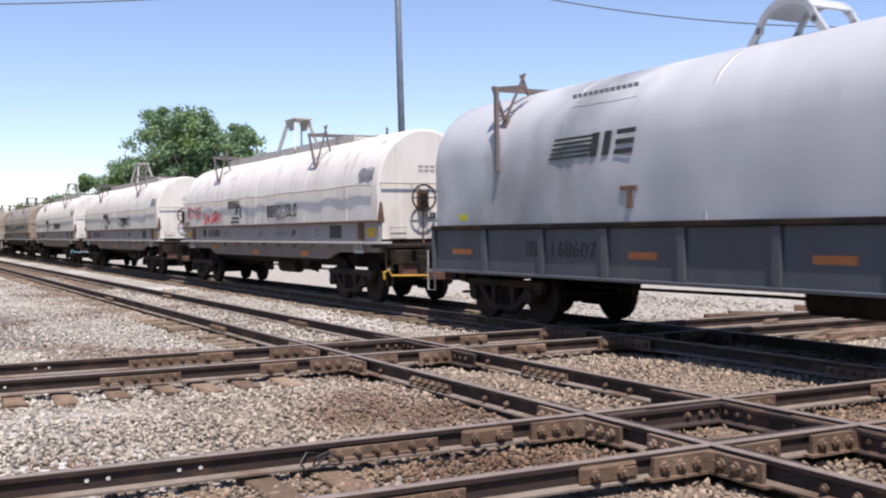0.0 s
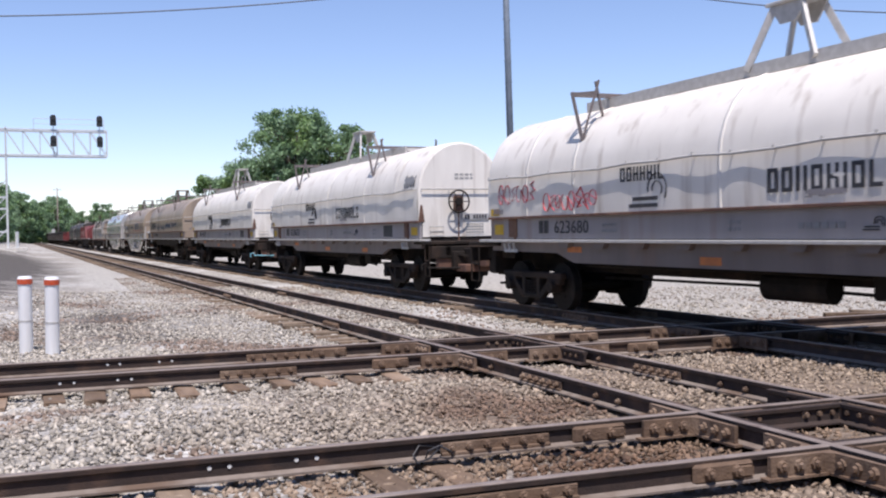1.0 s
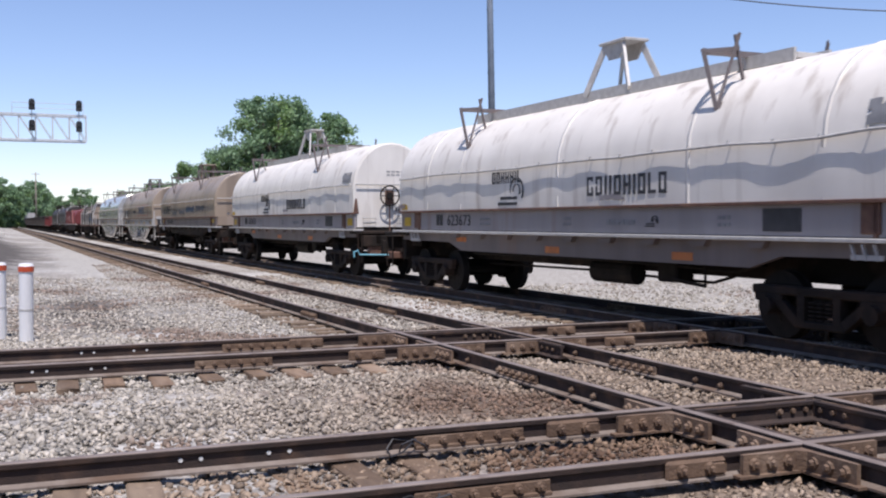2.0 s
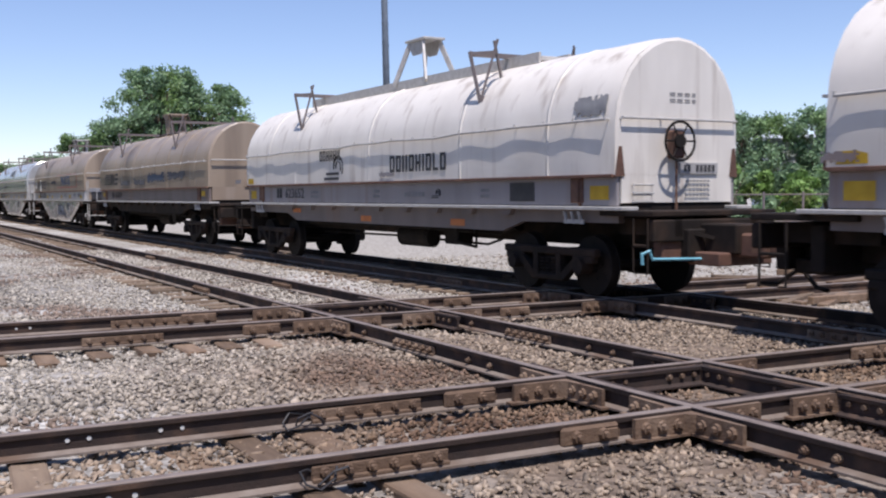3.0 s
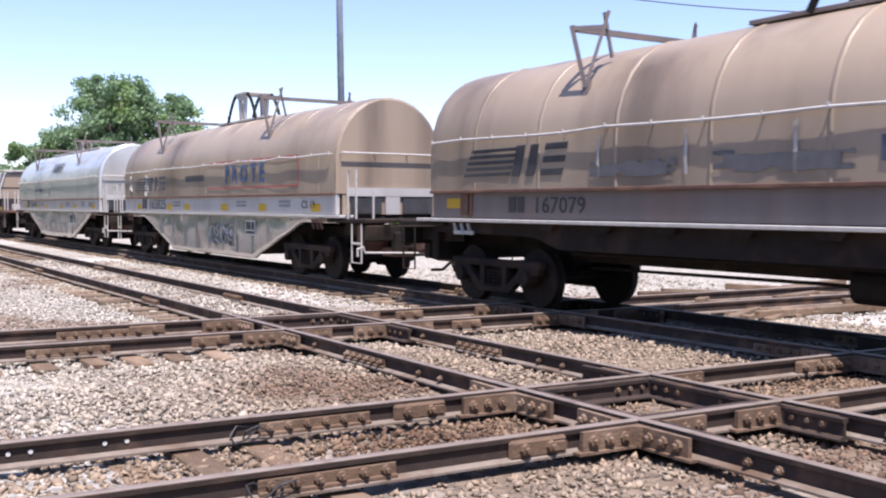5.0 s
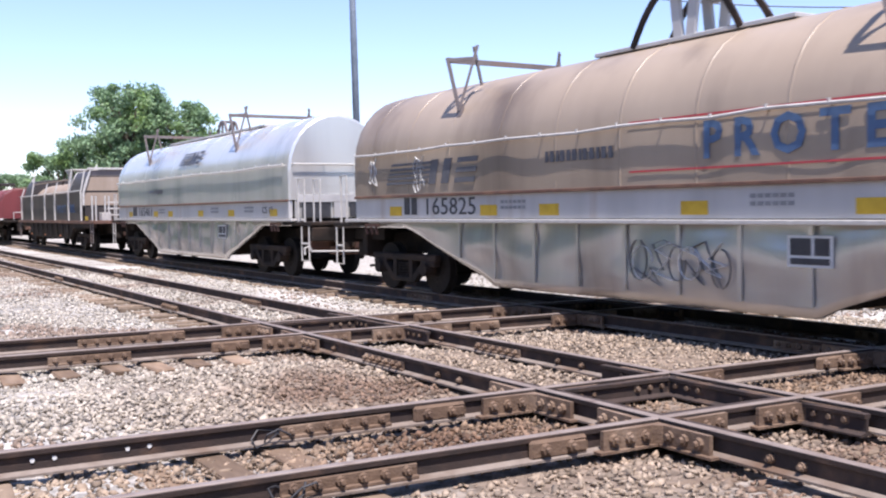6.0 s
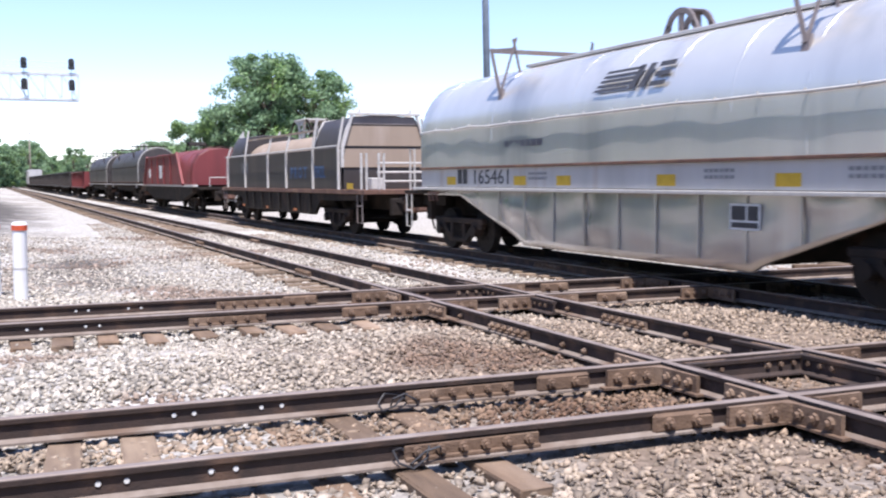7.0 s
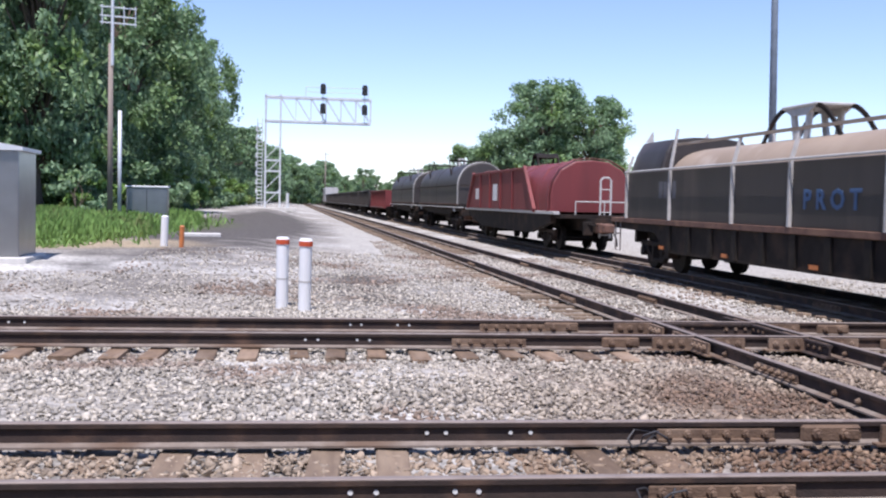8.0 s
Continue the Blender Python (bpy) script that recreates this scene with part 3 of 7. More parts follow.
def build_tracks():
    rng = random.Random(3)
    made = {}
    for key, y in (("near", Y_A), ("far", Y_B)):
        t = tagged(empty("track"), f"rusty crossing track on timber ties, {key} one of two", "railway track", kind="structure")
        for k in range(2):
            made[key, k] = make_rail("rail", pose(0, y + k * GAUGE, 0, 0, 0, -90), -60, 70, t)
        x = -26.0
        while x < 40:
            if not (spot(y - ORIGIN.y, 0).x - 0.5 < x < spot(y - ORIGIN.y, TRAIN_OFF + 0.9).x + 0.3):
                far = key == "far"
                sunk = 0.06 if not far and x > 3.05 else 0.0
                piece("tie", rng.choice(RUSTY_TIES if far or x > 1.2 else TIES), t, pose(x, y + GAUGE / 2 + rng.uniform(-0.12, 0.1), -RAIL_H - 0.012 - sunk + rng.uniform(-0.02 if far else -0.055, 0.004), 0, 0, rng.uniform(-3, 3)))
            x += 0.51 + rng.uniform(-0.04, 0.04)
    for key, off in (("main", 0.0), ("train", TRAIN_OFF - GAUGE / 2)):
        t = tagged(empty("track"), f"main line track on timber ties, {'under the moving train' if key == 'train' else 'empty'}", "railway track", kind="structure")
        for k in range(2):
            p = spot(0, off + k * GAUGE)
            made[key, k] = make_rail("rail", pose(p.x, p.y, 0.004, 0, 0, TURN), -45, 430, t)
        s = -8.0
        while s < 75:
            p = spot(s, off + GAUGE / 2 + rng.uniform(-0.06, 0.06))
            inside = any(y - 0.4 < p.y < y + GAUGE + 0.4 for y in (Y_A, Y_B))
            piece("tie", rng.choice(LONG_TIES if inside else TIES), t, pose(p.x, p.y, -RAIL_H - 0.002 - (0.07 if p.y < 15.6 else 0.0 if p.y < 22 else 0.02) + rng.uniform(-0.03, 0.01), 0, 0, 90 + TURN + rng.uniform(-2, 2)))
            s += 0.52 + rng.uniform(-0.05, 0.05)
        bm = bmesh.new()
        while s < 420:
            p = spot(s, off + GAUGE / 2)
            box(bm, -0.115, 0.115, -1.3, 1.3, -0.18, 0, 0, pose(p.x, p.y, -RAIL_H - 0.002, 0, 0, 90 + TURN))
            s += 0.55
        ob = part("far_ties", bm, "tie", t)
        ob["kind"] = "stuff"
    # joints: (track, rail, place along the rail, flank)
    for key, k, y, side in (("near", 1, 3.05, 1), ("near", 0, 2.5, 1), ("far", 0, 2.1, 1), ("far", 1, 2.67, 1), ("near", 0, -7.0, 1), ("near", 1, -9.0, 1)):
        add_joint(made[key, k], y, side)
    for key, k, y, side in (("near", 1, 3.95, 1), ("near", 0, 4.05, 1), ("far", 0, 3.75, 1), ("far", 1, 3.35, 1), ("far", 0, 7.4, 1), ("far", 1, 7.3, 1), ("near", 0, 9.6, 1), ("near", 1, 8.6, 1)):
        add_block(made[key, k], y, side)
    for k in range(2):
        for s in (-1.3, -1.05, 2.7, 3.1, 5.5, 7.8):
            piece("bolt", BOLT, made["main", k], pose(-0.012, s, -0.1, 0, 0, 180))
        add_joint(made["main", k], 4.25, -1)
        add_joint(made["main", k], 12.2, -1)
        add_joint(made["main", k], 22.0, -1)
        add_joint(made["train", k], 2.2, -1)
        add_joint(made["train", k], 11.0, -1)
    return made


def paint_marks():
    bm = bmesh.new()
    rod(bm, (0.012, 0, 0), (0.02, 0, 0), 0.016, 8)
    me = mesh_of("paint_mark", bm, "paint_white")
    for key, k, places in (("near", 1, (0.86, 1.0, 1.48, 1.63, -3.9, -3.75)), ("near", 0, (0.27, 0.42, 0.88, 1.02, -4.6, -4.4)),
                           ("far", 1, (0.44, 0.59, 1.08, 1.24, -4.0, -3.8)), ("far", 0, (-0.13, 0.02, 0.49, 0.64))):
        for y in places:
            piece("paint_mark", me, RAILS[key, k], pose(0, y, -0.085))


RAILS = build_tracks()
paint_marks()


# ---- diamond crossings ----
def brace_mesh():
    """An angle brace in the corner x, y > 0, its legs along both rails."""
    bm = bmesh.new()
    a, t = 0.075, 0.035
    pts = [(0.06, 0.06), (0.60, 0.06), (0.60, 0.06 + t), (0.17, 0.06 + t + 0.02), (0.06 + t + 0.02, 0.17), (0.06 + t, 0.60), (0.06, 0.60)]
    lo = [bm.verts.new((x, y, -0.16)) for x, y in pts]
    hi = [bm.verts.new((x, y, -0.022)) for x, y in pts]
    bm.faces.new(lo[::-1])
    bm.faces.new(hi)
    for i in range(len(pts)):
        j = (i + 1) % len(pts)
        bm.faces.new((lo[i], lo[j], hi[j], hi[i]))
    box(bm, 0.05, 0.66, 0.05, 0.14, -0.176, -0.158)
    box(bm, 0.05, 0.14, 0.14, 0.66, -0.176, -0.158)
    return mesh_of("corner_brace", bm, "casting")


def crossing_top_mesh():
    """Flat filler castings between running and guard rails, with open flangeways."""
    bm = bmesh.new()
    for sx in (-1, 1):
        for sy in (-1, 1):
            x0, x1 = sorted((sx * 0.085, sx * 0.15))
            y0, y1 = sorted((sy * 0.085, sy * 0.55))
            box(bm, x0, x1, y0, y1, -0.15, -0.006, 0.006)
            y0, y1 = sorted((sy * 0.085, sy * 0.15))
            x0, x1 = sorted((sx * 0.152, sx * 0.55))
            box(bm, x0, x1, y0, y1, -0.15, -0.008, 0.006)
    return mesh_of("frog_casting", bm, "casting")


BRACE, FROG = brace_mesh(), crossing_top_mesh()


def build_crossings():
    first = None
    for y in (Y_A, Y_A + GAUGE, Y_B, Y_B + GAUGE):
        for off in (0, GAUGE, TRAIN_OFF - GAUGE / 2, TRAIN_OFF + GAUGE / 2):
            s = (y - ORIGIN.y - off * ACROSS.y) / ALONG.y
            p = spot(s, off)
            m = pose(p.x, p.y, 0, 0, 0, 1.1)
            if first:
                copy_thing(first, m)
                continue
            first = tagged(empty("crossing_frog", m), "rusty bolted rail crossing with corner braces", "rail crossing", "crossings of the diamond")
            for q in range(4):
                b = piece("corner_brace", BRACE, first, Matrix.Rotation(q * math.pi / 2, 4, "Z") @ Matrix.Translation((0, 0, 0)))
                for k in range(3):
                    piece("bolt", BOLT, b, pose(0.23 + k * 0.14, 0.095, -0.09, 0, 0, 90) @ Matrix.Diagonal((1.15, 1.35, 1.35, 1)))
                    piece("bolt", BOLT, b, pose(0.095, 0.23 + k * 0.14, -0.09) @ Matrix.Diagonal((1.15, 1.35, 1.35, 1)))
    # guard rails inside the gauge of each track, through both diamonds
    for key, y0 in (("near", Y_A), ("far", Y_B)):
        for off in (0.0, TRAIN_OFF - GAUGE / 2):
            xa, xb = spot(y0 - ORIGIN.y, off).x, spot(y0 - ORIGIN.y, off + GAUGE).x
            for k, side in ((0, 1), (1, -1)):
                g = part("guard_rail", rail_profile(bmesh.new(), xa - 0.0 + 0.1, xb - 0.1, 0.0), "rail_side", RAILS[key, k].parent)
                g.matrix_basis = pose(0, y0 + k * GAUGE + side * 0.125, -0.008, 0, 0, -90)
    for key, off in (("main", 0.0), ("train", TRAIN_OFF - GAUGE / 2)):
        for y0 in (Y_A, Y_B):
            for k, side in ((0, 1), (1, -1)):
                p = spot(y0 - ORIGIN.y, off + k * GAUGE + side * 0.125)
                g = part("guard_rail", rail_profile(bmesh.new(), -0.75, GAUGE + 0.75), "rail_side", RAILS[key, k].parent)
                g.matrix_basis = pose(p.x, p.y, -0.01, 0, 0, TURN)


build_crossings()


# ---- train ----
# Each car stands in its own space: y up the line (the rear), x = -1.5 the side towards the camera, z = 0 the rail top.
WHEEL_R = 0.455
AXLES = []      # keyed wheelsets
CARS = []       # (car, s of its middle at the start)


def wheelset(parent, y):
    bm = bmesh.new()
    rod(bm, (-1.0, 0, 0), (1.0, 0, 0), 0.075, 8)
    for sx in (-1, 1):
        x = sx * 0.76
        rod(bm, (x - 0.055, 0, 0), (x + 0.055, 0, 0), WHEEL_R - 0.06, 20)
        rod(bm, (x - sx * 0.07, 0, 0), (x + sx * 0.06, 0, 0), WHEEL_R - 0.005, 24)
        rod(bm, (x - sx * 0.09, 0, 0), (x - sx * 0.06, 0, 0), WHEEL_R + 0.02, 24)
        rod(bm, (x, 0, 0), (x + sx * 0.12, 0, 0), 0.13, 10)
        for k in range(5):
            a = k * 2 * math.pi / 5
            box(bm, x + sx * 0.045, x + sx * 0.072, 0.2 * math.cos(a) - 0.03, 0.2 * math.cos(a) + 0.03, 0.2 * math.sin(a) - 0.03, 0.2 * math.sin(a) + 0.03)
    w = part("wheelset", bm, "dark", parent)
    w.location = (0, y, WHEEL_R)
    AXLES.append(w)
    return w


def side_frame(parent, sx):
    """A cast bogie frame: arched top, two windows and a spring nest."""
    bm = bmesh.new()
    x0, x1 = sorted((sx * 0.92, sx * 1.05))
    box(bm, x0, x1, -1.2, 1.2, 0.6, 0.72, 0.02)
    box(bm, x0, x1, -1.15, -0.65, 0.5, 0.62, 0.02)
    box(bm, x0, x1, 0.65, 1.15, 0.5, 0.62, 0.02)
    box(bm, x0, x1, -0.42, 0.42, 0.2, 0.3, 0.02)
    for sy in (-1, 1):
        bar(bm, (sx * 0.985, sy * 0.85, 0.62), (sx * 0.985, sy * 0.36, 0.25), 0.12, 0.12)
        box(bm, x0, x1, sy * 0.3 - 0.06, sy * 0.3 + 0.06, 0.28, 0.66)
        rod(bm, (sx * 0.9, sy * 0.875, WHEEL_R), (sx * 1.12, sy * 0.875, WHEEL_R), 0.12, 10)
    ob = part("side_frame", bm, "under", parent)
    bm = bmesh.new()
    for y in (-0.14, 0.0, 0.14):
        for k in range(5):
            rod(bm, (sx * 0.99, y, 0.31 + k * 0.052), (sx * 0.99, y, 0.336 + k * 0.052), 0.06, 8)
    part("spring_nest", bm, "under", parent, "dusty coil springs")["kind"] = "stuff"
    return ob


def truck(car, y):
    bm = bmesh.new()
    box(bm, -0.95, 0.95, -0.22, 0.22, 0.42, 0.68, 0.03)
    t = part("truck", bm, "under", car, "sooty black two-axle bogie")
    t.location = (0, y, 0)
    for sy in (-1, 1):
        bm = bmesh.new()
        prism(bm, [(-0.78, 0.3), (0.78, 0.3), (0.6, 0.42), (-0.6, 0.42)], sy * 0.36 - 0.05, sy * 0.36 + 0.05)
        box(bm, -0.7, -0.62, sy * 0.36 - 0.1, sy * 0.36 + 0.1, 0.26, 0.6, 0.01)
        box(bm, 0.62, 0.7, sy * 0.36 - 0.1, sy * 0.36 + 0.1, 0.26, 0.6, 0.01)
        part("brake_beam", bm, "under", t)
    for sx in (-1, 1):
        side_frame(t, sx)
    for dy in (-0.875, 0.875):
        wheelset(t, dy)
    return t


def arch(w, zb, zr, zt, n=14):
    """Half-round hood outline from the left foot over the top to the right foot."""
    pts = [(-w, zb), (-w, (zb + zr) / 2), (-w, zr)]
    for k in range(1, n):
        a = math.pi - math.pi * k / n
        pts.append((w * math.cos(a), zr + (zt - zr) * math.sin(a)))
    return pts + [(w, zr), (w, (zb + zr) / 2), (w, zb)]


def make_hood(car, name, outline, y0, y1, material, seed, wave=0.02, label=""):
    """A sheet-metal hood with slightly buckled sides and closed, faintly domed ends."""
    bm = bmesh.new()
    n = max(6, int((y1 - y0) / 0.22))
    rings = []
    for j in range(n + 1):
        y = y0 + (y1 - y0) * j / n
        ring = []
        for x, z in outline:
            buckle = wave * noise.noise((y * 0.9 + seed, z * 1.6, seed + math.copysign(1, x))) + 0.35 * wave * noise.noise((y * 2.3, z * 2.0, seed))
            buckle += wave * 1.1 * abs(math.sin(y * 1.85 + seed * 1.7)) * max(0.0, 1 - abs(z - outline[2][1] + 0.35) / 0.6)
            k = 0.985 if j in (0, n) else 1.0
            ring.append(bm.verts.new((x * k + math.copysign(buckle, x) * (abs(x) > 0.3), y, z - (0.012 if j in (0, n) and z > outline[0][1] else 0))))
        rings.append(ring)
    for a, b in zip(rings, rings[1:]):
        for i in range(len(outline) - 1):
            bm.faces.new((a[i], a[i + 1], b[i + 1], b[i]))
    ob = smooth(part(name, bm, material, car, label))
    for y, sgn in ((y0, -1), (y1, 1)):
        bm = bmesh.new()
        rim = [bm.verts.new((x * 0.985, y, z - (0.012 if z > outline[0][1] else 0))) for x, z in outline]
        inner = [bm.verts.new((x * 0.94, y + sgn * 0.03, outline[0][1] + (z - outline[0][1]) * 0.97)) for x, z in outline]
        for i in range(len(outline) - 1):
            bm.faces.new((rim[i], rim[i + 1], inner[i + 1], inner[i]))
        bm.faces.new(inner)
        bm.faces.new((rim[0], inner[0], inner[-1], rim[-1]))
        bmesh.ops.recalc_face_normals(bm, faces=bm.faces[:])
        part("end_panel", bm, material, car)
    return ob


def rib(car, outline, y, width, proud, material):
    """A band over the hood, following its outline."""
    bm = bmesh.new()
    o = [(x * (1 + proud / 1.5), z + (proud if abs(x) < 1.2 else 0)) for x, z in outline]
    a = [bm.verts.new((x, y - width / 2, z)) for x, z in o]
    b = [bm.verts.new((x, y + width / 2, z)) for x, z in o]
    a2 = [bm.verts.new((x * 0.985, y - width / 2, z - 0.02)) for x, z in o]
    b2 = [bm.verts.new((x * 0.985, y + width / 2, z - 0.02)) for x, z in o]
    for i in range(len(o) - 1):
        bm.faces.new((a[i], a[i + 1], b[i + 1], b[i]))
        bm.faces.new((a2[i], a2[i + 1], a[i + 1], a[i]))
        bm.faces.new((b[i], b[i + 1], b2[i + 1], b2[i]))
    return smooth(part("hood_rib", bm, material, car))


def hood_patch(car, outline, y0, y1, z0, z1, material, seed):
    """A ragged patch of another tone that follows the hood's near side between two heights."""
    side = outline[:len(outline) // 2]

    def at(z):
        for (xa, za), (xb, zb) in zip(side, side[1:]):
            if za <= z <= zb:
                return xa + (xb - xa) * (z - za) / (zb - za)
        return side[-1][0]

    bm = bmesh.new()
    ny, nz = 12, 5
    grid = [[bm.verts.new((at(z) - 0.026, y, z)) for z in [z0 + (z1 - z0) * (i / nz + 0.14 * noise.noise((j * 0.9, i * 0.9, seed))) for i in range(nz + 1)]]
            for j, y in enumerate([y0 + (y1 - y0) * j / ny for j in range(ny + 1)])]
    for j in range(ny):
        for i in range(nz):
            edge = i in (0, nz - 1) or j in (0, ny - 1)
            if not edge or noise.noise((j * 1.7, i * 1.7, seed + 9.0)) > -0.05:
                bm.faces.new((grid[j][i], grid[j + 1][i], grid[j + 1][i + 1], grid[j][i + 1]))
    smooth(part("worn_patch", bm, material, car, "ragged patch of another tone on the hood side"))


def grab_rails(car, w, z, y0, y1, material, gap=0.068, seed=0):
    """Hand rails along both sides and across both ends, on stand-off brackets."""
    rng = random.Random(seed)
    for sx in (-1, 1):
        bm = bmesh.new()
        n = int((y1 - y0) / 0.85)
        pts = []
        for k in range(n + 1):
            y = y0 + 0.15 + (y1 - y0 - 0.3) * k / n
            zz = z + rng.uniform(-0.025, 0.02)
            pts.append((sx * (w + gap), y, zz))
            rod(bm, (sx * (w - 0.03), y, zz), (sx * (w + gap + 0.02), y, zz), 0.014, 5)
            rod(bm, (sx * (w + gap), y, zz - 0.02), (sx * (w + gap), y, zz + 0.05), 0.022, 5)
        path(bm, pts, 0.021)
        part("grab_rail", bm, material, car)
    for y, sgn in ((y0, -1), (y1, 1)):
        bm = bmesh.new()
        yy = y + sgn * 0.12
        path(bm, [(-w * 0.92, y, z), (-w * 0.92, yy, z + 0.02), (w * 0.92, yy, z + 0.02), (w * 0.92, y, z)], 0.02)
        for x in (-0.45, 0.45):
            rod(bm, (x, y, z + 0.02), (x, yy, z + 0.02), 0.018, 5)
        part("end_rail", bm, material, car)


def stacking_bracket(car, y, w, zfoot, ztop, material, flip=1):
    """A cross beam over the hood, at each end a star of leaning posts on a common foot."""
    for sx in (-1, 1):
        bm = bmesh.new()
        foot = Vector((sx * w * 0.88, y, zfoot))
        bar(bm, foot, (sx * w * 0.95, y + flip * 0.2, ztop + 0.02), 0.04, 0.065)
        bar(bm, foot, (sx * w * 0.68, y - flip * 0.2, ztop + 0.2), 0.03, 0.05)
        bar(bm, (sx * w * 0.6, y - flip * 0.16, zfoot + 0.42), (sx * w * 0.72, y - flip * 0.16, ztop + 0.18), 0.035, 0.05)
        bar(bm, (sx * w * 0.95, y + flip * 0.2, ztop - 0.02), (sx * w * 0.68, y - flip * 0.2, ztop - 0.02), 0.05, 0.06)
        bar(bm, foot + Vector((0, 0, -0.12)), foot + Vector((sx * -0.05, 0, 0.1)), 0.14, 0.05)
        part("bracket_post", bm, material, car)
    bm = bmesh.new()
    box(bm, -w * 0.93, w * 0.93, y + flip * 0.16, y + flip * 0.24, ztop - 0.06, ztop + 0.02)
    part("cross_beam", bm, material, car)


def lifting_frame(car, y, zt, kind, material):
    bm = bmesh.new()
    if kind == "legs":
        for sx in (-1, 1):
            for sy in (-1, 1):
                bar(bm, (sx * 0.46, y + sy * 0.7, zt), (sx * 0.24, y + sy * 0.26, zt + 0.9), 0.06, 0.11)
            prism(bm, [(y - 0.4, zt + 0.9), (y + 0.4, zt + 0.9), (y + 0.16, zt + 0.6), (y - 0.16, zt + 0.6)], sx * 0.24 - 0.02, sx * 0.24 + 0.02, "x")
        box(bm, -0.32, 0.32, y - 0.42, y + 0.42, zt + 0.88, zt + 0.93, 0.01)
    elif kind in ("wide", "flare"):
        cap, reach, rise = (0.62, 1.55, 0.66) if kind == "wide" else (0.36, 1.0, 0.7)
        for x in (-0.4, 0.4):
            for sy in (-1, 1):
                arms = bmesh.new()
                bend = [(cap + (reach - cap) * k / 6, rise * (1 - (k / 6) ** 1.7)) for k in range(7)]
                for (a0, b0), (a1, b1) in zip(bend, bend[1:]):
                    bar(arms, (x, y + sy * a0, zt + b0), (x, y + sy * a1, zt + b1), 0.05, 0.09)
                part("frame_arm", arms, "under", car, "dark curved arm of the lifting frame")
                bar(bm, (x * 0.9, y + sy * cap * 0.3, zt), (x * 0.9, y + sy * cap * 0.55, zt + rise), 0.07, 0.16)
            prism(bm, [(y - cap - 0.04, zt + rise), (y - cap * 0.45, zt + rise - 0.16), (y + cap * 0.45, zt + rise - 0.16), (y + cap + 0.04, zt + rise)], x - 0.03, x + 0.03, "x")
        box(bm, -0.46, 0.46, y - cap - 0.06, y + cap + 0.06, zt + rise - 0.01, zt + rise + 0.05, 0.015)
    else:
        r, rise, half = {"arch": (0.45, 0.8, 0.42), "hoop": (0.33, 0.85, 0.2)}[kind]
        n = 12
        for x in (-half, half):
            for k in range(n):
                a0, a1 = math.pi * k / n, math.pi * (k + 1) / n
                bar(bm, (x, y + r * math.cos(a0), zt + 0.12 + r * rise * math.sin(a0)), (x, y + r * math.cos(a1), zt + 0.12 + r * rise * math.sin(a1)), 0.06, 0.09)
            for sy in (-1, 1):
                bar(bm, (x, y + sy * r * 1.35, zt - 0.03), (x, y + sy * r * 0.97, zt + 0.2), 0.06, 0.1)
            if kind == "hoop":
                bar(bm, (x, y, zt - 0.02), (x, y, zt + 0.1 + r * rise), 0.05, 0.1)
        for k in range(2, 10) if kind == "arch" else range(4, 8):
            a0, a1 = math.pi * k / n, math.pi * (k + 1) / n
            bar(bm, (0, y + r * math.cos(a0), zt + 0.15 + r * rise * math.sin(a0)), (0, y + r * math.cos(a1), zt + 0.15 + r * rise * math.sin(a1)), 2 * half, 0.03)
    part("lifting_frame", bm, material, car)


def coupler(car, y, sgn):
    bm = bmesh.new()
    box(bm, -0.2, 0.2, min(y, y + sgn * 0.5), max(y, y + sgn * 0.5), 0.68, 1.0, 0.03)
    box(bm, -0.11, 0.11, min(y + sgn * 0.5, y + sgn * 0.82), max(y + sgn * 0.5, y + sgn * 0.82), 0.74, 0.98, 0.03)
    box(bm, -0.2, 0.16, min(y + sgn * 0.78, y + sgn * 1.02), max(y + sgn * 0.78, y + sgn * 1.02), 0.7, 1.0, 0.05)
    part("coupler", bm, "rust", car)
    bm = bmesh.new()
    path(bm, [(0.3, y + sgn * 0.4, 0.72), (0.32, y + sgn * 0.7, 0.5), (0.26, y + sgn * 0.95, 0.32), (0.16, y + sgn * 1.2, 0.3)], 0.03)
    part("air_hose", bm, "dark", car)
    bm = bmesh.new()
    box(bm, -0.62, -0.3, min(y, y + sgn * 0.2), max(y, y + sgn * 0.2), 0.6, 1.05, 0.02)
    bar(bm, (-0.6, y + sgn * 0.1, 1.02), (-0.25, y + sgn * 0.35, 0.92), 0.07, 0.05)
    part("draft_gear_bracket", bm, "under", car)
    bm = bmesh.new()
    rod(bm, (0.3, y + sgn * 0.22, 0.74), (0.3, y + sgn * 0.46, 0.74), 0.045, 8)
    rod(bm, (0.3, y + sgn * 0.36, 0.74), (0.42, y + sgn * 0.36, 0.86), 0.018, 6)
    part("angle_cock", bm, "rod", car)


def uncoupling_lever(car, y, sgn, material):
    bm = bmesh.new()
    path(bm, [(-1.46, y + sgn * 0.48, 0.6), (-1.47, y + sgn * 0.48, 0.74), (-1.36, y + sgn * 0.5, 0.78), (-1.32, y + sgn * 0.52, 0.67), (-0.6, y + sgn * 0.55, 0.65), (0.3, y + sgn * 0.62, 0.63)], 0.024)
    part("uncoupling_lever", bm, material, car)


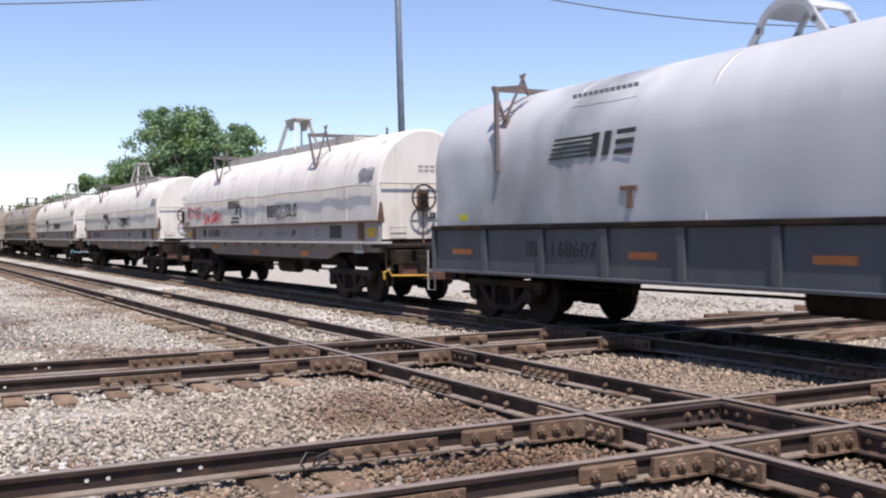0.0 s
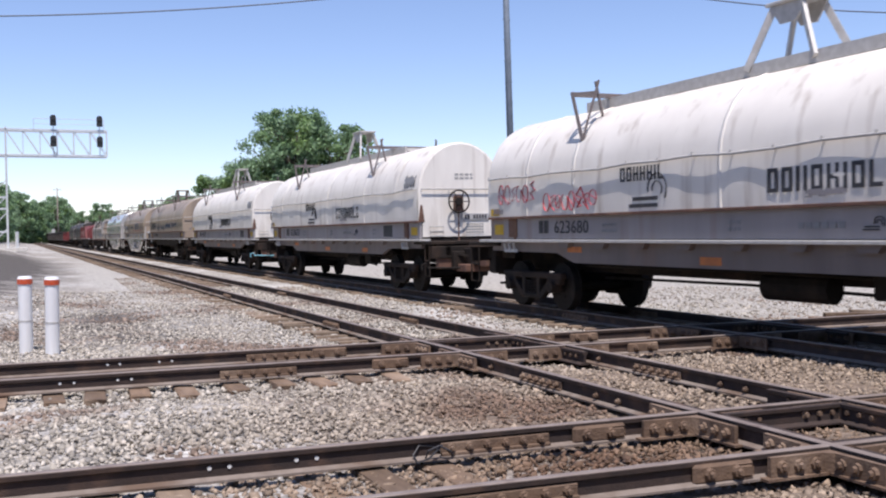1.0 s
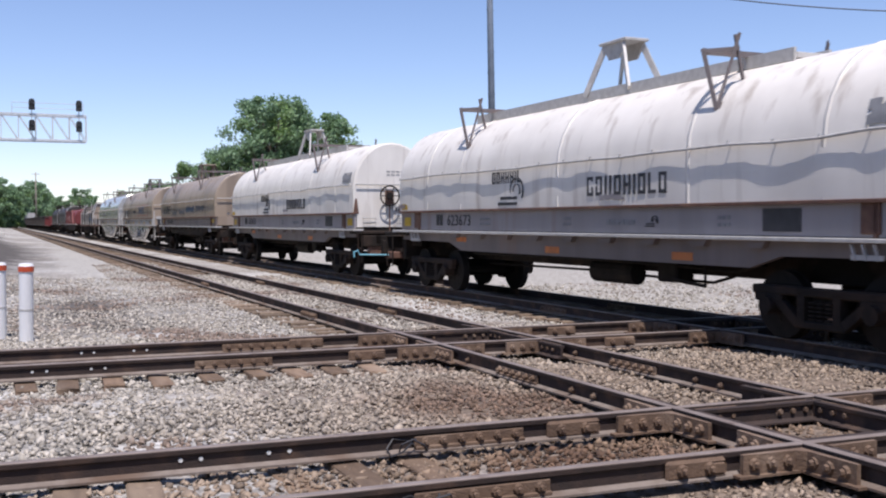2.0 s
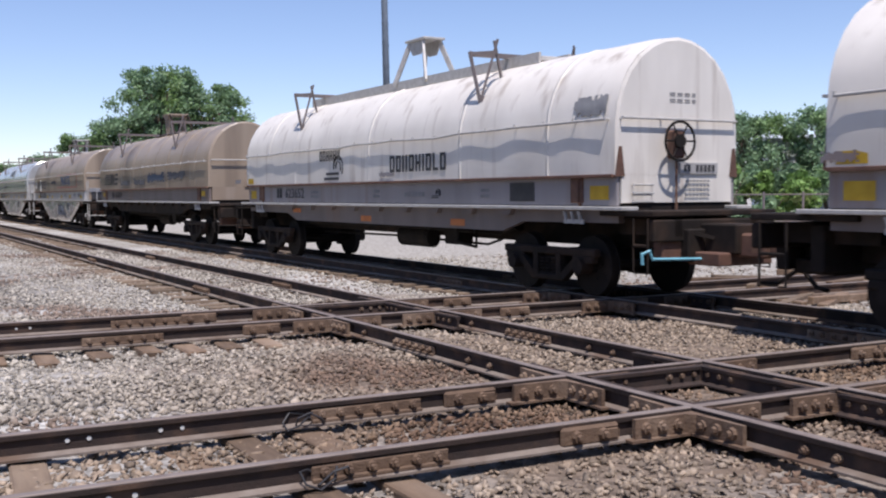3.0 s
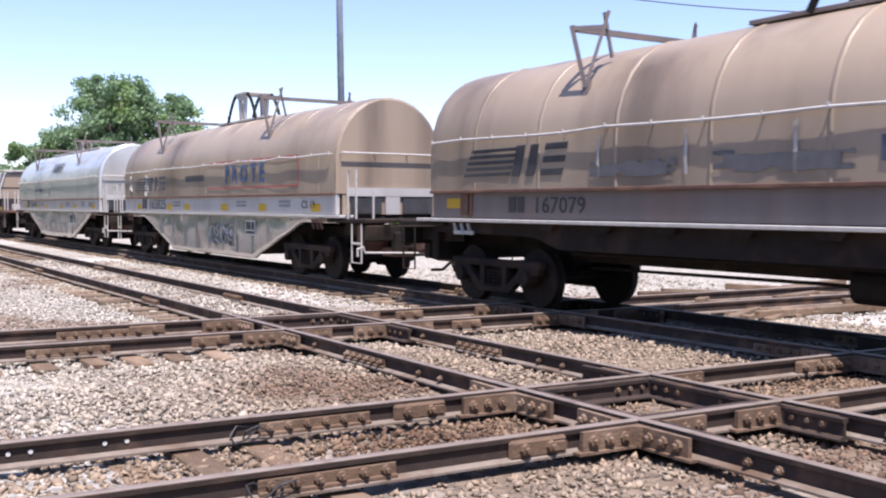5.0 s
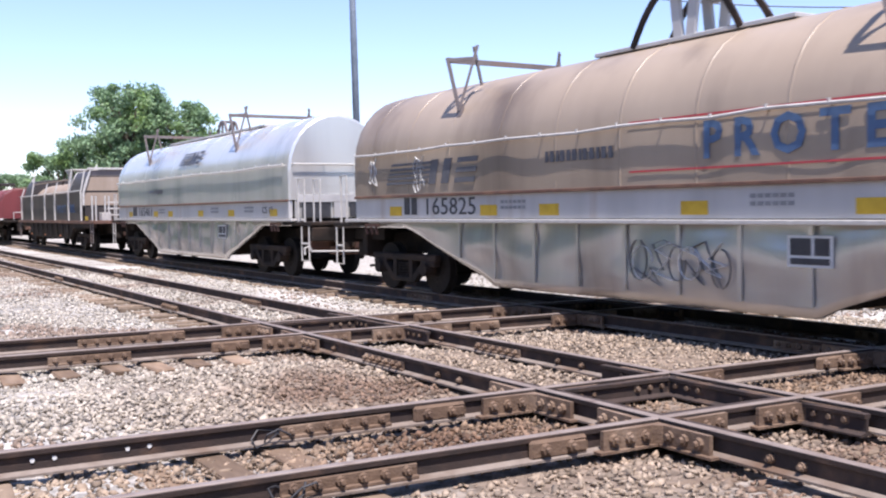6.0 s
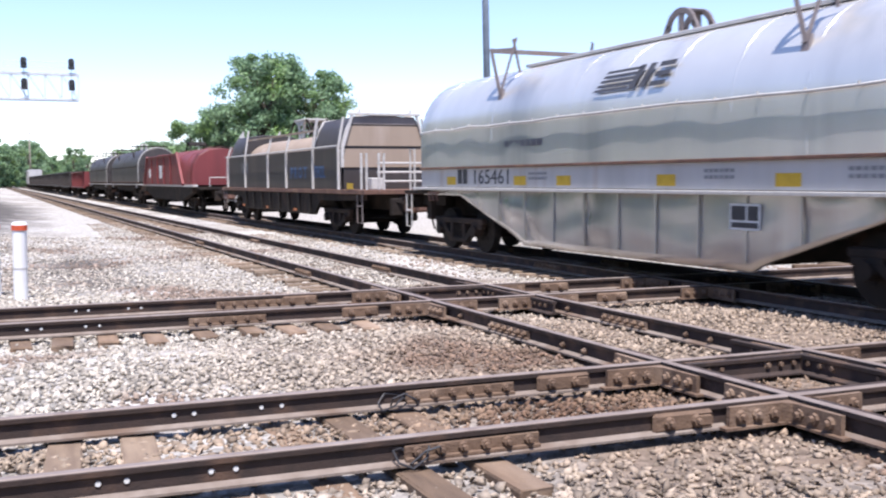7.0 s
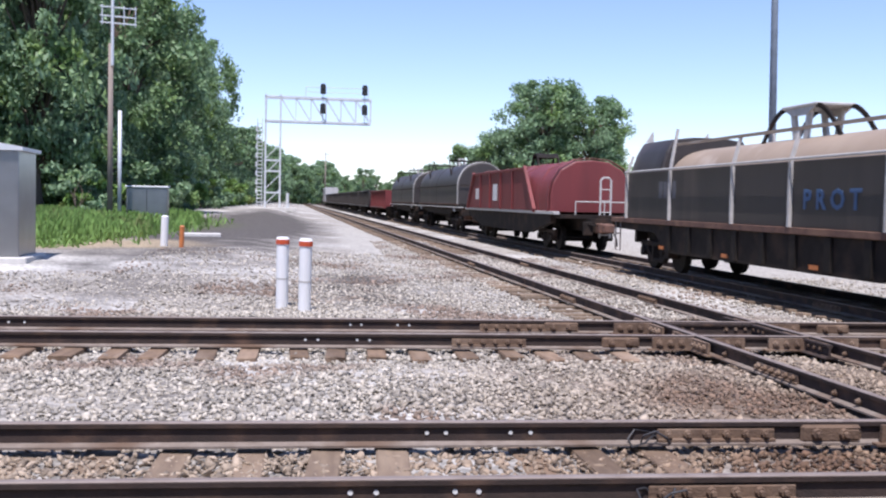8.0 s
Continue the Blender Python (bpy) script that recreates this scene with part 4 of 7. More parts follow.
def handwheel(car, y, sgn, x, z):
    bm = bmesh.new()
    n = 18
    for k in range(n):
        a0, a1 = 2 * math.pi * k / n, 2 * math.pi * (k + 1) / n
        rod(bm, (x + 0.28 * math.cos(a0), y, z + 0.28 * math.sin(a0)), (x + 0.28 * math.cos(a1), y, z + 0.28 * math.sin(a1)), 0.022, 5)
    for k in range(6):
        a = 2 * math.pi * k / 6
        rod(bm, (x, y, z), (x + 0.28 * math.cos(a), y, z + 0.28 * math.sin(a)), 0.014, 5)
    rod(bm, (x, y - 0.03, z), (x, y + 0.03, z), 0.1, 10)
    part("handwheel", bm, "dark", car)
    bm = bmesh.new()
    box(bm, x - 0.14, x + 0.14, min(y - sgn * 0.05, y - sgn * 0.28), max(y - sgn * 0.05, y - sgn * 0.28), z - 0.24, z + 0.16, 0.03)
    rod(bm, (x, y - sgn * 0.15, z - 0.2), (x, y - sgn * 0.15, 1.3), 0.025, 6)
    part("brake_housing", bm, "rust", car)


def corner_step(car, x, y, material, z0=0.45, z1=1.2):
    sx = math.copysign(1, x)
    bm = bmesh.new()
    path(bm, [(x, y - 0.2, z1), (x, y - 0.2, z0), (x, y + 0.2, z0), (x, y + 0.2, z1)], 0.02)
    rod(bm, (x, y - 0.2, (z0 + z1) / 2), (x, y + 0.2, (z0 + z1) / 2), 0.02)
    part("step", bm, material, car)


def plate(car, name, x, y0, y1, z0, z1, material, label="", proud=0.006):
    """A thin painted patch or plate on the side at x, rounded off at the corners."""
    bm = bmesh.new()
    sx = math.copysign(1, x)
    a, b = sorted((x, x + sx * proud))
    box(bm, a, b, y0, y1, z0, z1)
    return part(name, bm, material, car, label)


def blocks(car, name, x, y_left, z0, shapes, height, material):
    """A wordmark as plain hollow and solid blocks, one for each sign, spelling nothing."""
    bm = bmesh.new()
    y, t = y_left, height * 0.2
    for shape in shapes:
        w = height * (0.2 if shape == "i" else 0.62)
        for a, b, c, d in {"i": ((0, 1, 0, 1),), "o": ((0, 0.3, 0, 1), (0.7, 1, 0, 1), (0.3, 0.7, 0, 0.17), (0.3, 0.7, 0.83, 1)),
                           "u": ((0, 0.3, 0, 1), (0.7, 1, 0, 1), (0.3, 0.7, 0.4, 0.58)), "l": ((0, 0.3, 0, 1), (0.3, 1, 0, 0.17))}[shape]:
            box(bm, x - 0.008, x - 0.002, y - w * b, y - w * a, z0 + height * c, z0 + height * d)
        y -= w + height * 0.22
    ob = part(name, bm, material, car)
    ob["kind"] = "stuff"
    return ob


def bars(car, name, x, y_left, z0, widths, height, material, gap=0.35, slant=0.0, dashed=False):
    """A row of plain upright blocks on the camera's side, reading from the rear to the front: stands for lettering."""
    bm = bmesh.new()
    y = y_left
    for w in widths:
        z = z0
        bmesh.ops.create_cube(bm, size=1.0, matrix=Matrix.Translation((x - 0.004, y - w / 2, z + height / 2)) @ Matrix.Diagonal((0.006, w, height, 1)))
        y -= w * (1 + gap)
    ob = part(name, bm, material, car)
    ob["kind"] = "stuff"
    return ob


def writing(car, text, x, y_left, z0, height, material, wide=1.2, bold=0.0):
    """Lettering in the built-in font on the camera's side of a car."""
    cu = bpy.data.curves.new("writing", "FONT")
    cu.body, cu.size, cu.extrude, cu.resolution_u, cu.offset = text, height / 0.72, 0.003, 2, bold
    tmp = new("writing_source", cu)
    dg = bpy.context.evaluated_depsgraph_get()
    me = bpy.data.meshes.new_from_object(tmp.evaluated_get(dg))
    bpy.data.objects.remove(tmp)
    me.materials.clear()
    me.materials.append(M[material])
    ob = new("lettering", me)
    ob.parent = car
    ob.matrix_basis = Matrix.Translation((x - 0.005, y_left, z0)) @ Matrix(((0, 0, -1, 0), (-wide, 0, 0, 0), (0, 1, 0, 0), (0, 0, 0, 1)))
    return ob


def maker_logo(car, x, y, z, h):
    """The striped ring emblem, as plain shapes: two bars and an open ring."""
    bm = bmesh.new()
    for k, ln in ((0, 1.4), (1, 1.2)):
        box(bm, x - 0.008, x - 0.002, y - h * 0.2, y + h * ln, z + k * h * 0.22, z + k * h * 0.22 + h * 0.12)
    for r in (0.5, 0.26):
        n = 12
        for k in range(n):
            a0, a1 = -0.6 + 3.9 * k / n, -0.6 + 3.9 * (k + 1) / n
            bar(bm, (x - 0.005, y - h * 0.2 - r * h * math.cos(a0), z + h * 0.55 + r * h * math.sin(a0)),
                (x - 0.005, y - h * 0.2 - r * h * math.cos(a1), z + h * 0.55 + r * h * math.sin(a1)), h * 0.13, 0.006)
    part("emblem", bm, "ink", car)


def stripe_logo(car, x, y, z, length, h, material, lean=0.0, tilt=None):
    """The striped horse-mane emblem, as plain slanted bars and blocks."""
    bm = bmesh.new()
    for k in range(5):
        zz = h * (0.04 + 0.2 * k)
        d = 0.12 * h * k
        prism(bm, [(-d, zz), (-length * 0.5 - d, zz), (-length * 0.5 - d - 0.03, zz + h * 0.11), (-d - 0.03, zz + h * 0.11)], -0.003, 0.003, "x")
    for a, b in ((0.52, 0.6), (0.66, 0.74), (0.8, 1.0)):
        if b - a > 0.15:
            for z0, z1 in ((0, 0.2), (0.4, 0.6), (0.8, 1.0)):
                prism(bm, [(-length * a - 0.3 * h * z0, h * z0), (-length * b - 0.3 * h * z0, h * z0), (-length * b - 0.3 * h * z1, h * z1), (-length * a - 0.3 * h * z1, h * z1)], -0.003, 0.003, "x")
        else:
            prism(bm, [(-length * a, 0), (-length * b, 0), (-length * b - 0.3 * h, h), (-length * a - 0.3 * h, h)], -0.003, 0.003, "x")
    ob = part("emblem", bm, material, car)
    ob.matrix_basis = Matrix.Translation((x - 0.006, y, z)) @ Matrix.Rotation(radians(lean), 4, "Y")
    return ob


def scribble(car, x, y_left, z, w, h, material, seed, thick=0.03, loops=7):
    """A sprayed scrawl of looping strokes that spells nothing."""
    rng = random.Random(seed)
    bm = bmesh.new()
    step = w / loops
    last = None
    for k in range(loops):
        y0, wide, tall = y_left - k * step, step * rng.uniform(0.75, 1.05), h * rng.uniform(0.7, 1.0)
        z0 = z + (h - tall) * rng.random()
        if rng.random() < 0.5:
            a0, turn = rng.uniform(0, 6.28), rng.uniform(4.5, 8.0)
            pts = [(0.5 + 0.5 * math.cos(a0 + turn * i / 12), 0.5 + 0.5 * math.sin(a0 + turn * i / 12)) for i in range(13)]
        else:
            pts = [(rng.uniform(0, 0.25) if i % 2 else rng.uniform(0.7, 1.0), (i / 4 + rng.uniform(-0.2, 0.2))) for i in range(5)]
        pts = [(x - 0.006, y0 - wide * a, z0 + tall * b) for a, b in pts]
        if last:
            pts.insert(0, last)
        for a, b in zip(pts, pts[1:]):
            bar(bm, a, b, thick, 0.004)
        last = pts[-1]
    ob = part("graffiti", bm, material, car)
    ob["kind"] = "stuff"
    return ob


def new_car(name, label, s_rear, length=15.9):
    """A car whose hood's rear end stands at s_rear when the clip starts."""
    car = tagged(empty(name), label, "freight car", "cars of the train")
    CARS.append((car, s_rear - length / 2))
    return car


# The bodies are laid out 3 m wide and drawn in to their true width; the running gear keeps the gauge.
RUNNING_GEAR = ("truck", "coupler", "air_hose", "angle_cock", "handwheel", "draft_gear_bracket", "draft_sill", "uncoupling_lever")


def draw_in(car, share):
    for ob in list(car.children):
        if ob.name.split(".")[0] in RUNNING_GEAR:
            continue
        m = ob.matrix_basis
        ob.data.transform(m.inverted() @ Matrix.Diagonal((share, 1, 1, 1)) @ m)
    return car


def slide_end(car, knots):
    """Shorten or lengthen one end of a car's body along it; sills, couplers and trucks stay."""
    at, to = zip(*knots)

    def slide(ob, m):
        inv = m.inverted()
        for v in ob.data.vertices:
            q = m @ v.co
            q.y = float(np.interp(q.y, at, to))
            v.co = inv @ q
        for sub in ob.children:
            slide(sub, m @ sub.matrix_basis)

    for ob in list(car.children):
        kind = ob.name.split(".")[0]
        if kind not in ("truck", "coupler", "air_hose", "angle_cock", "draft_sill", "centre_sill") and ob.type == "MESH":
            slide(ob, ob.matrix_basis.copy())
    return car


HALF = 7.95


def underframe(car, lever="dark", deck="under", reach=9.05, HALF=7.95):
    for y in (-5.8, 6.35):
        truck(car, y)
    bm = bmesh.new()
    box(bm, -0.38, 0.38, -reach, reach, 0.72, 1.12, 0.02)
    part("centre_sill", bm, "under", car)
    for sgn in (-1, 1):
        y = sgn * (HALF + 0.1)
        bm = bmesh.new()
        a, b = sorted((sgn * (HALF - 0.4), sgn * reach))
        box(bm, -1.48, 1.48, a, b, 1.22, 1.3, 0.015)
        box(bm, -1.45, 1.45, min(sgn * (reach - 0.16), sgn * reach), max(sgn * (reach - 0.16), sgn * reach), 0.88, 1.18, 0.02)
        for x in (-0.9, 0.9):
            box(bm, x - 0.08, x + 0.08, a, b, 0.95, 1.18)
        part("end_platform", bm, deck, car)
        coupler(car, sgn * (reach - 0.1), sgn)
        for x in (-1.47, 1.47):
            corner_step(car, x, sgn * (reach - 0.35), "rod" if lever == "rod" else "under")
    uncoupling_lever(car, -(reach - 0.35), -1, lever)
    for x, y0, y1, z in ((-0.85, -4.4, 4.8, 0.86), (0.7, -4.2, 4.6, 0.8), (-0.2, -3.2, 5.0, 0.62)):
        bm = bmesh.new()
        path(bm, [(x, y0, z + 0.1), (x, y0 + 0.5, z - 0.02), (x, (y0 + y1) / 2, z + 0.03), (x, y1, z)], 0.025)
        part("brake_rod", bm, "dark", car)
    for sgn in (-1, 1):
        bm = bmesh.new()
        box(bm, -0.95, 0.95, min(sgn * (reach - 0.9), sgn * (reach - 0.7)), max(sgn * (reach - 0.9), sgn * (reach - 0.7)), 0.62, 1.18, 0.02)
        box(bm, -0.5, 0.5, min(sgn * (reach - 0.7), sgn * (reach - 0.1)), max(sgn * (reach - 0.7), sgn * (reach - 0.1)), 0.56, 0.74, 0.02)
        part("draft_sill", bm, "rust" if sgn < 0 else "under", car)
    bm = bmesh.new()
    rod(bm, (-0.55, -1.1, 0.68), (-0.55, 0.2, 0.68), 0.2, 14)
    part("brake_reservoir", bm, "dark", car)
    bm = bmesh.new()
    box(bm, -0.9, -0.45, -2.5, -2.0, 0.6, 0.95, 0.03)
    part("brake_valve", bm, "dark", car)
    bm = bmesh.new()
    path(bm, [(-1.0, -3.3, 0.95), (-1.0, -3.3, 0.6), (-0.9, -2.4, 0.65)], 0.03)
    part("brake_pipe", bm, "dark", car)


def flat_sill(car, panel, lower, top=1.8, bulkhead="white"):
    """Side panels, walkway edge and tapered lower sill of the ordinary coil cars."""
    for sx in (-1, 1):
        bm = bmesh.new()
        x0, x1 = sorted((sx * 1.36, sx * 1.43))
        box(bm, x0, x1, -HALF, HALF, 1.36, top - 0.02, 0.006)
        part("side_panel", bm, panel, car)
        bm = bmesh.new()
        x0, x1 = sorted((sx * 1.43, sx * 1.535))
        box(bm, x0, x1, -HALF + 0.02, HALF - 0.02, top - 0.035, top + 0.012, 0.006)
        part("hood_lip", bm, "rust", car)
        bm = bmesh.new()
        x0, x1 = sorted((sx * 1.2, sx * 1.58))
        box(bm, x0, x1, -HALF - 0.35, HALF + 0.35, 1.3, 1.352, 0.008)
        part("walkway_edge", bm, "rod", car)
        bm = bmesh.new()
        x0, x1 = sorted((sx * 1.26, sx * 1.38))
        prism(bm, [(-HALF, 1.3), (HALF, 1.3), (HALF, 1.12), (5.2, 1.1), (4.6, 0.93), (-4.6, 0.93), (-5.2, 1.1), (-HALF, 1.12)], x0, x1, "x")
        part("side_sill", bm, lower, car)
        x0, x1 = sorted((sx * 1.38, sx * 1.5))
        for k in range(9):
            y = -4.8 + k * 1.2
            bm = bmesh.new()
            prism(bm, [(y - 0.22, 1.3), (y + 0.22, 1.3), (y + 0.14, 1.2), (y - 0.14, 1.2)], x0, x1, "x")
            part("walkway_bracket", bm, lower, car)
        for y in (-6.9, 6.9):
            bm = bmesh.new()
            x0, x1 = sorted((sx * 1.5, sx * 1.53))
            box(bm, x0, x1, y - 0.28, y + 0.28, 1.1, 1.16)
            for k in range(3):
                bar(bm, (sx * 1.515, y - 0.2 + k * 0.2, 1.1), (sx * 1.515, y - 0.12 + k * 0.2, 1.28), 0.05, 0.03)
            part("lift_bracket", bm, "rod", car)
            bm = bmesh.new()
            x0, x1 = sorted((sx * 1.42, sx * 1.47))
            box(bm, x0, x1, y - 0.17, y + 0.17, 1.4, 1.78, 0.01)
            box(bm, x0, x1, y - 0.12, y - 0.06, 1.36, 1.8)
            part("side_post", bm, "rust", car)
    bm = bmesh.new()
    box(bm, -1.36, 1.36, -HALF, HALF, 1.28, 1.4)
    part("deck", bm, "under", car)
    for y in (-HALF, HALF):
        bm = bmesh.new()
        box(bm, -1.34, 1.34, y - 0.03, y + 0.03, 1.4, top + 0.01, 0.006)
        part("end_bulkhead", bm, bulkhead, car)
    for k in range(5):
        bm = bmesh.new()
        prism(bm, [(-1.3, 1.3), (1.3, 1.3), (0.5, 0.9), (-0.5, 0.9)], -4.0 + 2 * k - 0.06, -4.0 + 2 * k + 0.06)
        part("cross_bearer", bm, "under", car)


def white_coil_car(label, s_rear, seed, logos, lever, number, graffiti=False):
    car = new_car("coil_car", label, s_rear)
    o = arch(1.5, 1.8, 2.5, 3.8)
    make_hood(car, "hood", o, -HALF, HALF, "white", seed)
    for y in (-6.1, -3.4, 0.3, 4.4, 6.2):
        rib(car, o, y, 0.07, 0.014, "white")
    grab_rails(car, 1.5, 2.58, -HALF, HALF, "rod", 0.068, seed)
    bm = bmesh.new()
    box(bm, -0.36, 0.36, -4.6, 5.3, 3.79, 3.87, 0.01)
    for sx in (-1, 1):
        box(bm, sx * 0.4 - 0.03, sx * 0.4 + 0.03, -4.6, 5.3, 3.75, 3.93)
    part("roof_walk", bm, "rod", car)
    for y in (-3.85, 4.3):
        stacking_bracket(car, y, 1.5, 3.12, 3.98, "sill")
    lifting_frame(car, 0.0, 3.84, "legs", "rod")
    flat_sill(car, "sill_pale", "sill")
    underframe(car, lever)
    handwheel(car, -HALF - 0.3, -1, -0.15, 2.28)
    for y, sgn in ((-HALF, -1), (HALF, 1)):
        for x in (-1.38, 1.38):
            bm = bmesh.new()
            a, b = sorted((y + sgn * 0.01, y + sgn * 0.05))
            prism(bm, [(x - 0.1, 1.78), (x + 0.1, 1.78), (x + 0.03, 2.2), (x - 0.03, 2.2)], a, b)
            part("corner_gusset", bm, "rust", car)
        for k in range(3):
            bm = bmesh.new()
            path(bm, [(-1.1, y, 1.42 + k * 0.12), (-1.1, y + sgn * 0.1, 1.42 + k * 0.12), (-0.65, y + sgn * 0.1, 1.42 + k * 0.12), (-0.65, y, 1.42 + k * 0.12)], 0.014)
            part("end_rung", bm, "rod", car)
    hood_patch(car, o, -7.75, -6.85, 2.66, 2.95, "ink_grey", seed)
    for y, w, h, z in ((6.9, 0.5, 0.12, 1.86), (-2.4, 0.7, 0.1, 1.9)):
        hood_patch(car, o, y + 0.3 * seed, y + 0.3 * seed + w, z, z + h, "sill_pale", seed + y)
    # lettering
    blocks(car, "wordmark", -1.516, 2.85, 2.3, "oouuuil", 0.23, "ink")
    maker_logo(car, -1.512, 1.9, 1.87, 0.5) if logos else None
    blocks(car, "wordmark", -1.516, -0.7, 1.98, "ooiiouiolo", 0.32, "ink")
    bars(car, "reporting_mark", -1.437, 5.8, 1.47, [0.15, 0.15], 0.24, "ink", 0.35)
    writing(car, number, -1.437, 5.22, 1.47, 0.24, "ink", 1.25)
    plate(car, "reflector", -1.432, 7.35, 7.75, 1.45, 1.66, "yellow")
    plate(car, "placard_board", -1.432, 6.8, 7.08, 1.5, 1.66, "ink")
    for y, n in ((3.55, 5), (0.2, 3), (-4.0, 3)):
        bars(car, "stencil", -1.437, y, 1.58, [0.07] * n, 0.05, "ink_grey", 0.4)
        bars(car, "stencil", -1.437, y, 1.48, [0.07] * n, 0.05, "ink_grey", 0.4)
    bars(car, "stencil", -1.437, -1.2, 1.5, [0.1] * 6, 0.08, "ink_grey", 0.4)
    maker_logo(car, -1.437, -2.5, 1.47, 0.16)
    plate(car, "placard_board", -1.432, -5.6, -4.9, 1.42, 1.72, "ink")
    plate(car, "reflector", -1.432, -7.75, -7.25, 1.45, 1.65, "yellow")
    plate(car, "reflector", -1.513, 7.4, 7.8, 1.84, 1.98, "yellow")
    for y in (4.3, 0.4, -3.4):
        plate(car, "reflector", -1.382, y, y + 0.5, 0.98 if y < 4 else 1.12, 1.1 if y < 4 else 1.22, "orange")
    bm = bmesh.new()
    for r in range(2):
        for k in range(14):
            if k % 4 != 3:
                box(bm, -0.2 + k * 0.045 - 0.016, -0.2 + k * 0.045 + 0.016, -HALF - 0.04, -HALF - 0.032, 2.94 - r * 0.09, 2.99 - r * 0.09)
    part("stencil", bm, "ink_grey", car)["kind"] = "stuff"
    plate_end(car, -0.0, 0.95, 1.82, 1.98, "pale")
    bm = bmesh.new()
    for k in range(8):
        if k != 2:
            box(bm, 0.1 + k * 0.1, 0.165 + k * 0.1, -HALF - 0.075, -HALF - 0.068, 1.85, 1.95)
    part("reporting_mark", bm, "ink", car)["kind"] = "stuff"
    for r in range(4):
        bm = bmesh.new()
        for k in range(7):
            box(bm, 0.15 + k * 0.09, 0.21 + k * 0.09, -HALF - 0.062, -HALF - 0.055, 1.7 - r * 0.07, 1.73 - r * 0.07)
        part("stencil", bm, "ink_grey", car)["kind"] = "stuff"
    if graffiti:
        scribble(car, -1.512, 7.4, 2.05, 1.6, 0.42, "paint_red", seed, 0.038, 6)
        scribble(car, -1.512, 5.5, 1.88, 1.9, 0.35, "paint_red", seed + 1, 0.04, 8)
    return slide_end(draw_in(car, 0.79), ((-9.6, -8.95), (-9.05, -8.4), (-7.95, -7.6), (-5.6, -5.6), (9.6, 9.6)))


def plate_end(car, x0, x1, z0, z1, material, HALF=7.95):
    bm = bmesh.new()
    box(bm, x0, x1, -HALF - 0.066, -HALF - 0.02, z0, z1)
    part("number_board", bm, material, car)


